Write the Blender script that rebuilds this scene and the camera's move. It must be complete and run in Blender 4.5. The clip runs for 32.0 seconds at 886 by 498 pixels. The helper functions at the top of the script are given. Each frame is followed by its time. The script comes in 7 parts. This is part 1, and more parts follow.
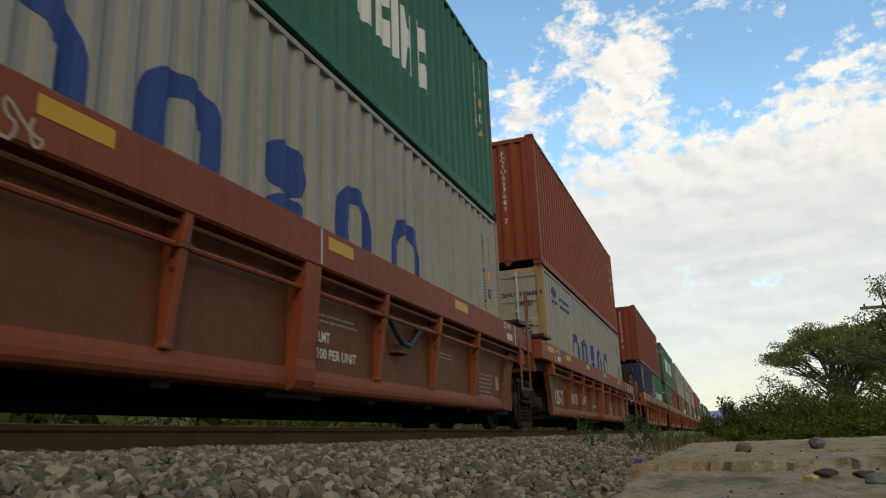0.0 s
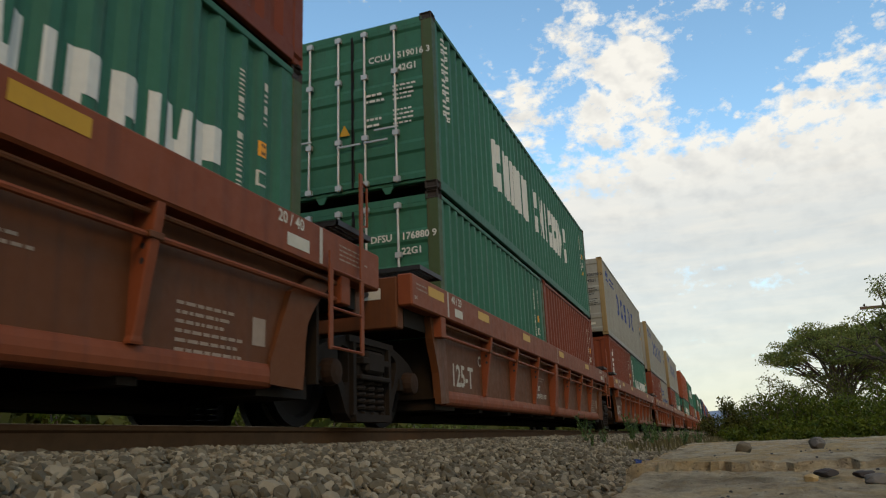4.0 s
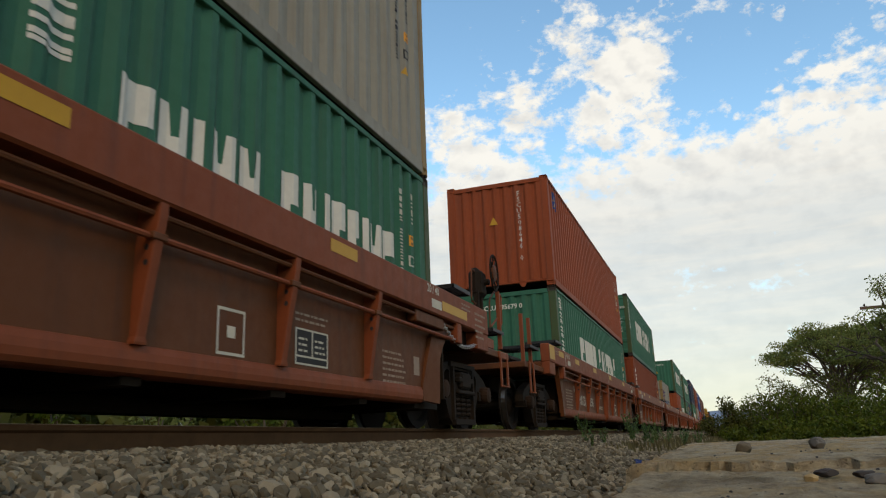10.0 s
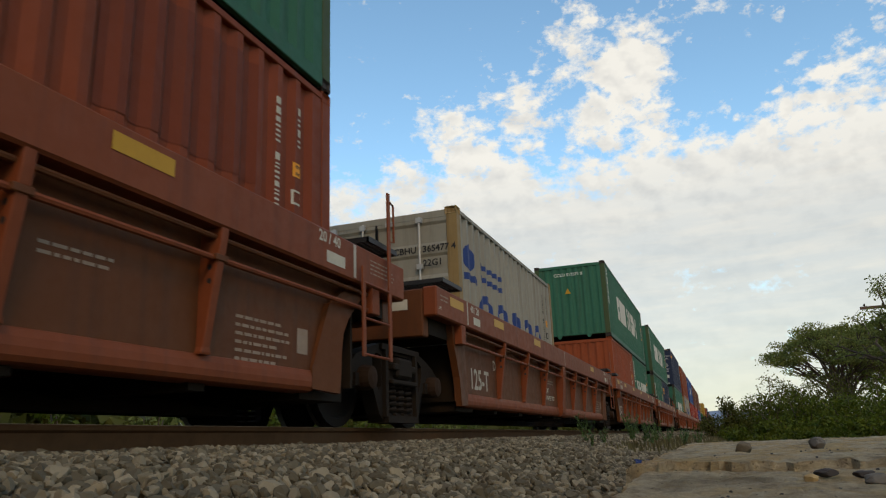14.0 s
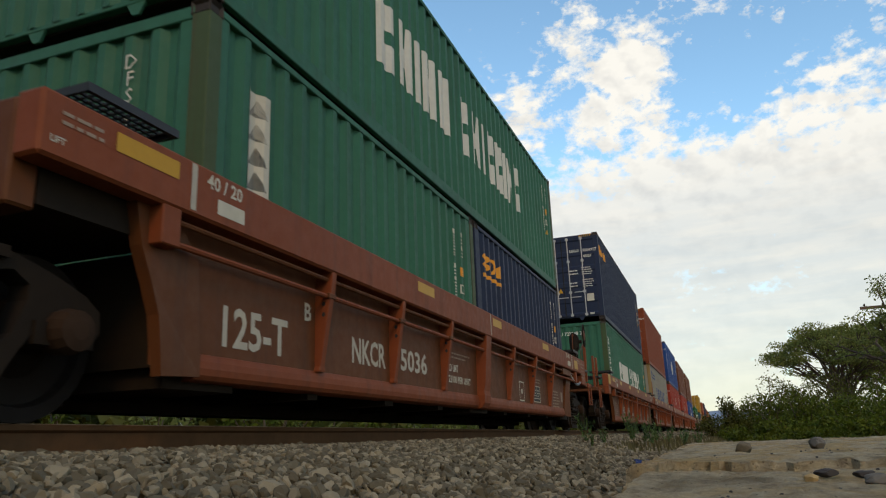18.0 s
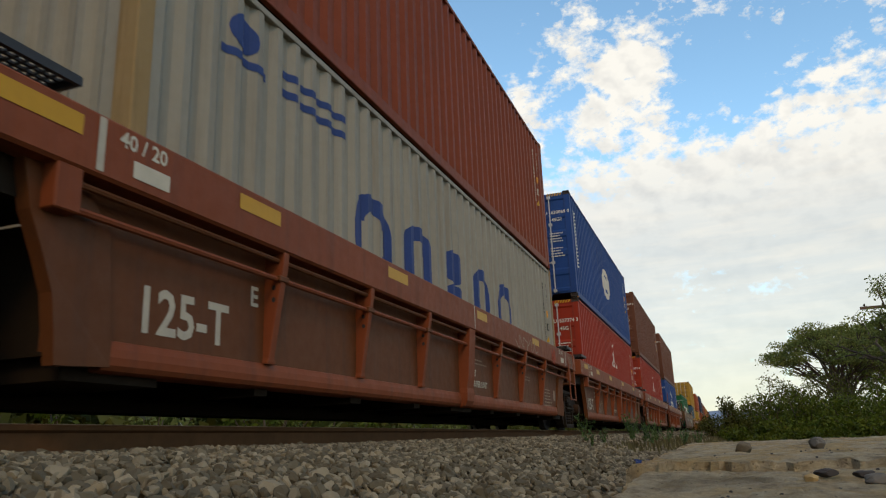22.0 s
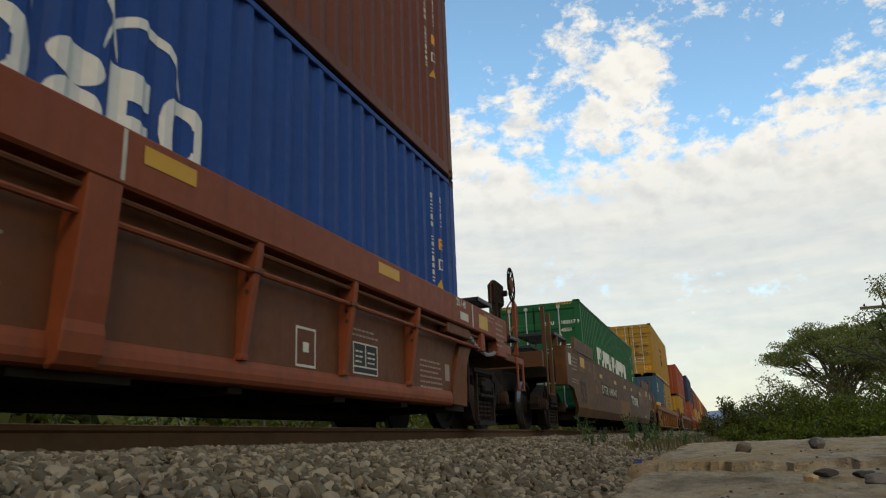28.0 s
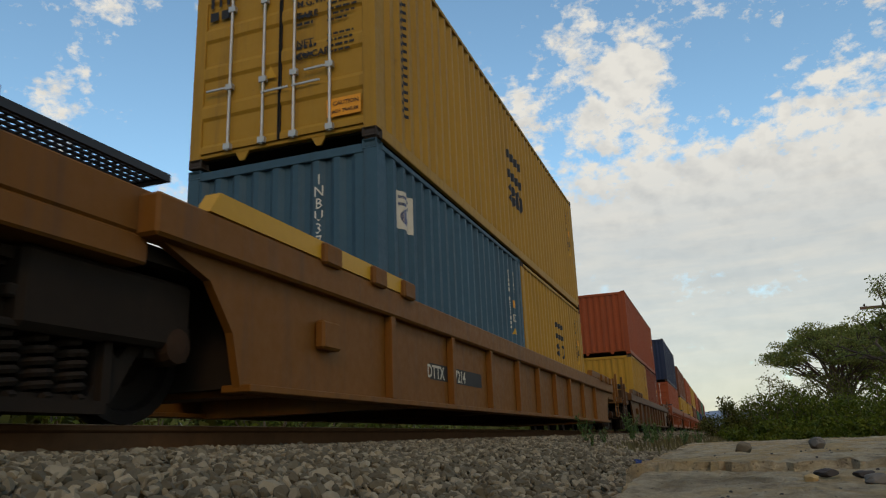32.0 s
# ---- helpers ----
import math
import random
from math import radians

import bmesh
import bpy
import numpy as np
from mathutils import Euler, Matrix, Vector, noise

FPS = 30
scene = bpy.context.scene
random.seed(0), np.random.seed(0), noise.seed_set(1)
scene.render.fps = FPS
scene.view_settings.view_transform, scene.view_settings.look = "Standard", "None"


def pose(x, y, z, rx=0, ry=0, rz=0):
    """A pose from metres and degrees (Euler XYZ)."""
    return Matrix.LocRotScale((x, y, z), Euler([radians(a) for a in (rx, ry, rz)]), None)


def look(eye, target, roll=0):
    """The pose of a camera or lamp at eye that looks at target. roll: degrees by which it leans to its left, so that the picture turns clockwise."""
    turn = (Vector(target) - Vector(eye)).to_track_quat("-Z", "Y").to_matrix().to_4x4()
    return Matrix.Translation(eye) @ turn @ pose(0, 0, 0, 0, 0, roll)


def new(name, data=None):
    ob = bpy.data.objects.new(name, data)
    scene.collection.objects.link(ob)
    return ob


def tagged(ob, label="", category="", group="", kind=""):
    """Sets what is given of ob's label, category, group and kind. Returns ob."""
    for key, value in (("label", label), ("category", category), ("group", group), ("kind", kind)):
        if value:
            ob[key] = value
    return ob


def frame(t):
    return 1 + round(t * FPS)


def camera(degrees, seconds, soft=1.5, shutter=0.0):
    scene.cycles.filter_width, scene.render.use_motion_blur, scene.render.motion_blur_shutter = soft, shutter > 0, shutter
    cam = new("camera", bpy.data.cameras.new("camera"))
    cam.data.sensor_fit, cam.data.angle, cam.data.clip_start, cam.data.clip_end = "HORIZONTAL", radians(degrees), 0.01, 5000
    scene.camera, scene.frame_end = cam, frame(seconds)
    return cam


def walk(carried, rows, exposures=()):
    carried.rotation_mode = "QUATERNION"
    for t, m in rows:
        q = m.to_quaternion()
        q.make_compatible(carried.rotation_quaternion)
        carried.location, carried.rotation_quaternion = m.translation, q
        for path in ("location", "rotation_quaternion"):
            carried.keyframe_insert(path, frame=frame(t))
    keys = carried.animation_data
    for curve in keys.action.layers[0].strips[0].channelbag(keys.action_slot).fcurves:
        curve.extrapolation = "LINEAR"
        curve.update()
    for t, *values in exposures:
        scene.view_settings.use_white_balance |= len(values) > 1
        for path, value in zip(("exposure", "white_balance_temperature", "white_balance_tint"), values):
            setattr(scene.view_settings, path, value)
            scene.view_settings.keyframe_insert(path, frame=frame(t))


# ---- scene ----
# The camera stands still on low ground beside the track. y runs along the
# track, away from the camera; x to the right; z = 0 is the camera's height.
cam = camera(62.44, 32.0, soft=1.15, shutter=0.07)
EYE = (0.0, 0.0, 0.0)
VIEW = look(EYE, (-0.32695, 0.90970, 0.25602), -2.215)
# the clip's camera closes a little whenever more sky shows
EXPOSED = [(0.0, -0.13), (2.0, -0.13), (2.5, -0.22), (3.5, -0.2), (6.0, -0.13), (9.0, -0.13), (10.0, -0.17), (11.0, -0.32), (12.0, -0.12), (13.0, -0.13), (14.0, -0.25),
           (14.5, -0.25), (17.0, -0.13), (19.0, -0.14), (20.0, -0.24), (21.0, -0.14), (25.0, -0.12), (28.0, -0.18), (29.0, -0.42), (30.0, -0.5), (32.0, -0.46)]
walk(cam, [(0.0, VIEW), (32.0, VIEW)], exposures=[(t, stops, 8100, 11) for t, stops in EXPOSED])

RAIL = 0.18          # top of the rails
MID = -4.28          # centre line of the track
# metres the train has rolled by each full second
ROLLED = [0.0, 10.48, 20.83, 31.1, 41.28, 51.37, 61.37, 71.26, 81.04, 90.71, 100.29,
          109.8, 119.25, 128.66, 138.03, 147.38, 156.69, 165.97, 175.18, 184.33, 193.38, 202.32,
          211.15, 219.98, 228.83, 237.6, 246.37, 255.15, 263.96, 272.87, 281.91, 291.0, 299.94]

# ---- light: a high, thinly clouded evening sky and a veiled sun ----
SUN_EL, SUN_AZ = radians(34), radians(152)      # azimuth from +y towards +x
world = bpy.data.worlds.new("sky")
scene.world = world
world.use_nodes = True
wn = world.node_tree
sky = wn.nodes.new("ShaderNodeTexSky")
sky.sky_type = "NISHITA"
sky.sun_disc = False
sky.sun_elevation, sky.sun_rotation = SUN_EL, SUN_AZ
sky.air_density, sky.dust_density, sky.ozone_density = 1.0, 0.15, 0.9
tint = wn.nodes.new("ShaderNodeMix")
tint.data_type, tint.blend_type = "RGBA", "MULTIPLY"
tint.inputs["Factor"].default_value = 1.0
tint.inputs["B"].default_value = (0.76, 1.1, 1.24, 1)
wn.links.new(sky.outputs[0], tint.inputs["A"])
wn.links.new(tint.outputs["Result"], wn.nodes["Background"].inputs[0])
wn.nodes["Background"].inputs[1].default_value = 0.25
sun = new("sun", bpy.data.lights.new("sun", "SUN"))
sun.data.energy, sun.data.angle, sun.data.color = 1.15, radians(15), (1.0, 0.69, 0.38)
sun_way = Vector((math.sin(SUN_AZ) * math.cos(SUN_EL), math.cos(SUN_AZ) * math.cos(SUN_EL), math.sin(SUN_EL)))
sun.matrix_world = look(sun_way * 50, (0, 0, 0))


# ---- materials ----
class Net:
    """A small helper to wire the nodes of one material."""

    def __init__(self, name):
        self.m = bpy.data.materials.new(name)
        self.m.use_nodes = True
        self.t = self.m.node_tree
        self.p = self.t.nodes["Principled BSDF"]
        self.out = self.t.nodes["Material Output"]

    def node(self, kind, **put):
        n = self.t.nodes.new("ShaderNode" + kind)
        for k, v in put.items():
            n.inputs[k.replace("_", " ")].default_value = v
        return n

    def link(self, a, b):
        self.t.links.new(a, b)

    def coords(self, scale, which="Object"):
        c, mp = self.node("TexCoord"), self.node("Mapping")
        mp.inputs["Scale"].default_value = scale
        self.link(c.outputs[which], mp.inputs[0])
        return mp.outputs[0]

    def noise(self, scale=(1, 1, 1), size=1.0, detail=4.0, rough=0.55, which="Object"):
        n = self.node("TexNoise", Scale=size, Detail=detail, Roughness=rough)
        self.link(self.coords(scale, which), n.inputs["Vector"])
        return n.outputs[0]

    def ramp(self, fac, *stops):
        r = self.node("ValToRGB")
        e = r.color_ramp.elements
        while len(e) < len(stops):
            e.new(0.5)
        for el, (pos, col) in zip(e, stops):
            el.position = pos
            el.color = (*col, 1) if len(col) == 3 else col
        self.link(fac, r.inputs[0])
        return r.outputs[0]

    def grey(self, fac, a, b):
        if a > b:
            return self.ramp(fac, (b, (1, 1, 1)), (a, (0, 0, 0)))
        return self.ramp(fac, (a, (0, 0, 0)), (b, (1, 1, 1)))

    def mix(self, fac, a, b, how="MIX"):
        x = self.node("Mix")
        x.data_type, x.blend_type = "RGBA", how
        for s, v in ((x.inputs["Factor"], fac), (x.inputs["A"], a), (x.inputs["B"], b)):
            if isinstance(v, (int, float)):
                s.default_value = v
            elif isinstance(v, tuple):
                s.default_value = (*v, 1) if len(v) == 3 else v
            else:
                self.link(v, s)
        return x.outputs["Result"]

    def math(self, how, a, b=0.0):
        x = self.node("Math")
        x.operation = how
        for s, v in zip(x.inputs, (a, b)):
            if isinstance(v, (int, float)):
                s.default_value = v
            else:
                self.link(v, s)
        return x.outputs[0]

    def bump(self, height, strength, far=0.01):
        b = self.node("Bump", Strength=strength, Distance=far)
        self.link(height, b.inputs["Height"])
        self.link(b.outputs[0], self.p.inputs["Normal"])

    def done(self, col, rough=0.6, metal=0.0):
        for v, s in ((col, self.p.inputs["Base Color"]), (rough, self.p.inputs["Roughness"])):
            if isinstance(v, (int, float)):
                s.default_value = v
            elif isinstance(v, tuple):
                s.default_value = (*v, 1)
            else:
                self.link(v, s)
        self.p.inputs["Metallic"].default_value = metal
        if not metal:
            self.p.inputs["Specular IOR Level"].default_value = 0.18
        return self.m


def times(c, k):
    return tuple(min(1.0, v * k) for v in c)


RUST = (0.11, 0.045, 0.022)


def paint(name, col, rust=0.35, fade=0.5, streak=0.4, dirt=(0.07, 0.055, 0.045), patch=None):
    """Weathered enamel on steel: faded patches, streaks that run down, rust spots and dust."""
    n = Net(name)
    info = n.node("ObjectInfo").outputs["Random"]
    big = n.noise(size=0.55, detail=5)
    run = n.noise(scale=(5, 5, 0.35), size=1.6, detail=6, rough=0.6)
    fine = n.noise(size=9.0, detail=8, rough=0.7)
    chip = n.noise(size=3.1, detail=10, rough=0.72)
    c = n.mix(n.grey(big, 0.35, 0.7), col, n.mix(fade, col, times(col, 1.35)))
    if patch:
        c = n.mix(n.math("MULTIPLY", n.grey(n.noise(scale=(1, 0.6, 1.3), size=1.3, detail=3), 0.5, 0.6), 0.6), c, patch)
    c = n.mix(n.math("MULTIPLY", n.grey(run, 0.5, 0.72), streak), c, n.mix(0.5, times(col, 0.55), dirt))
    c = n.mix(n.math("MULTIPLY", n.grey(fine, 0.35, 0.75), 0.22), c, times(col, 0.6))
    c = n.mix(n.math("MULTIPLY", n.grey(chip, 0.66, 0.72), rust), c, RUST)
    c = n.mix(n.math("MULTIPLY", info, 0.18), c, times(col, 0.7))
    n.bump(fine, 0.12, 0.004)
    return n.done(c, n.ramp(fine, (0.3, (0.5, 0.5, 0.5)), (0.8, (0.75, 0.75, 0.75))))


def plain(name, col, rough=0.6, metal=0.0, vary=0.25, size=6.0, bump=0.1):
    n = Net(name)
    f = n.noise(size=size, detail=7, rough=0.65)
    g = n.noise(size=size * 0.13, detail=4)
    c = n.mix(f, times(col, 1 - vary), times(col, 1 + vary))
    c = n.mix(n.math("MULTIPLY", n.grey(g, 0.4, 0.7), vary), c, times(col, 0.6))
    if bump:
        n.bump(f, bump, 0.004)
    return n.done(c, rough, metal)


def stone(name, a, b, size=30.0, bump=0.5):
    """Crushed stone whose pieces differ in tone one from another."""
    n = Net(name)
    g = n.node("NewGeometry").outputs["Random Per Island"]
    f = n.noise(size=size, detail=8, rough=0.7)
    c = n.ramp(g, (0.0, times(a, 0.7)), (0.45, a), (0.8, b), (1.0, times(b, 1.25)))
    c = n.mix(n.math("MULTIPLY", f, 0.55), c, times(a, 0.55))
    n.bump(f, bump, 0.01)
    return n.done(c, 0.92)


def leafy(name, a, b):
    n = Net(name)
    g = n.node("NewGeometry").outputs["Random Per Island"]
    big = n.noise(size=0.7, detail=3)
    c = n.ramp(g, (0.0, times(a, 0.6)), (0.6, a), (1.0, b))
    c = n.mix(n.grey(big, 0.35, 0.7), c, n.mix(0.5, c, times(b, 1.1)))
    n.done(c, 0.6)
    thin, both = n.node("BsdfTranslucent"), n.node("MixShader")
    n.link(c, thin.inputs[0])
    both.inputs[0].default_value = 0.4
    n.link(n.p.outputs[0], both.inputs[1])
    n.link(thin.outputs[0], both.inputs[2])
    n.link(both.outputs[0], n.out.inputs[0])
    return n.m


M = {}
M["white"] = paint("white_paint", (0.25, 0.232, 0.182), 0.5, 0.3, 0.5, (0.16, 0.1, 0.05))
M["white_post"] = paint("rust_stained_white_paint", (0.26, 0.17, 0.07), 0.9, 0.3, 0.9, (0.13, 0.06, 0.02))
M["green_post"] = paint("rust_stained_green_paint", (0.05, 0.075, 0.03), 0.9, 0.3, 0.8, (0.11, 0.05, 0.02))
M["maroon"] = paint("maroon_paint", (0.15, 0.029, 0.0085), 0.2)
M["brick_red"] = paint("brick_red_paint", (0.185, 0.037, 0.0105), 0.2)
M["rust_red"] = paint("rust_red_paint", (0.234, 0.0465, 0.013), 0.2)
M["green"] = paint("green_paint", (0.025, 0.1125, 0.065), 0.3)
M["deep_green"] = paint("deep_green_paint", (0.0039, 0.0806, 0.0221), 0.15)
M["navy"] = paint("navy_paint", (0.014, 0.0224, 0.0476), 0.15)
M["blue"] = paint("blue_paint", (0.0081, 0.0459, 0.1688), 0.2)
M["dull_blue"] = paint("dull_blue_paint", (0.0312, 0.0744, 0.102), 0.5)
M["yellow"] = paint("yellow_paint", (0.33, 0.175, 0.021), 0.4, 0.3, 0.4)
M["red"] = paint("red_paint", (0.262, 0.0235, 0.0085), 0.2)
M["brown"] = paint("brown_paint", (0.118, 0.037, 0.016), 0.25)
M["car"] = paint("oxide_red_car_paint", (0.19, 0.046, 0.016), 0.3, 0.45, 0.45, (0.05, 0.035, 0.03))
# the car paint again, darker: grime plus the sill's shade put into the colour
M["car_shaded"] = paint("shaded_sooty_oxide_red_paint", (0.112, 0.036, 0.0115), 0.35, 0.25, 0.5, (0.04, 0.03, 0.025))
M["tan"] = paint("tan_brown_car_paint", (0.075, 0.031, 0.0095), 0.6, 0.4, 0.6, patch=(0.14, 0.055, 0.009))
M["ochre"] = paint("ochre_car_paint", (0.155, 0.058, 0.008), 0.5, 0.3, 0.5)
M["tyre_steel"] = plain("rolled_steel", (0.35, 0.33, 0.31), 0.28, 1.0, 0.2, 20)
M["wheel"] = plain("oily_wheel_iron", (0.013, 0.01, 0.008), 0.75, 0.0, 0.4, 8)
# grimy iron, its tone deepened to hold the shade beneath the cars
M["cast"] = plain("shaded_sooty_cast_iron", (0.017, 0.011, 0.0065), 0.85, 0.0, 0.4, 8, 0.3)
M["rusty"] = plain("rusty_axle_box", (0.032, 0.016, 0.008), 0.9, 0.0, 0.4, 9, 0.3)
M["casting"] = paint("dark_worn_casting", (0.035, 0.026, 0.02), 0.6, 0.3, 0.5)
M["black"] = plain("black_steel", (0.02, 0.02, 0.021), 0.55, 0.3, 0.3, 10)
M["galv"] = plain("galvanised_steel", (0.42, 0.42, 0.4), 0.5, 0.7, 0.2, 12)
M["rod"] = plain("grey_lock_steel", (0.4, 0.39, 0.36), 0.5, 0.5, 0.25, 12)
M["seal"] = plain("black_rubber_seal", (0.02, 0.02, 0.02), 0.8)
M["stencil"] = plain("dull_white_stencil", (0.42, 0.38, 0.3), 0.8, 0, 0.3, 9, 0)
M["mark_white"] = plain("white_stencil", (0.56, 0.54, 0.46), 0.7, 0, 0.15, 14, 0)
M["mark_blue"] = plain("dark_blue_lettering_paint", (0.02, 0.045, 0.15), 0.6, 0, 0.25, 8, 0)
M["mark_orange"] = plain("orange_mark", (0.7, 0.28, 0.03), 0.6, 0, 0.15, 14, 0)
M["mark_yellow"] = plain("yellow_reflector", (0.46, 0.24, 0.02), 0.45, 0, 0.12, 14, 0)
M["mark_black"] = plain("black_stencil", (0.02, 0.02, 0.02), 0.6, 0, 0.2, 14, 0)
M["faded_black"] = plain("faded_black_panel", (0.05, 0.032, 0.022), 0.8, 0, 0.5, 5, 0)
M["mark_cream"] = plain("faded_cream_mark", (0.5, 0.46, 0.36), 0.75, 0, 0.3, 6, 0)
M["mark_red"] = plain("red_chalk_mark", (0.36, 0.05, 0.02), 0.7, 0, 0.2, 14, 0)
M["mark_grey"] = plain("grey_chalk_mark", (0.3, 0.22, 0.16), 0.85, 0, 0.3, 9, 0)
M["rail"] = plain("rusty_rail_steel", (0.1, 0.048, 0.02), 0.85, 0.0, 0.4, 7, 0.2)
M["rail_head"] = plain("polished_rail_head", (0.22, 0.17, 0.13), 0.45, 1.0, 0.2, 7, 0)
M["tie"] = plain("weathered_tie_wood", (0.05, 0.037, 0.028), 0.9, 0, 0.4, 5, 0.4)
M["ballast"] = stone("crushed_grey_ballast", (0.125, 0.103, 0.066), (0.265, 0.218, 0.143))
M["bark"] = plain("grey_brown_bark", (0.11, 0.08, 0.06), 0.9, 0, 0.4, 9, 0.6)
M["leaf"] = leafy("dusty_green_leaves", (0.14, 0.16, 0.036), (0.23, 0.245, 0.068))
M["leaf_bush"] = leafy("bush_leaves", (0.066, 0.092, 0.008), (0.13, 0.148, 0.017))
M["leaf_dark"] = leafy("dark_bush_leaves", (0.06, 0.066, 0.011), (0.108, 0.106, 0.021))
M["grass"] = leafy("dry_grass", (0.1, 0.085, 0.035), (0.17, 0.145, 0.065))
M["weed"] = leafy("weed_leaves", (0.07, 0.13, 0.04), (0.13, 0.2, 0.07))
M["pole_wood"] = plain("old_pole_wood", (0.13, 0.08, 0.055), 0.9, 0, 0.3, 6, 0.4)
M["plastic"] = plain("blue_plastic", (0.01, 0.025, 0.1), 0.5, 0, 0.2, 20)


def earth():
    n = Net("dry_earth_and_dust")
    a, b = n.noise(size=0.35, detail=8), n.noise(size=14, detail=9, rough=0.7)
    c = n.ramp(a, (0.3, (0.13, 0.1, 0.066)), (0.55, (0.21, 0.165, 0.11)), (0.75, (0.11, 0.12, 0.05)))
    c = n.mix(n.math("MULTIPLY", b, 0.5), c, (0.07, 0.055, 0.04))
    n.bump(b, 0.5, 0.02)
    return n.done(c, 0.95)


def slab_rock():
    n = Net("pale_weathered_slab")
    a, b = n.noise(size=2.2, detail=8, rough=0.6), n.noise(size=26, detail=10, rough=0.75)
    mid = n.noise(scale=(1, 0.6, 1), size=9, detail=8, rough=0.65)
    pits = n.node("TexVoronoi", Scale=46.0)
    n.link(n.coords((1, 0.7, 1)), pits.inputs["Vector"])
    c = n.ramp(a, (0.3, (0.225, 0.16, 0.08)), (0.44, (0.5, 0.405, 0.265)), (0.58, (0.47, 0.31, 0.13)), (0.75, (0.375, 0.3, 0.19)))
    c = n.mix(n.math("MULTIPLY", n.grey(mid, 0.48, 0.66), 0.75), c, (0.16, 0.12, 0.075))
    c = n.mix(n.math("MULTIPLY", n.grey(b, 0.42, 0.7), 0.6), c, (0.17, 0.13, 0.08))
    c = n.mix(n.math("MULTIPLY", n.grey(pits.outputs["Distance"], 0.2, 0.1), 0.6), c, (0.07, 0.055, 0.04))
    n.bump(n.math("ADD", b, n.math("ADD", n.math("MULTIPLY", a, 1.5), n.math("MULTIPLY", mid, 1.6))), 1.0, 0.03)
    return n.done(c, 0.95)


def hill():
    n = Net("hazy_blue_hill")
    f = n.noise(size=0.01, detail=6)
    return n.done(n.mix(f, (0.16, 0.2, 0.27), (0.2, 0.25, 0.31)), 1.0)


M["earth"], M["slab"], M["hill"] = earth(), slab_rock(), hill()


def cloud_layer():
    """Broken cumulus on a layer high over the place, thickening to a pale veil low down."""
    n = Net("cloud_glow")
    nrm = n.node("VectorMath")
    nrm.operation = "NORMALIZE"
    n.link(n.node("TexCoord").outputs["Object"], nrm.inputs[0])
    way = nrm.outputs[0]
    sep = n.node("SeparateXYZ")
    n.link(way, sep.inputs[0])
    up = sep.outputs[2]

    def field(size, detail, rough, lift=0.0, flat=1.5):
        mp = n.node("Mapping")
        mp.inputs["Scale"].default_value = (1, 1, flat)
        mp.inputs["Location"].default_value = (lift * 0.6, 0, lift)
        n.link(way, mp.inputs[0])
        t = n.node("TexNoise", Scale=size, Detail=detail, Roughness=rough, Distortion=0.15)
        n.link(mp.outputs[0], t.inputs["Vector"])
        return t.outputs[0]

    big, puff, fine = field(6.5, 4.0, 0.5), field(19.0, 8.0, 0.62), field(44.0, 8.0, 0.62)
    cover = n.math("ADD", n.math("MULTIPLY", big, 0.42), n.math("ADD", n.math("MULTIPLY", puff, 0.82), n.math("MULTIPLY", fine, 0.6)))
    cover = n.math("SUBTRACT", cover, 0.36)
    for (dx, dy, dz), width, gain in CLOUD_BANKS:
        d = n.node("VectorMath")
        d.operation = "DISTANCE"
        n.link(way, d.inputs[0])
        d.inputs[1].default_value = (dx, dy, dz)
        r = n.math("DIVIDE", d.outputs["Value"], width)
        g = n.math("EXPONENT", n.math("MULTIPLY", n.math("MULTIPLY", r, r), -1.0))
        cover = n.math("ADD", cover, n.math("MULTIPLY", g, gain * 0.85))
    # low down the clouds close up and lose their edges
    low = n.grey(up, 0.37, 0.27)
    veil = n.grey(up, 0.37, 0.24)
    cover = n.math("ADD", cover, n.math("MULTIPLY", low, 0.5))
    sharp = n.math("ADD", 0.15, n.math("MULTIPLY", veil, 0.2))
    thick = n.node("Clamp")
    n.link(n.math("DIVIDE", n.math("SUBTRACT", cover, 0.6), sharp), thick.inputs[0])
    thick = n.math("MULTIPLY", thick.outputs[0], n.math("ADD", 0.93, n.math("MULTIPLY", veil, -0.06)))
    # relief: the side of each puff that is turned to the light is whiter
    relief = n.math("MULTIPLY", n.math("SUBTRACT", field(21.0, 3.5, 0.55), field(21.0, 3.5, 0.55, 0.018)), 2.0)
    core = n.math("MULTIPLY", n.grey(cover, 0.7, 0.95), -0.08)
    lit = n.math("ADD", n.math("ADD", 0.78, relief), core)
    shade = n.ramp(lit, (0.1, CLOUD_DIM), (0.85, CLOUD_LIT))
    streak = field(9.0, 6.0, 0.55, 0.0, 7.0)
    haze = n.mix(n.grey(streak, 0.42, 0.72), CLOUD_VEIL, CLOUD_STREAK)
    haze = n.mix(n.grey(up, 0.16, 0.0), haze, CLOUD_LOW)
    shade = n.mix(n.math("MULTIPLY", veil, 0.68), shade, haze)
    glow = n.node("Emission")
    n.link(shade, glow.inputs[0])
    glow.inputs[1].default_value = CLOUD_GLOW
    clear, both = n.node("BsdfTransparent"), n.node("MixShader")
    n.link(thick, both.inputs[0])
    n.link(clear.outputs[0], both.inputs[1])
    n.link(glow.outputs[0], both.inputs[2])
    n.link(both.outputs[0], n.out.inputs[0])
    return n.m


CLOUD_GLOW = 1.18
CLOUD_DIM, CLOUD_LIT = (0.64, 0.7, 0.78), (0.86, 0.925, 0.99)
CLOUD_VEIL, CLOUD_STREAK, CLOUD_LOW = (0.53, 0.59, 0.65), (0.69, 0.7, 0.69), (0.54, 0.52, 0.5)
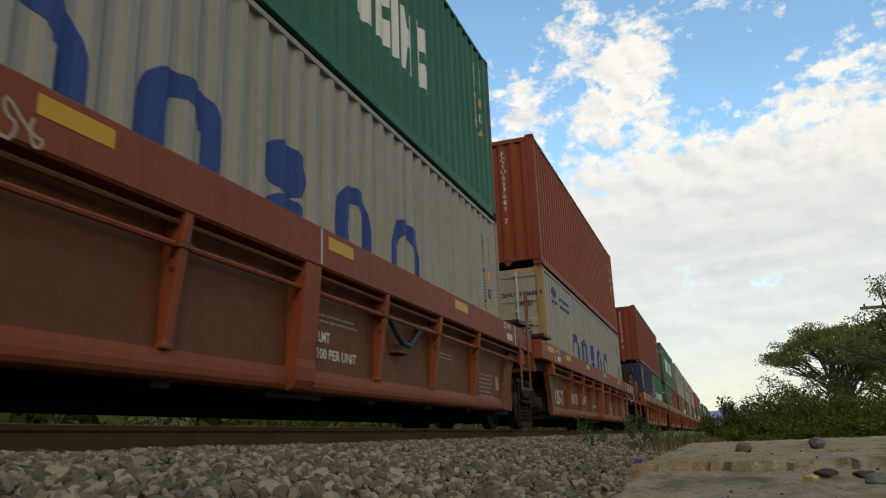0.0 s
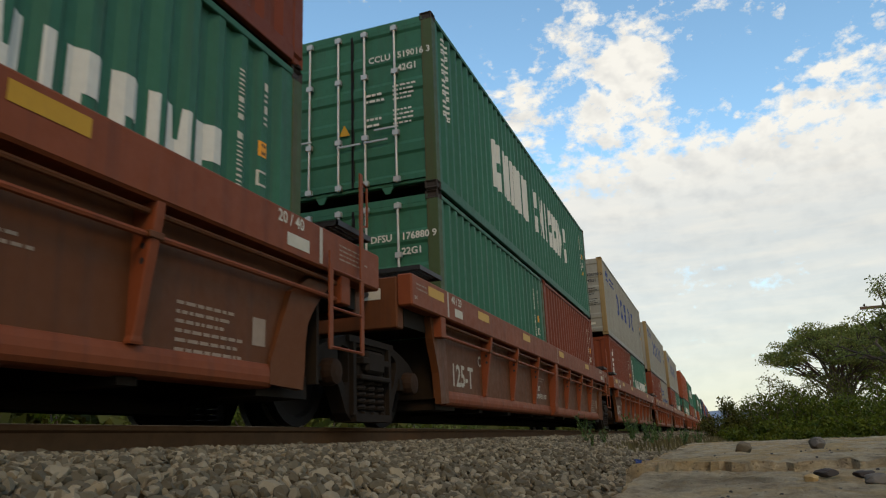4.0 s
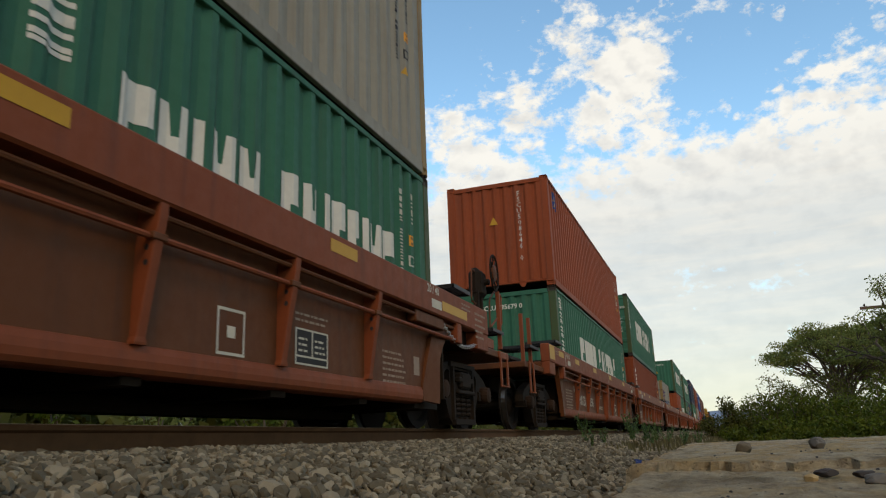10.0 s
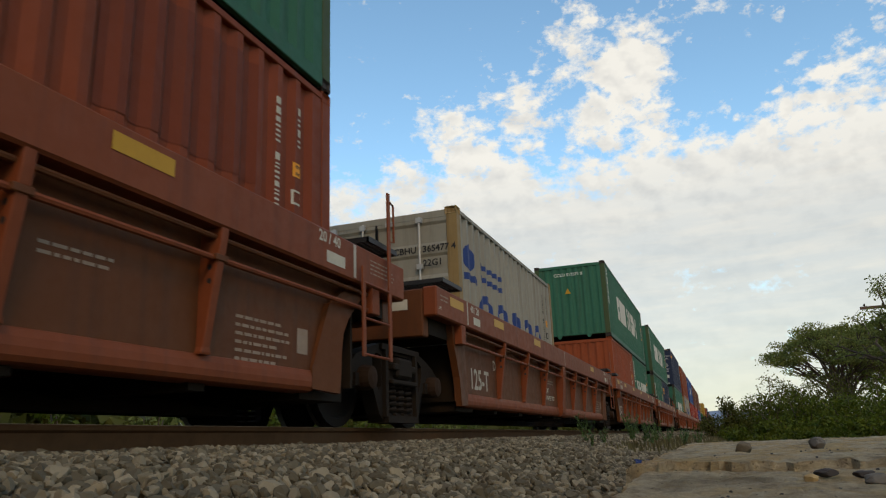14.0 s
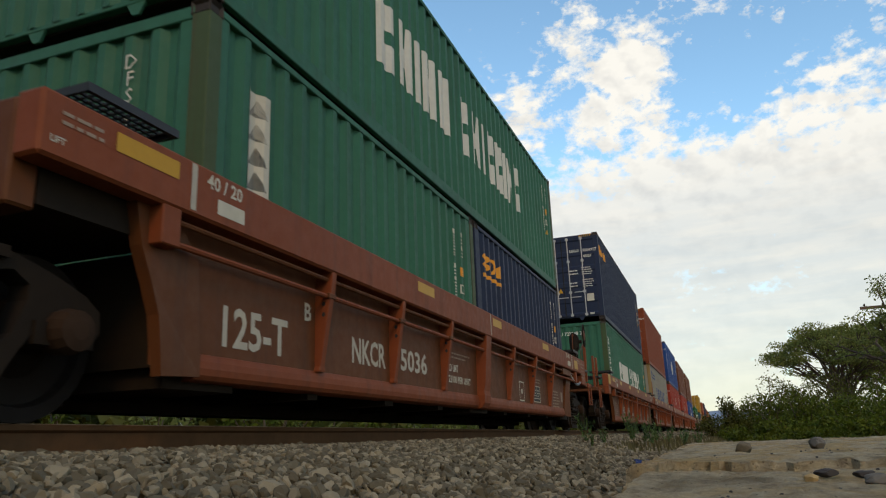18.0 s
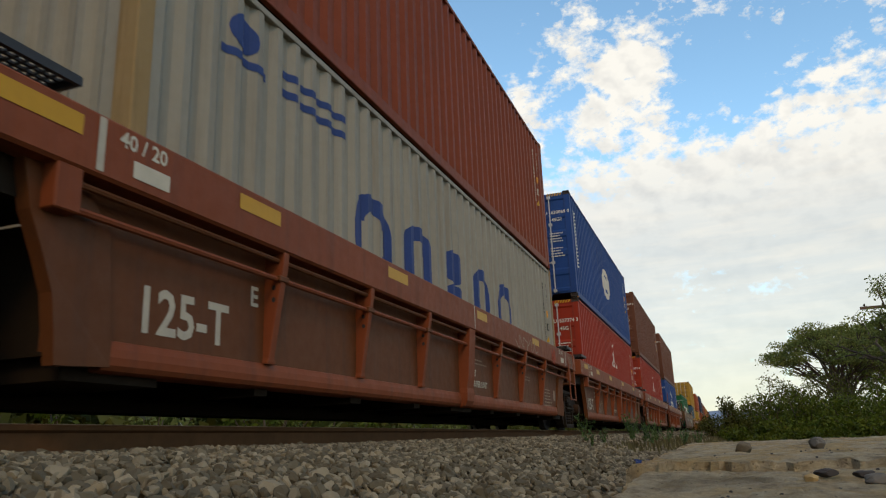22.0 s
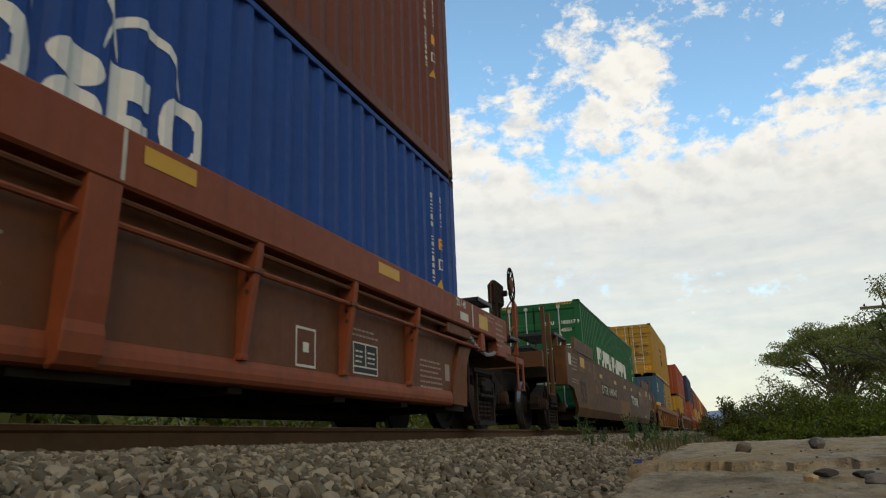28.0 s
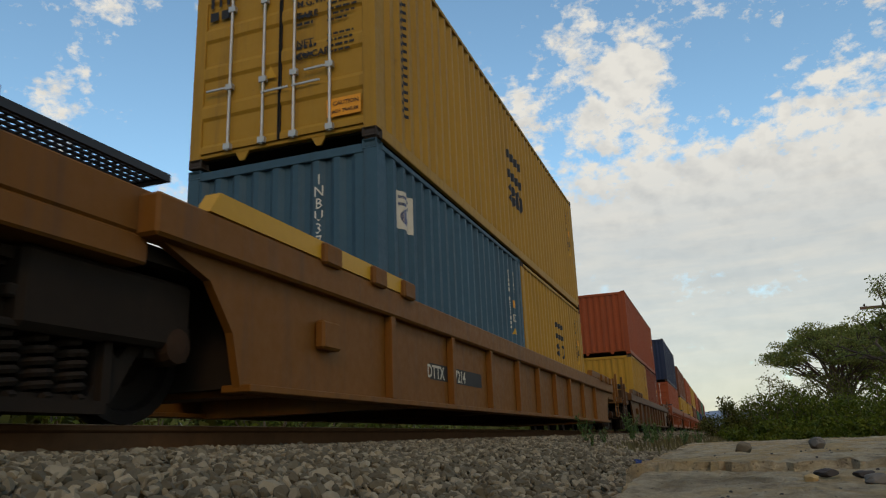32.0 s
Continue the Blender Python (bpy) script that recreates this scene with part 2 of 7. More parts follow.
# banks of cloud and clear patches: direction, breadth, gain
CLOUD_BANKS = [
    ((-0.102, 0.844, 0.527), 0.025, 0.11), ((-0.128, 0.856, 0.501), 0.035, 0.12), ((-0.041, 0.882, 0.469), 0.05, 0.13),
    ((-0.093, 0.884, 0.457), 0.04, 0.11), ((-0.064, 0.908, 0.414), 0.07, 0.13), ((-0.104, 0.917, 0.385), 0.055, 0.1),
    ((-0.179, 0.879, 0.441), 0.04, 0.12), ((-0.206, 0.887, 0.413), 0.04, 0.13), ((-0.289, 0.861, 0.418), 0.05, 0.14),
    ((0.207, 0.889, 0.407), 0.045, 0.13), ((0.152, 0.914, 0.376), 0.05, 0.12), ((0.19, 0.917, 0.351), 0.07, 0.12),
    ((0.083, 0.922, 0.378), 0.035, 0.11), ((0.09, 0.867, 0.491), 0.02, 0.08), ((-0.012, 0.944, 0.331), 0.08, 0.1),
    ((0.088, 0.945, 0.314), 0.09, 0.11), ((-0.22, 0.91, 0.35), 0.06, 0.1), ((0.029, 0.905, 0.435), 0.05, -0.12),
    ((0.1, 0.89, 0.45), 0.06, -0.1), ((-0.005, 0.926, 0.385), 0.02, -0.06), ((-0.403, 0.754, 0.519), 0.2, -0.13),
    ((-0.55, 0.72, 0.42), 0.16, -0.14), ((-0.2, 0.84, 0.5), 0.06, -0.1), ((-0.686, 0.6, 0.412), 0.035, 0.2),
    ((-0.627, 0.581, 0.522), 0.04, 0.16), ((-0.173, 0.914, 0.368), 0.025, -0.1), ((0.0, 0.932, 0.362), 0.03, -0.07),
    ((-0.289, 0.86, 0.421), 0.04, 0.14), ((-0.258, 0.884, 0.389), 0.045, 0.14), ((-0.32, 0.872, 0.37), 0.05, 0.12), ((-0.246, 0.912, 0.327), 0.05, 0.12),
    ((-0.471, 0.779, 0.415), 0.018, 0.3), ((-0.501, 0.795, 0.342), 0.022, 0.25), ((-0.384, 0.864, 0.325), 0.035, 0.12),
    ((-0.135, 0.89, 0.435), 0.02, -0.09), ((0.12, 0.93, 0.345), 0.02, -0.06)]
M["cloud"] = cloud_layer()


# ---- mesh helpers ----
def mesh(name, bm, material, smooth=False):
    me = bpy.data.meshes.new(name)
    bm.to_mesh(me)
    bm.free()
    if smooth:
        me.polygons.foreach_set("use_smooth", [True] * len(me.polygons))
    me.materials.append(material)
    return me


def part(name, data, material=None, parent=None, label="", at=None):
    """Links a bmesh, or a mesh that is shared, as one mesh object under a thing or part."""
    me = data if isinstance(data, bpy.types.Mesh) else mesh(name, data, material)
    ob = new(name, me)
    if parent:
        ob.parent = parent
    if at is not None:
        ob.matrix_basis = at
    return tagged(ob, label)


def thing(name, at, label, category, group="", kind=""):
    ob = new(name)
    ob.empty_display_size = 0.2
    ob.matrix_basis = at
    return tagged(ob, label, category, group, kind)


def box(bm, x0, x1, y0, y1, z0, z1, bevel=0.0):
    v = [bm.verts.new((x, y, z)) for x in (x0, x1) for y in (y0, y1) for z in (z0, z1)]
    fs = [bm.faces.new([v[i] for i in q]) for q in
          ((0, 1, 3, 2), (4, 6, 7, 5), (0, 4, 5, 1), (2, 3, 7, 6), (0, 2, 6, 4), (1, 5, 7, 3))]
    if bevel:
        es = list({e for f in fs for e in f.edges})
        bmesh.ops.bevel(bm, geom=es, offset=bevel, segments=1, affect="EDGES")
    return bm


def boxes(*list_of, bevel=0.0):
    bm = bmesh.new()
    for b in list_of:
        box(bm, *b)
    if bevel:
        bmesh.ops.bevel(bm, geom=list(bm.edges), offset=bevel, segments=1, affect="EDGES")
    return bm


def tube(bm, pts, r0, r1=None, sides=8):
    """A round bar along a line of points, tapering from r0 to r1."""
    r1 = r0 if r1 is None else r1
    pts = [Vector(p) for p in pts]
    rings = []
    for i, p in enumerate(pts):
        d = (pts[min(i + 1, len(pts) - 1)] - pts[max(i - 1, 0)]).normalized()
        side = d.orthogonal() if abs(d.z) > 0.9 else Vector((d.y, -d.x, 0))
        side.normalize()
        over = d.cross(side)
        r = r0 + (r1 - r0) * i / max(1, len(pts) - 1)
        rings.append([bm.verts.new(p + r * (side * math.cos(a) + over * math.sin(a)))
                      for a in (2 * math.pi * k / sides for k in range(sides))])
    for a, b in zip(rings, rings[1:]):
        for k in range(sides):
            bm.faces.new((a[k], a[(k + 1) % sides], b[(k + 1) % sides], b[k]))
    bm.faces.new(rings[0])
    bm.faces.new(rings[-1][::-1])
    return bm


def tubes(*lines, r=0.012, sides=8):
    bm = bmesh.new()
    for pts in lines:
        tube(bm, pts, r, sides=sides)
    return bm


def lathe_x(bm, profile, sides=24):
    """Turns a profile of (x, radius) about the x axis."""
    rings = [[bm.verts.new((x, r * math.cos(a), r * math.sin(a))) for a in (2 * math.pi * k / sides for k in range(sides))]
             for x, r in profile]
    for a, b in zip(rings, rings[1:]):
        for k in range(sides):
            bm.faces.new((a[k], a[(k + 1) % sides], b[(k + 1) % sides], b[k]))
    bm.faces.new(rings[0][::-1])
    bm.faces.new(rings[-1])
    return bm


def extrude_x(bm, outline, x0, x1):
    """A plate: a closed outline of (y, z) between x0 and x1."""
    a = [bm.verts.new((x0, y, z)) for y, z in outline]
    b = [bm.verts.new((x1, y, z)) for y, z in outline]
    n = len(outline)
    bm.faces.new(a[::-1])
    bm.faces.new(b)
    for k in range(n):
        bm.faces.new((a[k], a[(k + 1) % n], b[(k + 1) % n], b[k]))
    return bm


def raw(name, verts, faces, material):
    me = bpy.data.meshes.new(name)
    me.from_pydata(verts, [], faces)
    me.materials.append(material)
    return me


LETTERS = {}


def lettering(words, size, material):
    """The built-in font as a flat mesh, kept for use again."""
    key = (words, size, material.name)
    if key not in LETTERS:
        cu = bpy.data.curves.new("lettering", "FONT")
        cu.body, cu.size, cu.resolution_u, cu.extrude, cu.offset = words, size, 2, 0.0, 0.022 * size
        ob = new("lettering", cu)
        me = bpy.data.meshes.new_from_object(ob)
        bpy.data.objects.remove(ob)
        me.materials.clear()
        me.materials.append(material)
        LETTERS[key] = me
    return LETTERS[key]


# lettering that faces +x (read along +y) and lettering that faces -y
FACE_X = Euler((radians(90), 0, radians(90))).to_matrix().to_4x4()
FACE_FRONT = Euler((radians(90), 0, 0)).to_matrix().to_4x4()


def on_side(x, y, z):
    return Matrix.Translation((x, y, z)) @ FACE_X


def on_front(x, y, z):
    return Matrix.Translation((x, y, z)) @ FACE_FRONT


# ---- the place: ground, track bed, rails, sky ----
def lump(x, y, s=1.0):
    return noise.noise((x * s, y * s, 0.3))


# the bed's profile beside the near rail: x, height
BED = [(-9.5, -0.5), (-8.3, -0.42), (-6.6, 0.0), (-5.5, 0.03), (-3.45, 0.0), (-3.2, 0.01), (-2.6, 0.0), (-1.8, -0.035),
       (-1.0, -0.115), (-0.4, -0.21), (0.2, -0.33), (1.0, -0.43), (2.5, -0.47)]


def bed_height(x):
    for (xa, za), (xb, zb) in zip(BED, BED[1:]):
        if xa <= x <= xb:
            k = (x - xa) / (xb - xa)
            return za + (zb - za) * k
    return -0.5 if x < 0 else -0.47


def ground_sheet():
    xs = [-4000, -900, -200, -60, -25, -14] + [p[0] for p in BED] + [4, 6, 9, 14, 22, 40, 100, 400, 4000]
    ys = [-4000, -400, -80, -20, -8, -3, 0] + [k * 1.5 for k in range(1, 30)] + [50, 60, 75, 95, 130, 200, 350, 800, 4000]
    vs, fs = [], []
    for y in ys:
        for x in xs:
            z = bed_height(x)
            if abs(x) > 1 and abs(x) < 60 and not -9 < x < 1:
                z += 0.06 * lump(x, y, 0.4)
            vs.append((x, y, z - 0.02))
    n = len(xs)
    for j in range(len(ys) - 1):
        for i in range(n - 1):
            a = j * n + i
            fs.append((a, a + 1, a + n + 1, a + n))
    return tagged(new("ground", raw("ground", vs, fs, M["earth"])), "dry dusty earth beside the raised track bed", "ground", kind="structure")


ground_sheet()


def stones(name, patches, label):
    """Loose crushed stones in rows of patches: x0, x1, y0, y1, size, facets."""
    rng = np.random.default_rng(5)
    shapes = {}
    for sub in (1, 2):
        bm = bmesh.new()
        bmesh.ops.create_icosphere(bm, subdivisions=sub, radius=1.0)
        base = np.array([v.co[:] for v in bm.verts])
        tri = np.array([[v.index for v in f.verts] for f in bm.faces])
        bm.free()
        kinds = []
        for k in range(14):
            # cut the ball by random planes to get flat, sharp faces
            p = base.copy() * 1.05
            for _ in range(9):
                n = rng.normal(size=3)
                n /= np.linalg.norm(n)
                d = rng.uniform(0.45, 0.75)
                over = np.maximum(p @ n - d, 0)
                p = p - over[:, None] * n
            kinds.append(p * np.array([1.0, rng.uniform(0.65, 0.95), rng.uniform(0.5, 0.8)]))
        shapes[sub] = kinds, tri
    all_v, all_f, count = [], [], 0
    for x0, x1, y0, y1, size, sub in patches:
        kinds, tri = shapes[sub]
        number = int((x1 - x0) * (y1 - y0) / (size * size) * 1.15)
        for _ in range(number):
            x, y = rng.uniform(x0, x1), rng.uniform(y0, y1)
            s = size * rng.uniform(0.38, 0.85) * (1.35 if rng.random() < 0.08 else 1.0)
            q = Euler(rng.uniform(-0.9, 0.9, 2).tolist() + [rng.uniform(0, 6.28)]).to_matrix()
            p = (kinds[rng.integers(14)] * s) @ np.array(q)
            z = bed_height(x) + 0.012 * lump(x, y, 3.0) + rng.uniform(-0.25, 0.3) * s
            all_v.append(p + np.array((x, y, z)))
            all_f.append(tri + count)
            count += len(p)
    v, f = np.concatenate(all_v), np.concatenate(all_f)
    return tagged(new(name, raw(name, v.tolist(), f.tolist(), M["ballast"])), label, "gravel", kind="stuff")


stones("ballast", [(-3.3, -0.05, 0.6, 3.2, 0.037, 2), (-3.3, 0.0, 3.2, 6.5, 0.039, 1), (-3.3, 0.0, 6.5, 10.0, 0.048, 1), (-3.3, 0.15, 10.0, 18.0, 0.062, 1),
                   (-3.3, 0.3, 18.0, 42.0, 0.095, 1), (-3.4, 0.4, 42.0, 90.0, 0.2, 1), (-3.3, -0.05, -14.0, 0.6, 0.075, 1), (-3.3, 0.0, -40.0, -14.0, 0.14, 1), (-7.0, -5.3, -20.0, 30.0, 0.12, 1),
                   (-4.9, -3.65, 1.5, 12.0, 0.09, 1)],
       "crushed grey ballast stones heaped against the rail")


def rail(x, name):
    w = [(-0.075, 0.0), (0.075, 0.0), (0.075, 0.012), (0.012, 0.03), (0.01, 0.125), (0.034, 0.14), (0.036, 0.168),
         (0.03, 0.172), (-0.03, 0.172), (-0.036, 0.168), (-0.034, 0.14), (-0.01, 0.125), (-0.012, 0.03), (-0.075, 0.012)]
    ends = (-60.0, 700.0)
    vs = [(a, y, z) for y in ends for a, z in w]
    n = len(w)
    fs = [(k, (k + 1) % n, n + (k + 1) % n, n + k) for k in range(n)]
    t = thing(name, pose(x, 0, RAIL - 0.172), "rust-brown steel rail with a polished head on wooden ties", "rail", "rails of the track", "structure")
    part("rail_web", raw("rail_web", vs, fs, M["rail"]), parent=t)
    part("rail_head", boxes((-0.022, 0.022, *ends, 0.171, 0.175)), M["rail_head"], t, "wheel-polished top of the rail")
    return t


rail(MID + 0.755, "rail_near")
rail(MID - 0.755, "rail_far")

tie_mesh = mesh("tie", boxes((-1.3, 1.3, -0.115, 0.115, -0.17, 0.0), bevel=0.012), M["tie"])
for k in range(110):
    tie = new("tie", tie_mesh)
    tie.matrix_basis = pose(MID + random.uniform(-0.02, 0.02), -2 + k * 0.53, RAIL - 0.176, 0, 0, random.uniform(-1, 1))
    tagged(tie, "weathered dark wooden railway tie under the rails", "railway tie", "ties of the track")


def dome():
    """The cloud layer: a shell of air far above and all round."""
    bm = bmesh.new()
    bmesh.ops.create_uvsphere(bm, u_segments=64, v_segments=32, radius=3200)
    bmesh.ops.delete(bm, geom=[v for v in bm.verts if v.co.z < -330], context="VERTS")
    ob = new("backdrop", mesh("backdrop", bm, M["cloud"], True))
    return tagged(ob, "broken white evening clouds drifting in a blue sky", "sky", kind="structure")


cloud_dome = dome()


def far_hills():
    vs, fs = [], []
    for k in range(161):
        a = 2 * math.pi * k / 160
        h = 26 + 22 * noise.noise((math.cos(a) * 3.1 + 4, math.sin(a) * 3.1, 0)) + 8 * noise.noise((math.cos(a) * 13, math.sin(a) * 13, 2))
        if abs(a - math.pi / 2) < 0.12:
            h = 40 + 14 * math.cos((a - math.pi / 2 - 0.004) * 24)
        vs += [(1900 * math.cos(a), 1900 * math.sin(a), -4), (2050 * math.cos(a), 2050 * math.sin(a), max(6, h))]
    for k in range(160):
        fs.append((2 * k, 2 * k + 2, 2 * k + 3, 2 * k + 1))
    tagged(new("backdrop_hills", raw("backdrop_hills", vs, fs, M["hill"])), "low hazy blue hills on the horizon", "hills", kind="structure")


far_hills()


# ---- greenery, slab and small things beside the track ----
def leaves(clumps, number, size, rng, droop=0.3):
    """Many small leaf blades scattered through clumps (centre, radii); returns vertices and faces."""
    vs, fs = [], []
    weight = np.array([c[1][0] * c[1][1] * c[1][2] for c in clumps]) ** 0.7
    pick = rng.choice(len(clumps), number, p=weight / weight.sum())
    for k in pick:
        (cx, cy, cz), (rx, ry, rz) = clumps[k]
        d = rng.normal(size=3)
        d *= rng.uniform(0.35, 1.05) / np.linalg.norm(d)
        p = np.array((cx + d[0] * rx, cy + d[1] * ry, cz + d[2] * rz))
        a, tip = rng.normal(size=3), rng.normal(size=3)
        tip[2] -= droop
        tip /= np.linalg.norm(tip)
        side = np.cross(tip, a)
        side /= np.linalg.norm(side) + 1e-9
        s = size * rng.uniform(0.6, 1.5)
        n = len(vs)
        vs += [tuple(p), tuple(p + tip * s * 0.5 + side * s * 0.28), tuple(p + tip * s), tuple(p + tip * s * 0.5 - side * s * 0.28)]
        fs.append((n, n + 1, n + 2, n + 3))
    return vs, fs


def branching(bm, start, way, length, radius, depth, rng, tips):
    """A limb that bends and forks; the ends are gathered in tips."""
    pts, p, d = [Vector(start)], Vector(start), Vector(way).normalized()
    for _ in range(4):
        d = (d + Vector(rng.normal(0, 0.16, 3).tolist())).normalized()
        p = p + d * length / 4
        pts.append(p.copy())
    tube(bm, pts, radius, radius * 0.6, sides=6 if depth > 1 else 4)
    if depth == 0:
        tips.append(pts[-1])
        return
    if depth <= 2:
        tips.append(pts[-1])
    for k in range(3 if depth > 1 else 2):
        turn = Vector(rng.normal(0, 0.62, 3).tolist())
        turn.z = turn.z * 0.5 + 0.12
        branching(bm, pts[-1 if k else 3], d + turn, length * rng.uniform(0.6, 0.85), radius * 0.58, depth - 1, rng, tips)


def tree(at, height, spread, label, seed, leaf, count, size, lean=(0, 0, 1), name="tree"):
    rng = np.random.default_rng(seed)
    t = thing(name, pose(*at), label, "tree")
    bm, tips = bmesh.new(), []
    branching(bm, (0, 0, -0.1), lean, height * 0.36, height * 0.035, 4, rng, tips)
    part("trunk", bm, M["bark"], t, "grey-brown forking trunk and limbs")
    clumps = [((p.x, p.y, p.z), (spread * rng.uniform(0.5, 1.1), spread * rng.uniform(0.5, 1.1), spread * rng.uniform(0.3, 0.6))) for p in tips]
    part("crown", raw("crown", *leaves(clumps, count, size, rng), leaf), parent=t, label="airy crown of small leaves")
    return t


def bush(at, wide, high, label, seed, leaf, count, size, twigs=14):
    rng = np.random.default_rng(seed)
    t = thing("bush", pose(*at), label, "bush", "bushes beside the track")
    bm, clumps = bmesh.new(), []
    for k in range(twigs):
        a, r = rng.uniform(0, 6.28), rng.uniform(0.2, 1.0)
        tip = (math.cos(a) * wide * r, math.sin(a) * wide * r, high * rng.uniform(0.45, 1.08) * (1.1 - 0.55 * r))
        base = (tip[0] * 0.25, tip[1] * 0.25, -0.05)
        tube(bm, [base, ((base[0] + tip[0]) / 2, (base[1] + tip[1]) / 2, tip[2] * 0.6), tip, (tip[0] * 1.12, tip[1] * 1.12, tip[2] + 0.12 * high)], 0.02 * high, 0.004, sides=4)
        s = rng.uniform(0.22, 0.4)
        clumps.append((tip, (wide * s, wide * s, high * s * 0.6)))
        clumps.append(((tip[0] * 0.8, tip[1] * 0.8, tip[2] * 0.45), (wide * s * 1.2, wide * s * 1.2, high * s * 0.7)))
    part("stem", bm, M["bark"], t)
    part("foliage", raw("foliage", *leaves(clumps, count, size, rng, 0.1), leaf), parent=t)
    return t


def umbrella_tree(at, fork, wide, top, rim, label, seed, leaf, count, size, limbs=30):
    """A thorn tree: a short trunk that forks low, long bare limbs and a domed crown, open from beneath."""
    rng = np.random.default_rng(seed)
    t = thing("tree", pose(*at), label, "tree", "trees beyond the bushes")
    bm, clumps = bmesh.new(), []
    tube(bm, [(0.2, 0, -0.1), (0.08, 0, fork * 0.5), (0, 0, fork)], 0.26, 0.19, sides=8)
    for k in range(limbs):
        a, r = 2.4 * k + rng.uniform(-0.3, 0.3), math.sqrt((k + 0.6) / limbs)
        x, y = math.cos(a) * wide * r, math.sin(a) * wide * r * 0.8
        z = top - (top - rim) * r ** 2.2 + rng.uniform(-0.35, 0.2)
        j = rng.normal(0, 0.16, 3)
        tube(bm, [(0, 0, fork - 0.25), (x * 0.22 + j[0], y * 0.22 + j[1], fork + (z - fork) * 0.42), (x * 0.6 + j[1], y * 0.6 + j[2], fork + (z - fork) * 0.78), (x, y, z)], 0.1 if k % 3 == 0 else 0.06, 0.02, sides=5)
        for _ in range(4):
            q = rng.normal(0, 0.5, 3)
            tube(bm, [(x * 0.6 + j[1], y * 0.6 + j[2], fork + (z - fork) * 0.78), (x * 0.8 + q[0], y * 0.8 + q[1], z - 0.2 + q[2] * 0.3), (x + q[0] * 1.5, y + q[1] * 1.5, z + 0.1 + q[2] * 0.4)], 0.026, 0.008, sides=4)
            clumps.append(((x + q[0] * 1.2, y + q[1] * 1.2, z + 0.1 + q[2] * 0.3), (rng.uniform(0.35, 0.75), rng.uniform(0.35, 0.75), rng.uniform(0.16, 0.34))))
        if k % 2 == 1 and r > 0.35:
            clumps.append(((x * 0.95, y * 0.95, z - rng.uniform(0.7, 1.3)), (0.5, 0.5, 0.2)))
    part("trunk", bm, M["bark"], t, "grey-brown forking trunk and bare limbs")
    part("crown", raw("crown", *leaves(clumps, count, size, rng), leaf), parent=t, label="airy domed crown of small leaves")
    return t


# the spreading trees beyond the bushes, and a tall sparse one nearer by
umbrella_tree((6.5, 46.0, -0.5), 1.3, 3.5, 5.85, 3.7, "spreading thorn tree with an airy green crown and bare limbs", 3, M["leaf"], 34000, 0.1, 40)
umbrella_tree((9.6, 48.0, -0.5), 1.7, 2.9, 5.7, 3.4, "spreading thorn tree with a dusty green crown", 8, M["leaf"], 28000, 0.1, 34)
tree((8.6, 36.0, -0.5), 7.4, 0.5, "tall open tree with sparse leaves and bare twigs", 15, M["leaf"], 4200, 0.12, (-0.05, 0.0, 1))
# the thicket that closes the view beside the line
for k, (x, y, w, h, kind) in enumerate([
        (0.75, 34.0, 1.0, 1.3, "leaf_dark"), (1.5, 30.0, 1.2, 1.75, "leaf_bush"), (2.5, 27.0, 1.2, 1.6, "leaf_bush"), (3.3, 31.0, 1.5, 2.1, "leaf_dark"),
        (3.4, 24.0, 1.2, 1.35, "leaf_bush"), (4.6, 26.0, 1.5, 1.7, "leaf_bush"), (5.3, 22.5, 1.4, 1.4, "leaf_dark"), (6.6, 27.0, 1.7, 2.2, "leaf_dark"),
        (5.2, 34.0, 1.8, 2.5, "leaf_dark"), (8.0, 30.0, 2.0, 3.6, "leaf_dark"), (7.4, 23.0, 1.7, 2.3, "leaf_bush"), (0.1, 44.0, 1.2, 1.3, "leaf_dark"),
        (-0.5, 62.0, 1.5, 1.5, "leaf_dark"), (2.2, 40.0, 1.8, 2.4, "leaf_bush"), (-0.6, 85.0, 1.8, 1.7, "leaf_dark"), (9.6, 34.0, 2.2, 4.6, "leaf_dark"), (8.3, 37.0, 1.5, 4.9, "leaf_bush"), (9.2, 39.0, 1.6, 4.4, "leaf_dark"), (0.4, 29.0, 0.8, 1.5, "leaf_dark"), (1.9, 33.0, 1.3, 2.4, "leaf_dark"), (3.9, 37.0, 1.5, 2.9, "leaf_dark"),
        (1.0, 23.0, 0.8, 0.75, "leaf_bush"), (2.2, 21.0, 0.9, 0.8, "leaf_bush"), (3.6, 19.5, 1.0, 0.85, "leaf_bush")]):
    bush((x, y, -0.5), w * 1.15, h * 1.02, "dense green thorn bush growing beside the gravel" if kind == "leaf_bush" else "dark green leafy bush beside the gravel", 40 + k, M[kind], 4600, 0.09)
# scrub on the other side of the line, seen under the cars
for k in range(16):
    x, y = -12.5 - 3 * random.random(), -2 + k * 3.1 + random.uniform(-0.8, 0.8)
    bush((x, y, -0.52), random.uniform(1.3, 2.0), random.uniform(1.6, 2.5), "scrubby green bush across the track", 90 + k, M["leaf_bush" if k % 3 else "leaf"], 1300, 0.15, 10)


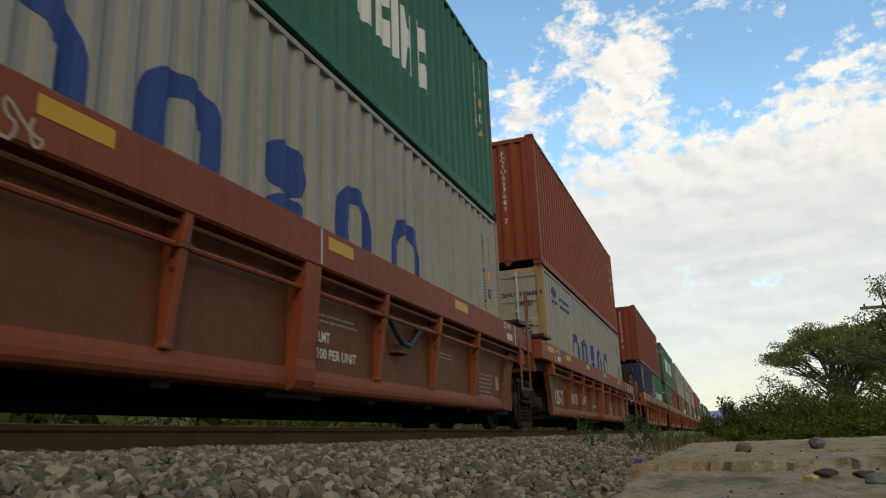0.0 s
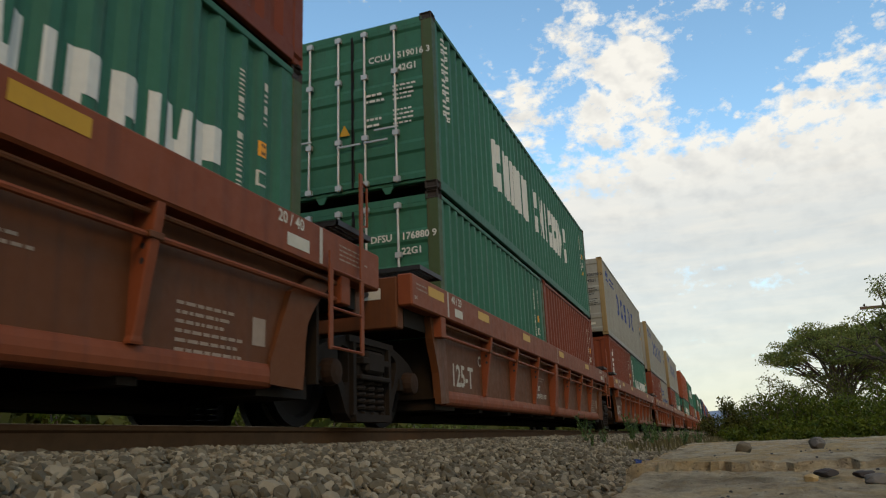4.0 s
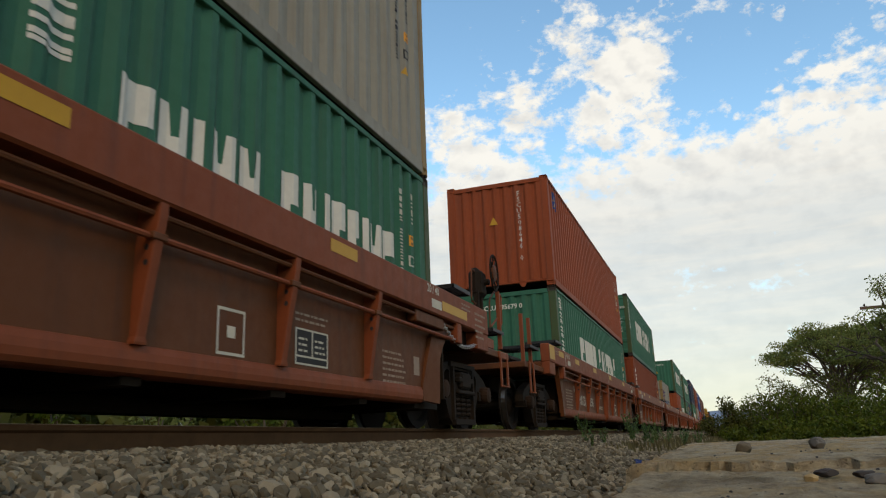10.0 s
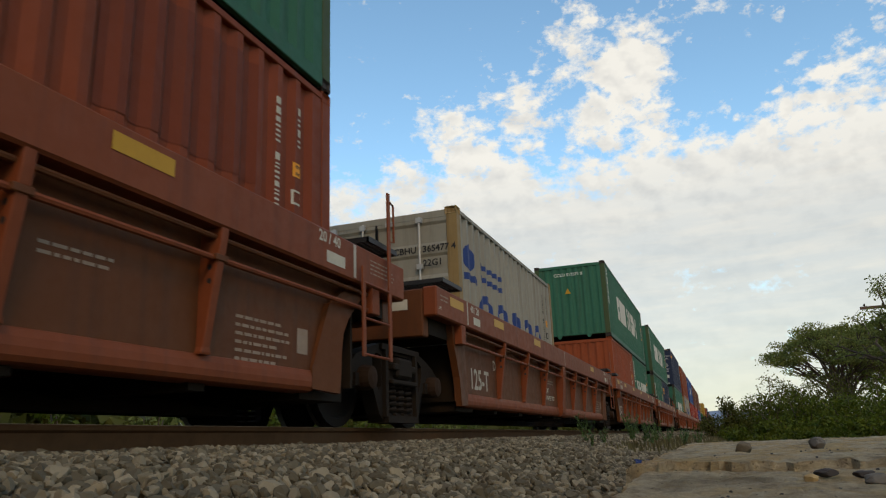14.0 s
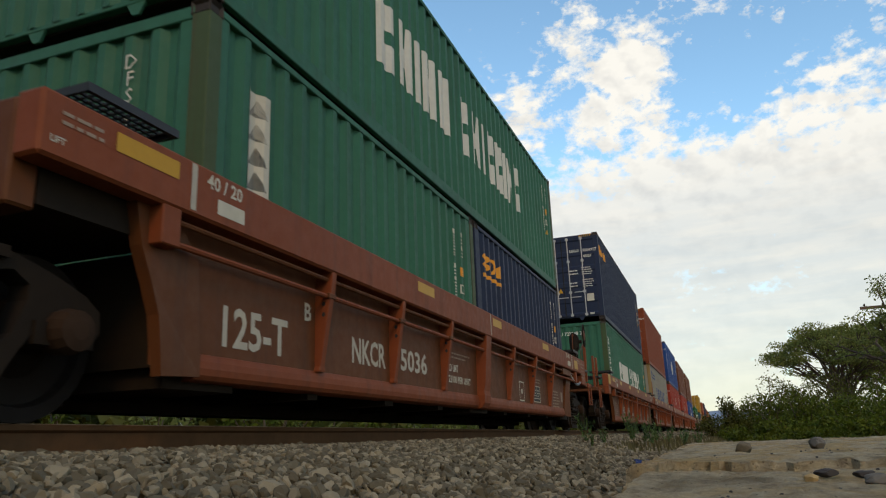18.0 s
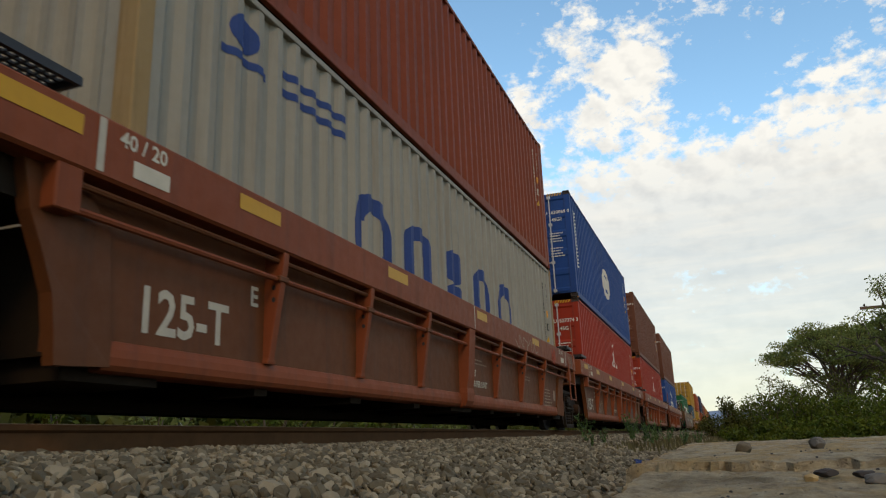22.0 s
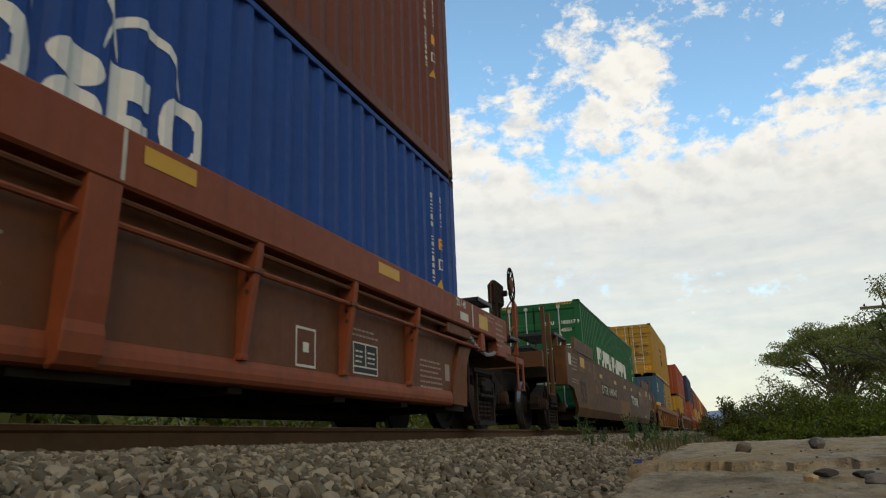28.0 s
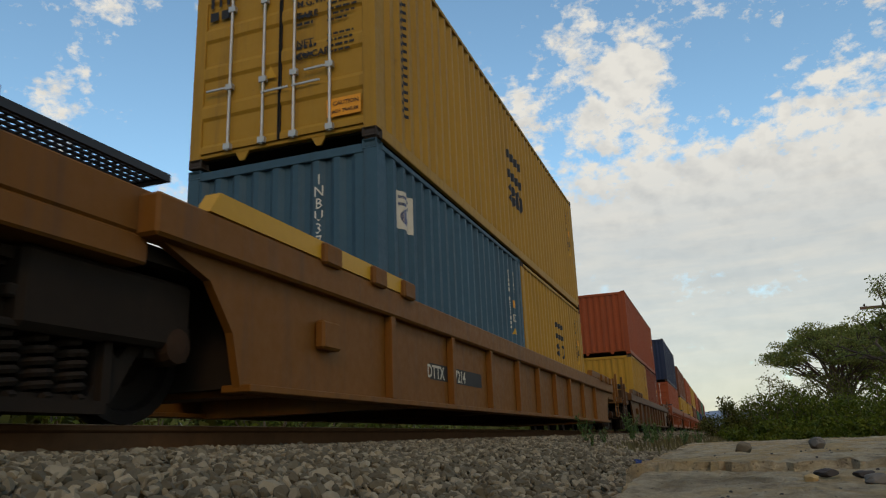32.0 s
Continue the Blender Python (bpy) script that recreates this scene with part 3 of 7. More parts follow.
def far_scrub():
    """The woods across the line, too far to tell apart."""
    rng = np.random.default_rng(77)
    clumps = []
    for k in range(330):
        y = -12 + k * 1.0 if k < 130 else 118 + (k - 130) * 2.2
        x = -15 - rng.uniform(0, 6)
        clumps.append(((x, y, rng.uniform(-0.2, 0.6)), (1.4, 1.5, rng.uniform(0.7, 1.1))))
        for z in (0.7, 1.7, 2.8):
            clumps.append(((x - 3 - rng.uniform(0, 2), y, z + rng.uniform(-0.3, 0.3)), (1.6, 1.6, rng.uniform(0.7, 1.0))))
    tagged(new("far_scrub", raw("far_scrub", *leaves(clumps, 120000, 0.62, rng), M["leaf_dark"])), "dense dark scrub across the track", "scrub", kind="stuff")


far_scrub()


def tufts(name, spots, number, high, material, label, spread, category="grass"):
    """Grass blades in tufts round given spots, as one mesh."""
    rng, vs, fs = np.random.default_rng(21), [], []
    for x, y, z in spots:
        for _ in range(number):
            px, py = x + rng.normal(0, spread), y + rng.normal(0, spread)
            h, a = high * rng.uniform(0.4, 1.1), rng.uniform(0, 6.28)
            dx, dy, w = math.cos(a) * h * 0.35, math.sin(a) * h * 0.35, 0.006 + 0.004 * rng.random()
            n = len(vs)
            vs += [(px - w, py, z - 0.03), (px + w, py, z - 0.03), (px + dx * 0.4 + w, py + dy * 0.4, z + h * 0.6), (px + dx, py + dy, z + h)]
            fs.append((n, n + 1, n + 2, n + 3))
    tagged(new(name, raw(name, vs, fs, material)), label, category, kind="stuff")


rg = random.Random(4)
tufts("dry_grass", [(x, y, bed_height(x)) for x, y in [(rg.uniform(-0.95, -0.2), rg.uniform(7, 40)) for _ in range(110)]], 22, 0.11, M["grass"],
      "dry tan grass along the foot of the ballast", 0.16)
tufts("grass_across", [(rg.uniform(-12, -8.6), rg.uniform(0, 60), -0.45) for _ in range(260)], 16, 0.4, M["weed"], "rough green grass across the track", 0.3)


def weed(x, y, high, seed):
    rng = np.random.default_rng(seed)
    t = thing("weed", pose(x, y, bed_height(x)), "slender green weed growing out of the ballast", "weed", "weeds in the ballast")
    bm, vs, fs = bmesh.new(), [], []
    for s in range(9):
        a = rng.uniform(0, 6.28)
        tip = Vector((math.cos(a) * high * 0.3, math.sin(a) * high * 0.3, high * rng.uniform(0.6, 1.0)))
        tube(bm, [(0, 0, -0.02), tip * 0.5 + Vector((0, 0, 0.03)), tip], 0.004, 0.0015, sides=4)
        for _ in range(16):
            k = rng.uniform(0.15, 1.05)
            p = tip * k
            d = Vector(rng.normal(size=3).tolist()).normalized() * high * 0.16
            side = d.cross(Vector((0, 0, 1))).normalized() * high * 0.028
            n = len(vs)
            vs += [tuple(p), tuple(p + d * 0.5 + side), tuple(p + d), tuple(p + d * 0.5 - side)]
            fs.append((n, n + 1, n + 2, n + 3))
    part("stem", bm, M["weed"], t)
    part("foliage", raw("foliage", vs, fs, M["weed"]), parent=t)


for k, (x, y, h) in enumerate([(-1.42, 8.4, 0.34), (-1.3, 8.9, 0.2), (-1.22, 11.2, 0.4), (-1.0, 10.6, 0.34), (-1.35, 12.3, 0.4), (-0.85, 9.9, 0.3), (-0.72, 10.9, 0.3), (-0.95, 12.0, 0.34), (-0.55, 11.6, 0.26), (-0.6, 13.4, 0.3), (-1.2, 7.4, 0.14), (-0.35, 12.5, 0.3)]):
    weed(x, y, h, 200 + k)


def slab():
    """A worn slab in ledges: rough plates laid on one another."""
    rng = np.random.default_rng(11)
    t = thing("stone_slab", pose(0, 0, 0), "pale weathered stone slab with ledges, pits and dust", "stone slab")

    def plate(x0, x1, y0, y1, z1, seed, ragged, tilt=0.0, cell=0.022, slant=0.0):
        """A rough plate: a fine sheet that breaks off raggedly at its edges down to the ground."""
        nx, ny = int((x1 - x0) / cell), min(150, int((y1 - y0) / cell))
        vs, fs = [], []
        for j in range(ny + 1):
            for i in range(nx + 1):
                u, v = i / nx, j / ny
                x, y = x0 + (x1 - x0) * u, y0 + (y1 - y0) * v
                bite = 0.5 * noise.noise((x * 5 + seed, y * 3.5, 0)) + 0.3 * noise.noise((x * 14, y * 11 + seed, 1)) + 0.2 * noise.noise((x * 37, y * 31, seed))
                inner = min(x - x0 - slant * max(0.0, 3.3 - y), x1 - x, y - y0, (y1 - y) * 0.7) + ragged * bite
                p = (x * 2.6, y * 2.2, seed)
                z = z1 + tilt * (y - y0) + 0.014 * noise.noise(p) + 0.009 * noise.noise((x * 8, y * 7, seed)) + 0.006 * noise.noise((x * 22, y * 20, seed)) + 0.004 * noise.noise((x * 55, y * 50, seed))
                pit = noise.noise((x * 16 + 3, y * 12, seed + 2))
                if pit > 0.38:
                    z -= 0.05 * (pit - 0.38)
                if inner < ragged * 0.55:
                    k = min(1.0, (ragged * 0.55 - inner) / 0.05)
                    z -= (0.014 if k < 0.45 else 0.3) * k
                vs.append((x + 0.008 * noise.noise((x * 40, y * 40, 5)), y, max(z, -0.42)))
        for j in range(ny):
            for i in range(nx):
                a = j * (nx + 1) + i
                fs.append((a, a + 1, a + nx + 2, a + nx + 1))
        return raw("ledge", vs, fs, M["slab"])

    part("ledge", plate(-0.36, 1.7, 2.78, 8.4, -0.104, 1.0, 0.1, 0.0), parent=t, label="large flat pale ledge")
    part("ledge", plate(-0.3, 1.35, 1.1, 3.2, -0.172, 4.0, 0.06, 0.0215, 0.016), parent=t, label="low sloping ledge with an ochre stain")
    return t


slab()


def pebble(x, y, z, r, label, seed, colour, flat=0.7, rough=0.72):
    bm = bmesh.new()
    bmesh.ops.create_icosphere(bm, subdivisions=3, radius=r)
    for v in bm.verts:
        p = v.co * (3.2 / r)
        v.co *= 1 + 0.22 * noise.noise((p.x * 0.5 + seed, p.y * 0.5, p.z * 0.5)) + 0.06 * noise.noise((p.x * 2 + seed, p.y * 2, p.z * 2))
        v.co.z *= flat
        v.co.x *= 1.25
    rng = np.random.default_rng(seed)
    for _ in range(11):
        n = Vector(rng.normal(size=3).tolist()).normalized()
        for v in bm.verts:
            over = v.co.dot(n) - r * rough
            if over > 0:
                v.co -= n * over
    ob = new("pebble", mesh("pebble", bm, M[colour]))
    ob.matrix_basis = pose(x, y, z + r * flat * 0.8, 0, 0, seed * 40)
    tagged(ob, label, "stone", "loose stones on the slab")


M["pebble_grey"] = plain("grey_river_stone", (0.13, 0.115, 0.095), 0.85, 0, 0.35, 18, 0.5)
M["pebble_mottled"] = plain("mottled_brown_stone", (0.15, 0.12, 0.08), 0.9, 0, 0.75, 45, 0.6)
M["pebble_tan"] = plain("tan_broken_stone", (0.4, 0.27, 0.12), 0.9, 0, 0.3, 18, 0.5)
M["pebble_dark"] = plain("dark_broken_stone", (0.06, 0.052, 0.048), 0.85, 0, 0.35, 18, 0.5)
pebble(0.09, 4.05, -0.105, 0.042, "mottled grey-brown stone lying on the slab", 1, "pebble_mottled", 0.7, 0.8)
pebble(0.46, 4.4, -0.105, 0.042, "rounded dark grey stone lying on the slab", 2, "pebble_grey", 0.85, 0.9)
pebble(0.215, 2.32, -0.146, 0.02, "small tan stone chip on the slab", 3, "pebble_tan")
pebble(0.281, 2.56, -0.141, 0.028, "flat dark stone chip on the slab", 4, "pebble_dark", 0.45)
pebble(0.375, 2.5, -0.142, 0.03, "flat dark stone chip on the slab", 5, "pebble_dark", 0.35)
pebble(0.37, 2.28, -0.15, 0.034, "grey stone half buried in the slab's dust", 6, "pebble_grey", 0.5)
for k in range(46):
    x, y = random.uniform(-0.05, 0.75), random.uniform(1.9, 4.2)
    pebble(x, y, -0.102 if y > 2.95 else -0.172 + 0.0215 * (y - 1.1), random.uniform(0.003, 0.006), "tiny dark stone chip on the slab", 10 + k, random.choice(("pebble_dark", "pebble_grey")), 0.6)


def scrap():
    """A crumpled scrap of blue plastic with a yellow lid beside it."""
    bm = bmesh.new()
    bmesh.ops.create_grid(bm, x_segments=9, y_segments=9, size=0.04)
    for v in bm.verts:
        v.co.z = 0.02 + 0.045 * noise.noise((v.co.x * 14, v.co.y * 14, 5)) + 0.025 * noise.noise((v.co.x * 40, v.co.y * 40, 2))
    bmesh.ops.solidify(bm, geom=list(bm.faces), thickness=0.004)
    ob = new("plastic_scrap", mesh("plastic_scrap", bm, M["plastic"]))
    ob.matrix_basis = pose(-0.44, 4.35, bed_height(-0.44) + 0.03, 14, 8, 20)
    tagged(ob, "crumpled scrap of blue plastic lying in the ballast", "litter")


scrap()


def utility_pole():
    t = thing("utility_pole", pose(9.6, 40.0, -0.5), "old wooden utility pole with a crossarm among the trees", "utility pole")
    part("pole", tubes([(0, 0, 0), (0, 0, 7.2)], r=0.12, sides=10), M["pole_wood"], t)
    part("crossarm", boxes((-2.6, 2.6, -0.16, -0.06, 5.96, 6.1), bevel=0.01), M["pole_wood"], t, "weathered brown crossarm")
    for x in (-2.4, -1.6, 1.6, 2.4):
        part("insulator", lathe_x(bmesh.new(), [(0, 0.03), (0.06, 0.05), (0.1, 0.03), (0.14, 0.02)], 10), M["cast"], t, at=pose(x, -0.11, 6.1, 0, -90, 0))
    for x in (-2.4, 2.4):
        part("wire", tubes([(x, -0.11 + k * 4.0, 6.22 - 0.5 * math.sin(math.pi * min(1, k / 10))) for k in range(11)], r=0.008, sides=4), M["black"], t)


utility_pole()


# ---- freight containers ----
WIDE = 1.219                      # half of a container's width
PITCH, DEEP = 0.278, 0.045        # the corrugation of its sides
ROLLING = []                      # all that rolls with the train
MESHES = {}


def kept(key, make, material):
    k = (key, material.name)
    if k not in MESHES:
        MESHES[k] = mesh(str(key[0]), make(), material)
    return MESHES[k]


def wave(length, pitch=PITCH, deep=DEEP, edge=0.09):
    """Break points of a corrugated wall: distance along it, depth below its face."""
    out, a, n = [(0.0, 0.0)], edge, round((length - 2 * edge) / pitch)
    step = (length - 2 * edge) / n
    for _ in range(n):
        out += [(a, 0.0), (a + 0.245 * step, deep), (a + 0.5 * step, deep), (a + 0.745 * step, 0.0)]
        a += step
    return out + [(a, 0.0), (length, 0.0)]


def depth_at(points, y):
    for (ya, da), (yb, db) in zip(points, points[1:]):
        if ya <= y <= yb:
            return da + (db - da) * ((y - ya) / (yb - ya) if yb > ya else 0)
    return 0.0


def corrugated_side(length, z0, z1):
    bm = bmesh.new()
    last = None
    for y, d in wave(length):
        x = WIDE - 0.012 - d
        pair = bm.verts.new((x, y, z0)), bm.verts.new((x, y, z1))
        if last:
            bm.faces.new((last[0], pair[0], pair[1], last[1]))
        last = pair
    return bm


def corrugated_end(z0, z1, out):
    bm, last = bmesh.new(), None
    wide = 2 * WIDE - 0.2
    for a, d in wave(wide, 0.26, 0.042, 0.1):
        pair = bm.verts.new((a - wide / 2, out * (0.02 + d), z0)), bm.verts.new((a - wide / 2, out * (0.02 + d), z1))
        if last:
            bm.faces.new((last[0], pair[0], pair[1], last[1]) if out > 0 else (pair[0], last[0], last[1], pair[1]))
        last = pair
    return bm


def casting():
    """A corner casting with its hand hole sunk in the outer faces."""
    bm = boxes((-0.089, 0.089, -0.082, 0.082, 0.0, 0.118), bevel=0.01)
    for f in list(bm.faces):
        if f.calc_area() > 0.01:
            r = bmesh.ops.inset_individual(bm, faces=[f], thickness=0.032)
            bmesh.ops.translate(bm, verts=f.verts, vec=-f.normal * 0.022)
    return bm


def door_leaf(z0, z1):
    """A door pressed from one sheet, with five sunk fields between flat bands."""
    h = (z1 - z0) / 5
    prof = [(0.05, z0), (0.006, z0), (0.006, z0 + 0.07)]
    for k in range(5):
        a = z0 + k * h
        prof += [(0.03, a + 0.11), (0.03, a + h * 0.8), (0.006, a + h * 0.8 + 0.04)]
        if k < 4:
            prof += [(0.006, a + h + 0.06)]
    prof += [(0.006, z1), (0.05, z1)]
    bm, last = bmesh.new(), None
    for y, z in prof:
        row = bm.verts.new((0.0, y, z)), bm.verts.new((1.06, y, z))
        if last:
            bm.faces.new((last[0], last[1], row[1], row[0]))
        last = row
    return bm


def lock_rod(z0, z1):
    bm = tubes([(0, -0.022, z0 - 0.03), (0, -0.022, z1 + 0.03)], r=0.017)
    for z in (z0 + 0.02, z0 + (z1 - z0) * 0.3, z0 + (z1 - z0) * 0.7, z1 - 0.02):
        box(bm, -0.045, 0.045, -0.045, 0.006, z - 0.035, z + 0.035)
    return bm


def lug(sy):
    """A pointed plate that hangs from the end sill."""
    bm = boxes((-0.09, 0.09, *sorted((sy * 0.035, sy * 0.06)), 0.02, 0.12))
    for v in bm.verts:
        if v.co.z < 0.05:
            v.co.x *= 0.35
    return bm


def container(colour, at_y, base, length, high, door, label, orange_lock=False):
    """One container: front towards -y. Returns the thing; parts share their meshes."""
    m = M[colour]
    t = thing("shipping_container", pose(MID, at_y, base), label, "shipping container", "containers on the train")
    r0, r1 = 0.155, high - 0.06
    worn = {"white": M["white_post"], "green": M["green_post"]}.get(colour, m)
    part("side_panel", kept(("side_panel", length, high), lambda: corrugated_side(length - 0.3, r0, r1), m), parent=t, at=pose(0, 0.15, 0))
    part("side_panel", kept(("side_panel", length, high), None, m), parent=t, at=pose(0, length - 0.15, 0, 0, 0, 180))
    for sx in (1, -1):
        for y in (0.0, length):
            sy = 1 if y == 0 else -1
            part("corner_post", kept(("corner_post", high, sx, sy), lambda: boxes(
                (*sorted((sx * (WIDE - 0.16), sx * (WIDE - 0.002))), *sorted((sy * 0.004, sy * 0.152)), 0.1, high - 0.1), bevel=0.008), worn), parent=t, at=pose(0, y, 0))
            for z in (0.0, high - 0.118):
                part("corner_casting", kept(("corner_casting",), casting, M["casting"] if colour in ("navy", "blue", "green", "red", "yellow") else worn), parent=t, at=pose(sx * (WIDE - 0.089), y + sy * 0.082, z))
        part("top_rail", kept(("top_rail", length, high, sx), lambda: boxes((*sorted((sx * (WIDE - 0.07), sx * (WIDE - 0.003))), 0.15, length - 0.15, high - 0.09, high - 0.028), bevel=0.006), m), parent=t)
        part("bottom_rail", kept(("bottom_rail", length, sx), lambda: boxes((*sorted((sx * (WIDE - 0.06), sx * (WIDE - 0.003))), 0.15, length - 0.15, 0.02, 0.165), bevel=0.006), m), parent=t)
    part("roof", kept(("roof", length, high), lambda: boxes((-WIDE + 0.05, WIDE - 0.05, 0.1, length - 0.1, high - 0.06, high - 0.035)), m), parent=t)
    part("floor", kept(("floor", length), lambda: boxes((-WIDE + 0.05, WIDE - 0.05, 0.1, length - 0.1, 0.1, 0.16)), M["cast"]), parent=t)
    for y in (0.082, length - 0.082) if base > 1.5 else ():
        lock = part("twist_lock", kept(("twist_lock",), lambda: boxes((-0.075, 0.075, -0.065, 0.065, -0.024, 0.004), bevel=0.004), M["cast"]), parent=t, label="steel connector between the stacked corners", at=pose(WIDE - 0.085, y, 0))
        part("lock_handle", kept(("lock_handle",), lambda: boxes((0.06, 0.1, -0.03, 0.03, -0.02, 0.012), bevel=0.004), M["mark_orange" if y < 1 and orange_lock else "cast"]), parent=lock)
    for y, sy in ((0.0, 1), (length, -1)):
        has_door = (door == "front") == (y == 0.0)
        part("end_header", kept(("end_header", high, sy), lambda: boxes((-WIDE + 0.15, WIDE - 0.15, *sorted((sy * 0.01, sy * 0.13)), high - 0.14, high - 0.038), bevel=0.006), m), parent=t, at=pose(0, y, 0))
        part("end_sill", kept(("end_sill", sy), lambda: boxes((-WIDE + 0.15, WIDE - 0.15, *sorted((sy * 0.03, sy * 0.13)), 0.118, 0.165), bevel=0.006), m), parent=t, at=pose(0, y, 0))
        for x in (-0.5, 0.5):
            part("lug", kept(("lug", sy), lambda: lug(sy), m), parent=t, at=pose(x, y, 0))
        if not has_door or sy < 0:
            part("end_panel", kept(("end_panel", high, sy), lambda: corrugated_end(0.155, high - 0.12, sy), m), parent=t, at=pose(0, y, 0))
            continue
        for sx in (1, -1):
            leaf = part("door", kept(("door", high, sx), lambda: door_leaf(0.17, high - 0.14), m), parent=t,
                        at=pose(0.005, 0, 0) if sx > 0 else pose(-1.065, 0, 0))
            part("seal", kept(("seal", high), lambda: boxes((-0.012, 0.012, 0.0, 0.03, 0.17, high - 0.14)), M["seal"]), parent=leaf, at=pose(0.0 if sx > 0 else 1.06, 0.0, 0))
            for off in (0.2, 0.66):
                x = off if sx > 0 else 1.06 - off
                part("lock_rod", kept(("lock_rod", high), lambda: lock_rod(0.17, high - 0.14), M["rod"] if colour != "brown" else m), parent=leaf, label="steel locking rod with cams", at=pose(x, 0, 0))
                part("handle", kept(("handle",), lambda: boxes((-0.02, 0.34, -0.03, -0.014, -0.014, 0.014), bevel=0.004), M["rod"]), parent=leaf, at=pose(x if off < 0.5 else x - 0.3, -0.012, 0.78 + 0.16 * (off > 0.5)))
    ROLLING.append((t, at_y))
    return t


# ---- painted shapes that lie on the corrugation ----
def spans(shape, u):
    """The heights (0 to 1) that a plain shape covers at u (0 to 1) across."""
    if shape == "ring":
        o = math.sqrt(max(0.0, 1 - (2 * u - 1) ** 2)) ** 0.6 / 2
        w = (u - 0.5) / 0.24
        if abs(w) >= 1:
            return [(0.5 - o, 0.5 + o)]
        i = 0.31 * math.sqrt(1 - w * w) ** 0.6
        return [(0.5 - o, 0.5 - i), (0.5 + i, 0.5 + o)]
    if shape == "frame":
        return [(0.0, 1.0)] if min(u, 1 - u) < 0.14 else [(0.0, 0.14), (0.86, 1.0)]
    if shape == "arch":
        o = math.sqrt(max(0.0, 1 - (2 * u - 1) ** 2))
        return [(max(0.0, o - 0.2), o)]
    if shape == "disc":
        o = math.sqrt(max(0.0, 1 - (2 * u - 1) ** 2)) / 2
        return [(0.5 - o, 0.5 + o)]
    if shape == "twin":
        o = math.sqrt(max(0.0, 1 - (2 * u - 1) ** 2)) / 4
        return [(0.25 - o, 0.25 + o), (0.75 - o, 0.75 + o)]
    if shape == "rails":
        return [(0.0, 0.3), (0.7, 1.0)]
    if shape == "slit":
        return [(0.0, 1.0)] if u < 0.38 else [(0.0, 0.4), (0.6, 1.0)]
    if shape == "cup":
        return [(max(0.0, 0.9 - 2.2 * min(u, 1 - u)), 1.0)] if min(u, 1 - u) < 0.36 else [(0.1, 0.62)]
    if shape == "brace":
        return [(0.0, 1.0)] if min(u, 1 - u) < 0.34 else [(0.36, 0.66)]
    if shape == "peak":
        return [(0.0, max(0.02, 1 - abs(2 * u - 1)))]
    if shape == "wedge":
        return [(0.0, 0.4 + 0.6 * u)]
    if shape == "slope":
        return [(0.0, 1.0 - 0.45 * u)]
    return [(0.0, 1.0)]


def welded(vs, fs):
    """Merges vertices that coincide, so that a shape is one sheet."""
    at, keep, back = {}, [], []
    for v in vs:
        k = (round(v[1], 4), round(v[2], 2))
        if k not in at:
            at[k] = len(keep)
            keep.append(v)
        back.append(at[k])
    faces = [tuple(dict.fromkeys(back[i] for i in f)) for f in fs]
    return keep, [f for f in faces if len(f) > 2]


def painted(t, length, shapes, material, name="painted_mark", label="", joined=False):
    """Paints shapes (kind, y0, y1, z0, z1) on the near side of a container, following its folds."""
    pts = wave(length - 0.3)
    vs, fs = [], []
    for kind, y0, y1, z0, z1 in shapes:
        if not joined:
            vs, fs = [], []
        n_cut = 24 if kind in ("ring", "disc", "twin", "cup", "arch") else 12
        cuts = sorted({y0, y1, *[p[0] + 0.15 for p in pts if y0 < p[0] + 0.15 < y1], *[y0 + (y1 - y0) * k / n_cut for k in range(1, n_cut)]})
        for a, b in zip(cuts, cuts[1:]):
            if b - a < 1e-4:
                continue
            xa, xb = (WIDE - 0.0075 - depth_at(pts, min(max(v - 0.15, 0), length - 0.3)) for v in (a, b))
            sa, sb = (spans(kind, min(max((v - y0) / (y1 - y0), 0.002), 0.998)) for v in (a, b))
            if len(sa) != len(sb):
                sa = sb = spans(kind, ((a + b) / 2 - y0) / (y1 - y0))
            for (la, ha), (lb, hb) in zip(sa, sb):
                n = len(vs)
                vs += [(xa, a, z0 + (z1 - z0) * la), (xb, b, z0 + (z1 - z0) * lb), (xb, b, z0 + (z1 - z0) * hb), (xa, a, z0 + (z1 - z0) * ha)]
                fs.append((n, n + 1, n + 2, n + 3))
        if not joined:
            part(name, raw(name, *welded(vs, fs), material), parent=t, label=label)
    if joined:
        tagged(part(name, raw(name, vs, fs, material), parent=t, label=label), kind="stuff")


# ---- articulated well cars ----
SILL_LOW, SILL_TOP = 1.405, 1.755
WELL_END = [(-0.66, SILL_LOW), (-0.6, 1.16), (-0.5, 0.95), (-0.43, 0.78), (-0.4, 0.6)]


REAR_END = [(12.12, 0.6), (12.13, 0.8), (12.16, 0.95), (12.26, 1.09), (12.42, 1.24), (12.64, SILL_LOW)]


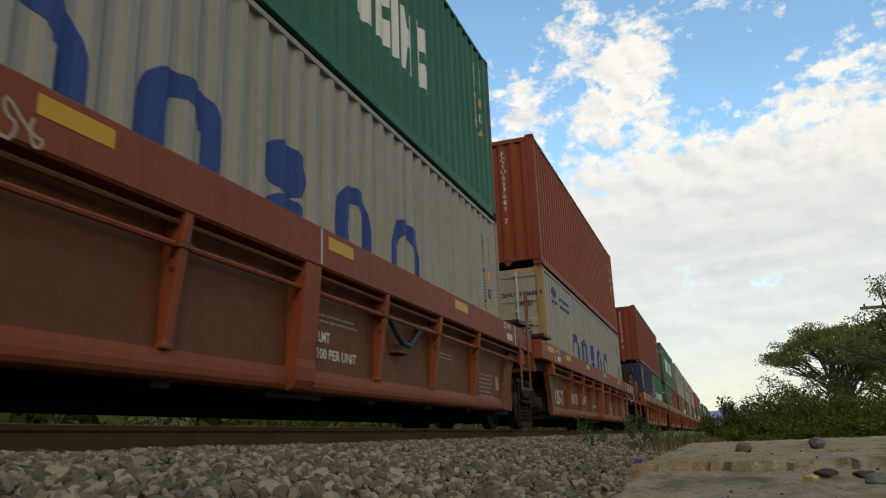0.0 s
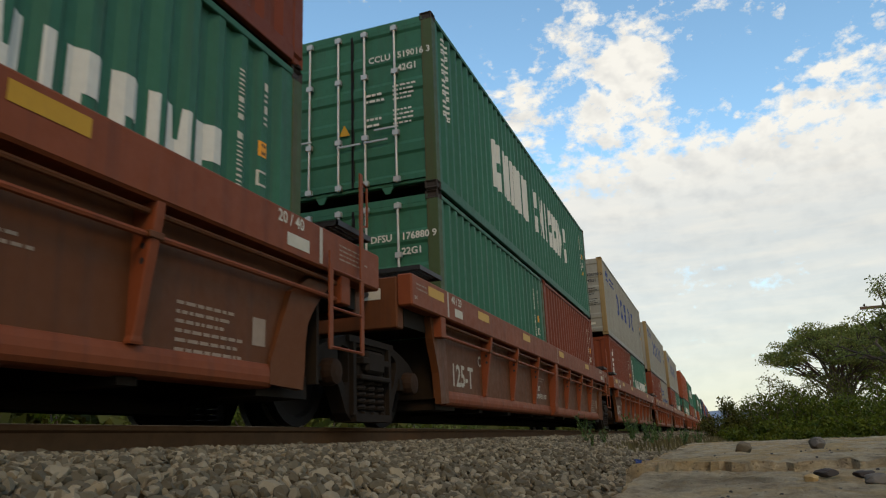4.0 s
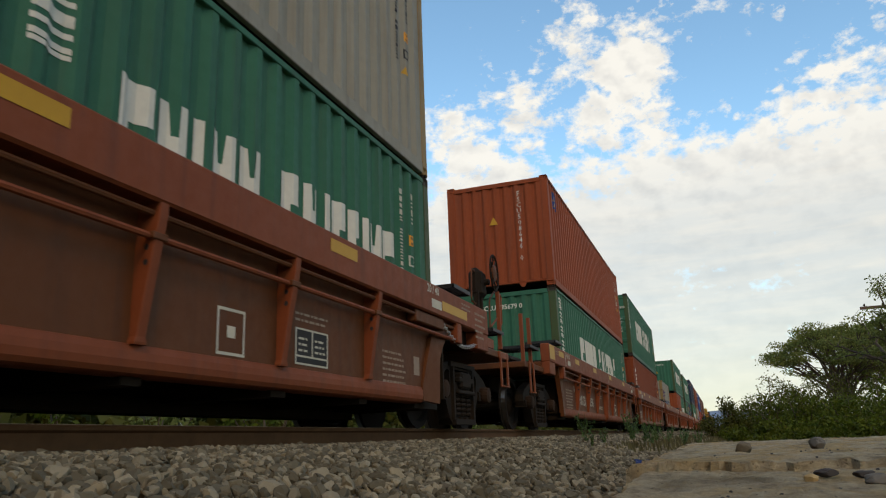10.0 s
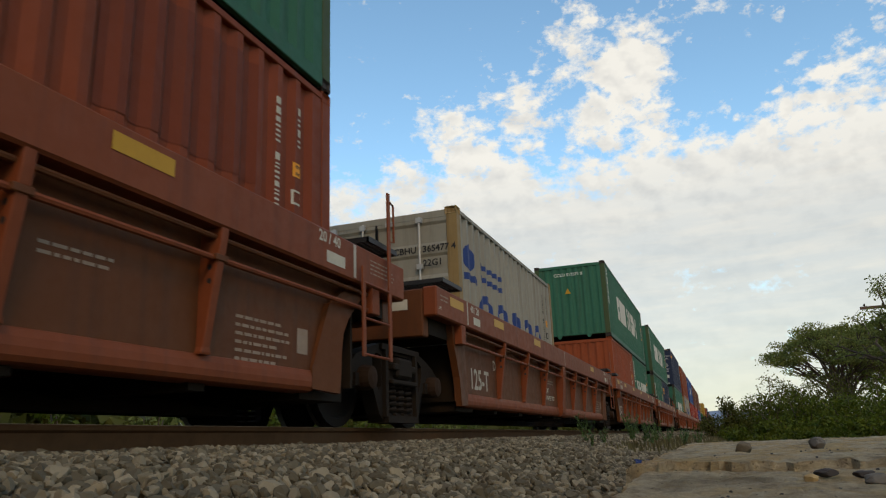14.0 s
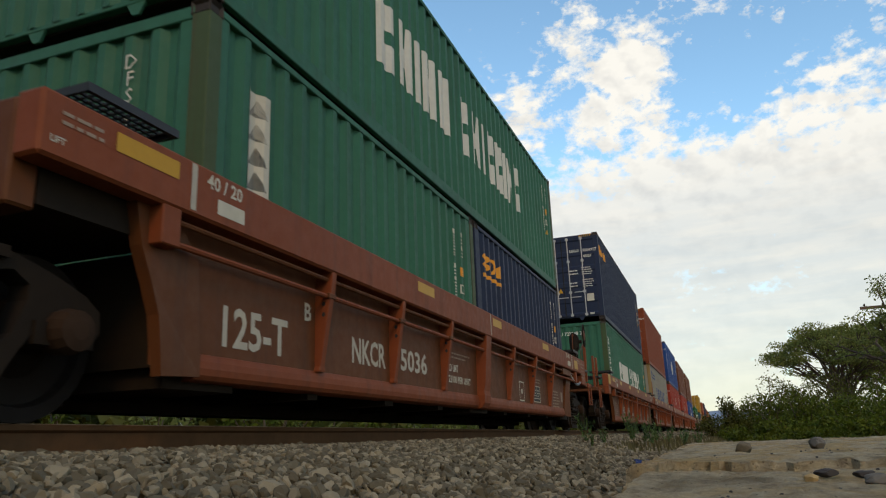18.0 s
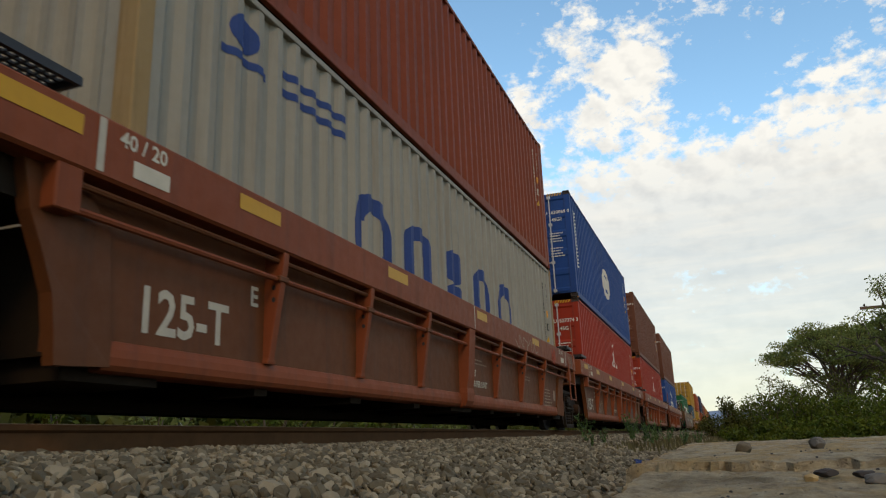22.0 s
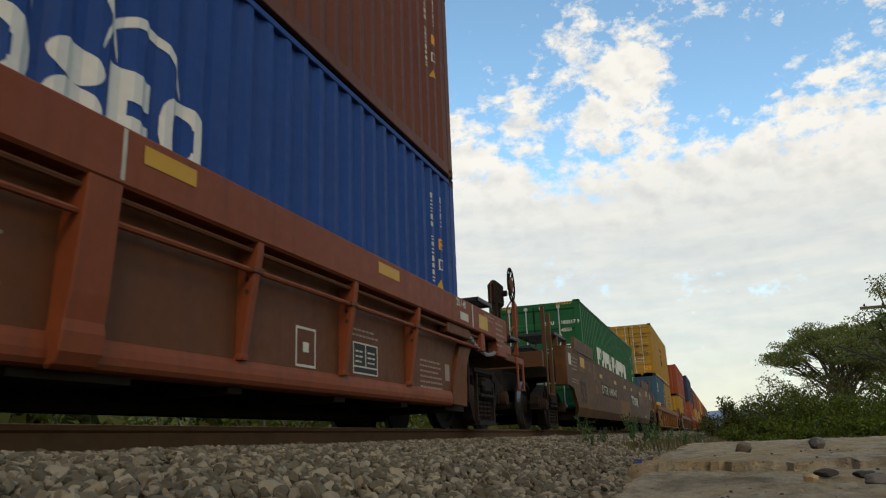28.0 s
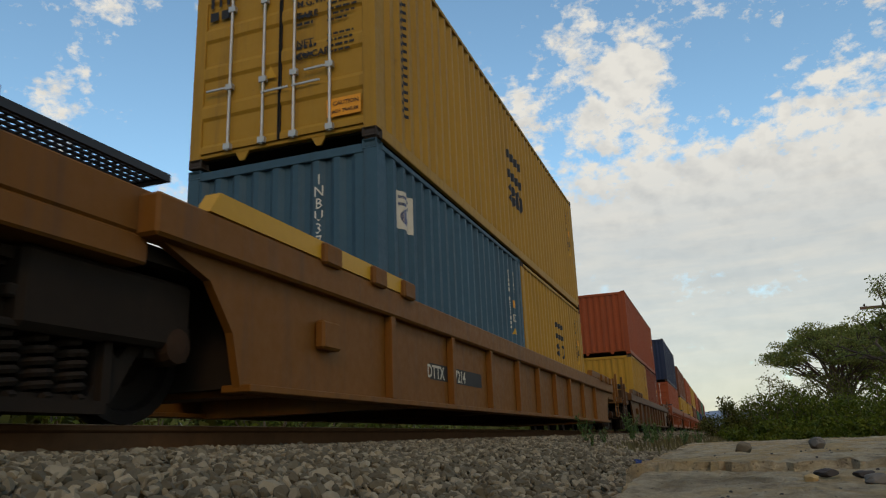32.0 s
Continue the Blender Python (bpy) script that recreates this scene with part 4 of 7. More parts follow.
def end_gusset(rear):
    """The stout plate that closes a well's side over the truck: proud of the side, bent in towards its free edge."""
    if rear:
        line = [(12.1, 0.43)] + REAR_END + [(12.3, SILL_LOW), (11.95, 1.18), (11.72, 0.62), (11.72, 0.455)]
    else:
        line = [(0.02, 0.62), (0.02, 0.455), (-0.38, 0.43)] + WELL_END[::-1] + [(-0.3, SILL_LOW), (-0.05, 1.18)]
    bm = extrude_x(bmesh.new(), line, 1.236, 1.3)
    for v in bm.verts:
        out = 11.72 - v.co.y if rear else v.co.y
        if v.co.x > 1.25:
            v.co.x = 1.262 + 0.05 * min(1.0, max(0.0, -out / 0.4))
    return bm


def skirt(y0, y1):
    """The rounded lower edge of a well's side, rolled under the floor."""
    prof = [(1.236, 0.602), (1.247, 0.597), (1.258, 0.555), (1.262, 0.51), (1.256, 0.468), (1.238, 0.44), (1.205, 0.43), (1.1, 0.425), (1.1, 0.46), (1.236, 0.52)]
    bm = bmesh.new()
    rows = [[bm.verts.new((x, y, z)) for x, z in prof] for y in (y0, y1)]
    n = len(prof)
    for k in range(n):
        bm.faces.new((rows[0][k], rows[0][(k + 1) % n], rows[1][(k + 1) % n], rows[1][k]))
    bm.faces.new(rows[0][::-1])
    bm.faces.new(rows[1])
    bmesh.ops.recalc_face_normals(bm, faces=bm.faces)
    return bm


RIBS = [1.52, 3.0, 4.48, 5.97, 7.4, 8.88, 10.36]


def rib(wide, stout):
    """A side post: deep under the sill, tapering in towards its foot; the middle one is broad with a bulging shoe."""
    bm, rows, h = bmesh.new(), [], wide / 2
    prof = ((1.404, SILL_LOW + 0.005, h), (1.398, 1.3, h), (1.36, 0.8, h * 1.06), (1.338, 0.66, h * 1.1), (1.345, 0.6, h * 1.18), (1.335, 0.5, h * 1.18), (1.3, 0.44, h * 1.12), (1.25, 0.42, h)) if stout else (
        (1.402, SILL_LOW + 0.005, h), (1.396, 1.32, h), (1.335, 0.95, h), (1.288, 0.64, h), (1.288, 0.61, h * 1.35), (1.284, 0.595, h * 1.35))
    for xo, z, w in prof:
        rows.append([bm.verts.new(v) for v in ((1.23, -w, z), (xo - 0.006, -w, z), (xo, -w + 0.007, z), (xo, w - 0.007, z), (xo - 0.006, w, z), (1.23, w, z))])
    for p, q in zip(rows, rows[1:]):
        for k in range(6):
            bm.faces.new((p[k], p[(k + 1) % 6], q[(k + 1) % 6], q[k]))
    bm.faces.new(rows[0])
    bm.faces.new(rows[-1][::-1])
    bmesh.ops.recalc_face_normals(bm, faces=bm.faces)
    return bm


def bolt_hole():
    """The dark mouth of a hole through a post's web."""
    bm = bmesh.new()
    bm.faces.new([bm.verts.new((1.315 + 0.017 * math.cos(a), -0.0385, 0.02 * math.sin(a))) for a in (math.pi * k / 5 for k in range(10))])
    return bm


def hose():
    """A slack rubber hose that bridges the brake pipe under the sill."""
    way = [(-0.3, 1.22), (-0.1, 1.24), (0.05, 1.2), (0.2, 1.08), (0.34, 1.0), (0.5, 0.99), (0.64, 1.07), (0.8, 1.19), (0.95, 1.23), (1.15, 1.22)]
    return tube(bmesh.new(), [(1.325, y, z) for y, z in way], 0.03, sides=8)


def grating(x0, x1, y0, y1, z, step=0.055):
    """An open step: a frame and two layers of crossing bars."""
    bm = boxes((x0, x1, y0, y0 + 0.025, z - 0.05, z), (x0, x1, y1 - 0.025, y1, z - 0.05, z), (x0, x0 + 0.025, y0, y1, z - 0.05, z), (x1 - 0.025, x1, y0, y1, z - 0.05, z))
    k = x0 + step
    while k < x1 - 0.02:
        box(bm, k - 0.009, k + 0.009, y0, y1, z - 0.018, z - 0.004)
        k += step
    k = y0 + step
    while k < y1 - 0.02:
        box(bm, x0, x1, k - 0.009, k + 0.009, z - 0.022, z - 0.008)
        k += step
    return bm


def bogie(at_y, near=True):
    t = thing("rail_truck", pose(MID, at_y, RAIL), "sooty three-piece rail truck with coil springs between steel wheels", "rail truck", "trucks of the train")

    def side():
        """A cast side frame: arched top, rounded noses over the axle boxes, a spring window and two holes."""
        half = [(0.0, 0.86), (0.45, 0.85), (0.8, 0.76), (1.02, 0.68), (1.13, 0.6), (1.14, 0.48), (1.08, 0.4), (0.98, 0.42), (0.82, 0.42), (0.72, 0.46), (0.62, 0.32), (0.5, 0.12), (0.4, 0.05), (0.0, 0.04)]
        outer = [(-y, z) for y, z in half[:0:-1]] + half[:-1] + [(0.0, 0.04)]
        hole = [(0.46, 0.72), (0.56, 0.74), (0.66, 0.68), (0.66, 0.6), (0.58, 0.42), (0.52, 0.36), (0.46, 0.4)]
        window = [(-0.32, 0.14), (0.32, 0.14), (0.36, 0.2), (0.36, 0.7), (0.3, 0.75), (-0.3, 0.75), (-0.36, 0.7), (-0.36, 0.2)]
        bm = bmesh.new()
        for loop in (outer, hole, [(-y, z) for y, z in hole], window):
            vs = [bm.verts.new((0.075, y, z)) for y, z in loop]
            for p, q in zip(vs, vs[1:] + vs[:1]):
                bm.edges.new((p, q))
        bmesh.ops.triangle_fill(bm, edges=bm.edges[:], use_beauty=True)
        front = bm.faces[:]
        made = bmesh.ops.extrude_face_region(bm, geom=front)
        bmesh.ops.translate(bm, verts=[g for g in made["geom"] if isinstance(g, bmesh.types.BMVert)], vec=(-0.15, 0, 0))
        for sy in (1, -1):
            box(bm, -0.1, 0.1, *sorted((sy * 0.7, sy * 1.08)), 0.38, 0.5)
            box(bm, 0.05, 0.12, *sorted((sy * 0.37, sy * 0.43)), 0.1, 0.78)
        box(bm, -0.11, 0.13, -0.4, 0.4, 0.04, 0.11)
        box(bm, 0.05, 0.115, -0.5, 0.5, 0.78, 0.84)
        bmesh.ops.recalc_face_normals(bm, faces=bm.faces)
        return bm

    def spring():
        turns, r, z0, z1 = 5, 0.088, 0.12, 0.42
        pts = [(r * math.cos(a), r * math.sin(a), z0 + (z1 - z0) * a / (2 * math.pi * turns)) for a in (2 * math.pi * turns * k / (turns * 9) for k in range(turns * 9 + 1))]
        return tube(bmesh.new(), pts, 0.021, sides=5)

    def wheels():
        bm = bmesh.new()
        tube(bm, [(-1.02, 0, 0), (1.02, 0, 0)], 0.085, sides=12)
        for s in (1, -1):
            prof = [(0.635, 0.1), (0.66, 0.2), (0.665, 0.36), (0.665, 0.47), (0.69, 0.488), (0.705, 0.462), (0.79, 0.458), (0.795, 0.38), (0.74, 0.36), (0.725, 0.22), (0.8, 0.14), (0.81, 0.1)]
            lathe_x(bm, [(s * x, r) for x, r in (prof if s > 0 else prof)], 32)
        return bm

    def tread(s):
        bm = lathe_x(bmesh.new(), [(s * 0.712, 0.4625), (s * 0.785, 0.4605)], 40)
        bmesh.ops.delete(bm, geom=[f for f in bm.faces if len(f.verts) > 4], context="FACES")
        return bm

    def cap():
        return lathe_x(bmesh.new(), [(0.0, 0.12), (0.1, 0.125), (0.16, 0.11), (0.175, 0.05)], 14)

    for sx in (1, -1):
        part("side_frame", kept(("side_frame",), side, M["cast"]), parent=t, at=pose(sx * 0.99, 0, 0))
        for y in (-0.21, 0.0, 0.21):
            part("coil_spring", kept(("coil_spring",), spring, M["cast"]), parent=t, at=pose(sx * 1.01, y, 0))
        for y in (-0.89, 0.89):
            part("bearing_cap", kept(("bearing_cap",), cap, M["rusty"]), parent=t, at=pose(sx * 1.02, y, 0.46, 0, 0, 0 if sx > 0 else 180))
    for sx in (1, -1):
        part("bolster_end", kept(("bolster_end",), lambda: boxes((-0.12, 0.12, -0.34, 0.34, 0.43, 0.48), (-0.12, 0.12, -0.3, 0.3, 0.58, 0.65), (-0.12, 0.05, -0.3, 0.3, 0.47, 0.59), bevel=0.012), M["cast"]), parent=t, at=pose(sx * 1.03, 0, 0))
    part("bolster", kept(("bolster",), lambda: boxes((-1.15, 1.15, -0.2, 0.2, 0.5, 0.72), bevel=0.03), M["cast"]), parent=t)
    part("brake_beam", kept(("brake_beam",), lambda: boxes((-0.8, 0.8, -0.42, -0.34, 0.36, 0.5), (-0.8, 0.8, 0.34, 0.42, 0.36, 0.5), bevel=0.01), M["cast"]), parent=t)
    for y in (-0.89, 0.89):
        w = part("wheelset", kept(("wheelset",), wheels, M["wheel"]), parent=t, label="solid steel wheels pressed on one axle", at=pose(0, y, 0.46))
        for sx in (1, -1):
            part("tread", kept(("tread", sx), lambda: tread(sx), M["tyre_steel"]), parent=w, label="bright polished wheel tread")
        if near:
            TURNING.append((w, y))
    ROLLING.append((t, at_y))
    return t


TURNING = []


def car_part(t, name, key, make, material, label="", at=None):
    ob = part(name, kept((name, *key), make, material), parent=t, label=label, at=at)
    return tagged(ob, label, kind="stuff") if name in ("walkway", "step_grating") else ob


def flat_mark(t, name, x, spots, material, label=""):
    """Thin paint on a car's side at x: spots are (y0, y1, z0, z1)."""
    if 1 < len(spots) < 4 and name in ("white_placard", "reflector", "black_panel", "emblem"):
        for spot in spots:
            flat_mark(t, name, x, [spot], material, label)
        return None
    vs, fs = [], []
    up = 0.035 if x == 1.4135 else 0.0
    for y0, y1, z0, z1 in spots:
        z0, z1, n = z0 + up, z1 + up, len(vs)
        vs += [(x, y0, z0), (x, y1, z0), (x, y1, z1), (x, y0, z1)]
        fs.append((n, n + 1, n + 2, n + 3))
    ob = part(name, raw(name, vs, fs, material), parent=t, label=label)
    return tagged(ob, kind="stuff") if len(spots) > 8 else ob


def lines_of_text(y0, y1, z0, z1, lines, seed):
    """Bars in place of writing that cannot be read."""
    r, out, step = random.Random(seed), [], (z1 - z0) / lines
    for k in range(lines):
        y, z = y0, z1 - (k + 1) * step
        end = y1 - r.uniform(0, 0.3) * (y1 - y0)
        while y < end:
            w = min(r.uniform(0.03, 0.1), end - y)
            if w > 0.02:
                out.append((y, y + w, z, z + step * 0.38))
            y += w + 0.018
    return out


def word(t, words, size, x, y, z, material, name="lettering", label=""):
    return part(name, lettering(words, size, material), parent=t, label=label, at=on_side(x, y, z + (0.035 if x == 1.4135 else 0.0)))


def fitted(t, words, x, y0, y1, z0, z1, material, label=""):
    """A word stretched to a given breadth and height on a car's side."""
    me = lettering(words, 0.3, material)
    co = np.array([v.co[:2] for v in me.vertices])
    (ax, ay), (bx, by) = co.min(0), co.max(0)
    kx, ky = (y1 - y0) / (bx - ax), (z1 - z0) / (by - ay)
    return part("lettering", me, parent=t, label=label, at=on_side(x, y0 - ax * kx, z0 - ay * ky) @ Matrix.Diagonal((kx, ky, 1, 1)))


def loop_handle(bm, x, y, z0, z1, out=0.1, r=0.012):
    """A grab handle: a bent bar standing off in y."""
    return tube(bm, [(x, y, z0), (x, y + out, z0 + 0.02), (x, y + out, z1 - 0.02), (x, y, z1)], r, sides=6)


def stirrup(t, x, y0, y1, z0, z1, m):
    """A hanging step: two straps and a tread."""
    for y in (y0, y1):
        car_part(t, "step_strap", (round(z1 - z0, 2),), lambda: boxes((-0.012, 0.012, -0.035, 0.035, 0, z1 - z0), bevel=0.004), m, at=pose(x, y, z0))
    car_part(t, "step_tread", (round(y1 - y0, 2),), lambda: boxes((-0.03, 0.03, 0, y1 - y0, 0, 0.02), bevel=0.004), m, at=pose(x, y0, z0))


def side_ladder(t, x, y0, y1, z0, z1, tall, m):
    car_part(t, "ladder_stile", (round(z1 - z0, 2),), lambda: boxes((-0.009, 0.009, -0.03, 0.03, 0, z1 - z0), bevel=0.003), m, at=pose(x, y0, z0))
    car_part(t, "ladder_stile", (round(tall - z0, 2),), lambda: boxes((-0.009, 0.009, -0.03, 0.03, 0, tall - z0), bevel=0.003), m, "tall handhold stile", at=pose(x, y1, z0))
    for k in range(3):
        car_part(t, "ladder_rung", (round(y1 - y0, 2),), lambda: tubes([(0, 0, 0), (0, y1 - y0, 0)], r=0.013, sides=6), m, at=pose(x, y0, z0 + 0.02 + 0.32 * k))
    car_part(t, "handhold", (), lambda: loop_handle(bmesh.new(), 0, 0, 0, 0.42, 0.1), m, at=pose(x, y1 + 0.02, tall - 0.5))


def brake_stand(t, y, m):
    """The hand brake on its stand at a car's end: gear case, spoked wheel, rails and step."""
    car_part(t, "brake_post", ("a",), lambda: boxes((-0.04, 0.04, -0.03, 0.03, 0, 0.85), bevel=0.008), M["cast"], at=pose(1.12, y + 0.39, 1.36, -6, 0, 0))
    car_part(t, "brake_post", ("a",), None, M["cast"], at=pose(1.12, y + 0.66, 1.36, 2, 0, 0))
    car_part(t, "post_foot", (), lambda: boxes((1.0, 1.26, 0.3, 0.78, 1.3, 1.46), bevel=0.02), m, at=pose(0, y, 0))
    car_part(t, "post_plate", (), lambda: boxes((1.06, 1.18, 0.4, 0.68, 1.7, 1.77), bevel=0.008), M["car_shaded"], at=pose(0, y, 0))

    def case():
        bm = boxes((1.0, 1.2, -0.18, 0.2, -0.24, 0.22), bevel=0.075)
        return lathe_x(bm, [(1.17, 0.13), (1.2, 0.12), (1.22, 0.05), (1.29, 0.045)], 14)

    car_part(t, "brake_gear", (), case, M["cast"], "rounded sooty brake gear case", at=pose(0, y + 0.6, 2.3))
    n = 28
    wheel = car_part(t, "brake_wheel", (), lambda: tubes([(0, 0.275 * math.cos(2 * math.pi * k / n), 0.275 * math.sin(2 * math.pi * k / n)) for k in range(n + 1)], r=0.016, sides=6), M["cast"], "spoked hand brake wheel with a dished hub", at=pose(1.32, y + 0.79, 2.47, 0, 0, 4))
    car_part(wheel, "hub", (), lambda: lathe_x(bmesh.new(), [(-0.05, 0.03), (-0.04, 0.1), (-0.025, 0.125), (0.005, 0.13), (0.02, 0.09), (0.035, 0.02)], 18), M["car_shaded"])
    for k in range(8):
        car_part(wheel, "spoke", (), lambda: tubes([(-0.02, 0, 0.11), (0, 0, 0.19), (0, 0, 0.272)], r=0.014, sides=5), M["cast"], at=pose(0, 0, 0, 45 * k + 10, 0, 0))
    bars = {"a": [(1.12, 0.47, 2.44), (1.12, 0.3, 2.46), (1.12, 0.27, 2.42), (1.12, 0.22, 2.0), (1.12, 0.25, 1.97), (1.12, 0.4, 1.95)],
            "b": [(1.2, 0.82, 1.64), (1.2, 0.86, 2.05), (1.2, 0.9, 2.12), (1.2, 1.26, 2.32), (1.2, 1.3, 2.3), (1.2, 1.3, 2.2)],
            "c": [(1.22, 1.3, 2.22), (1.22, 1.42, 2.25), (1.22, 1.45, 2.22), (1.22, 1.42, 1.8), (1.22, 1.39, 1.76), (1.22, 1.29, 1.74)],
            "d": [(1.2, 0.9, 1.68), (1.2, 1.26, 1.86)]}
    for k, line in bars.items():
        car_part(t, "grab_iron", ("stand", k), lambda: tubes(line, r=0.014, sides=6), M["car_shaded"] if k in "ab" else m, at=pose(0, y, 0))
    car_part(t, "end_rail_post", (), lambda: boxes((-0.03, 0.03, -0.028, 0.028, 0, 0.92), bevel=0.006), m, at=pose(1.22, y + 1.26, 1.36))
    car_part(t, "step_grating", ("stand",), lambda: grating(0.7, 1.26, 0.76, 1.36, 1.64), M["black"], "black open-mesh brake step", at=pose(0, y, 0))
    car_part(t, "end_bracket", ("stand",), lambda: boxes((1.24, 1.31, 0.88, 1.38, 1.19, 1.3), bevel=0.015), m, at=pose(0, y, 0))


def end_deck(t, y0, y1, z, m, d):
    """The end platform over a coupler, with the draft gear under it."""
    car_part(t, "end_deck", (round(y0, 2), round(y1, 2), z), lambda: boxes((-1.28, 1.28, y0, y1, z - 0.1, z), bevel=0.01), d)
    car_part(t, "walkway", (round(y0, 2), round(y1, 2), z), lambda: grating(-1.0, 1.0, y0 + 0.1, y1 - 0.1, z + 0.12), M["black"], "open-mesh walkway")


def chain():
    """Links of a slack chain under the sill, each turned against the next."""
    bm = bmesh.new()
    for k in range(26):
        u = k / 25
        y, z = 12.2 + 1.15 * u, 1.33 - 0.1 * u - 0.12 * math.sin(math.pi * u)
        ring = [(0.024 * math.sin(a), 0.032 * math.cos(a)) for a in (2 * math.pi * j / 8 for j in range(9))]
        tube(bm, [(1.36 + (w if k % 2 else 0), y + v, z + (0 if k % 2 else w)) for w, v in ring], 0.007, sides=4)
    return bm


def well_car(at_y, colour="car", dark="car_shaded", front="joint", rear="joint", label=""):
    """One unit of an articulated well car; at_y is where its container's front stands."""
    t = thing("well_car", pose(MID, at_y, 0), label or "oxide-red steel well car unit with ribbed sides", "well car", "well car units of the train")
    m, d = M[colour], M[dark]
    y0 = -1.42 if front == "joint" else -1.87
    y1 = 13.3 if rear == "joint" else 13.85
    for sx in (1, -1):
        car_part(t, "side_sill", (sx, y0, y1), lambda: boxes((*sorted((sx * 1.235, sx * 1.41)), y0, y1, SILL_LOW, SILL_TOP), bevel=0.018), m)
        flip = None if sx > 0 else pose(0, 12.192, 0, 0, 0, 180)
        # recessed sides and gussets wear the darker copy, with overhang shade in its colour
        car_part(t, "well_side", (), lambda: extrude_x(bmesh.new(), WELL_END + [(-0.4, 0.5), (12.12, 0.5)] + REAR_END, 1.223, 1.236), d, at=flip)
        car_part(t, "well_skirt", (), lambda: skirt(-0.02, 11.76), m, "rounded lower edge in the lighter car paint", at=flip)
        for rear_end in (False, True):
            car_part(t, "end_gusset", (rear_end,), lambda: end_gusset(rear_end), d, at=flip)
        for k, y in enumerate(RIBS):
            part("rib", kept(("rib", k == 3), lambda: rib(0.24 if k == 3 else 0.075, k == 3), m), parent=t, at=pose(0, y, 0, 0, 0, 0) if sx > 0 else pose(0, y, 0, 0, 0, 180))
        for z, r, mm in ((1.35, 0.02, d), (1.21, 0.022, m)):
            car_part(t, "brake_pipe", (sx, z), lambda: tubes([(sx * 1.345, -0.5, z), (sx * 1.345, 12.7, z)], r=r), mm, "long brake pipe under the sill")
        for y in RIBS if sx > 0 else ():
            if y != RIBS[3]:
                for z in (1.15, 1.06):
                    car_part(t, "bolt_hole", (), bolt_hole, M["black"], at=pose(0, y, z))
        for y in RIBS:
            car_part(t, "pipe_clip", (sx,), lambda: boxes((*sorted((sx * 1.32, sx * 1.385)), -0.062, 0.062, 1.19, 1.235), bevel=0.006), d, at=pose(0, y, 0))
    # near-black bearers and beam: underbody shade is painted into their colour
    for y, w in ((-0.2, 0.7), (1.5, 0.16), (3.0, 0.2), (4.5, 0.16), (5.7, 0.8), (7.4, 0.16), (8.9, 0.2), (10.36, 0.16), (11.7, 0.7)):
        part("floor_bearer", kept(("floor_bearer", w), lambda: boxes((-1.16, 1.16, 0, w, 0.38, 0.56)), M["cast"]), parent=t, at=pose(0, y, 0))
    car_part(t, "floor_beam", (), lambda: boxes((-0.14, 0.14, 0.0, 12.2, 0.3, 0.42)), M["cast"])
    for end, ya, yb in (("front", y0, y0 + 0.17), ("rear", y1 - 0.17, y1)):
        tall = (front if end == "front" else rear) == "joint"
        # end beams take the same darkened paint in place of real shade
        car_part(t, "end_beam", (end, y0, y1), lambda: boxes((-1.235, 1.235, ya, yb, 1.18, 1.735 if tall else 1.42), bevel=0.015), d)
    # platforms, centre sills and bulkheads likewise carry painted shade
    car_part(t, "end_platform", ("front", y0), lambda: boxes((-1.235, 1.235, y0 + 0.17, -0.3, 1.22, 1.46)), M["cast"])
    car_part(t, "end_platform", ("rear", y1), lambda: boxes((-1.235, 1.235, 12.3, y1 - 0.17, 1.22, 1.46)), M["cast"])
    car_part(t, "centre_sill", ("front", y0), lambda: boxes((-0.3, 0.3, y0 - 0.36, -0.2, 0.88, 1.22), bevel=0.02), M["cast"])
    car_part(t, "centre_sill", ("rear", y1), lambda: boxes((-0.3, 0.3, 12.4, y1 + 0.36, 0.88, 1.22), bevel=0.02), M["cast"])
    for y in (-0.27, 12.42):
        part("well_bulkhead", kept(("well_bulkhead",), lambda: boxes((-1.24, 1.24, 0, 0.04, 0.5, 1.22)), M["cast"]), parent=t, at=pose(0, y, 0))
    for name, a, b in (("front", -1.15, -0.45), ("rear", 12.5, 13.15)):
        car_part(t, "step_grating", (name,), lambda: grating(0.78, 1.4, a, b, 1.9), M["black"], "black open-mesh steel step")
    for y in (-0.55, 12.55):
        for sx in (1, -1):
            part("sill_bracket", kept(("sill_bracket", sx), lambda: boxes((*sorted((sx * 1.3, sx * 1.405)), 0, 0.16, 1.17, 1.41), bevel=0.008), m), parent=t, at=pose(0, y, 0))
    if rear == "joint":
        side_ladder(t, 1.45, 12.28, 12.84, 0.75, 1.56, 2.42, m)
        car_part(t, "socket_casting", (), lambda: boxes((-0.42, 0.42, 0, 0.5, 0.92, 1.3), bevel=0.05), M["cast"], at=pose(0, 13.3, 0))
        car_part(t, "air_hose", (), lambda: tubes([(0.9, 13.2, 1.5), (0.95, 13.5, 1.42), (0.92, 13.8, 1.46), (0.9, 14.05, 1.56)], r=0.035), M["black"], "black rubber air hose")
    else:
        end_deck(t, y1, y1 + 1.45, 1.3, m, d)
        brake_stand(t, y1, m)
        stirrup(t, 1.3, y1 + 0.95, y1 + 1.3, 0.77, 1.3, m)
        car_part(t, "coupler", ("rear",), lambda: boxes((-0.13, 0.13, 0, 0.75, 0.72, 0.95), (-0.2, 0.2, 0.62, 0.95, 0.64, 1.0), bevel=0.03), M["cast"], "cast steel knuckle coupler", at=pose(0, y1 + 0.9, 0))
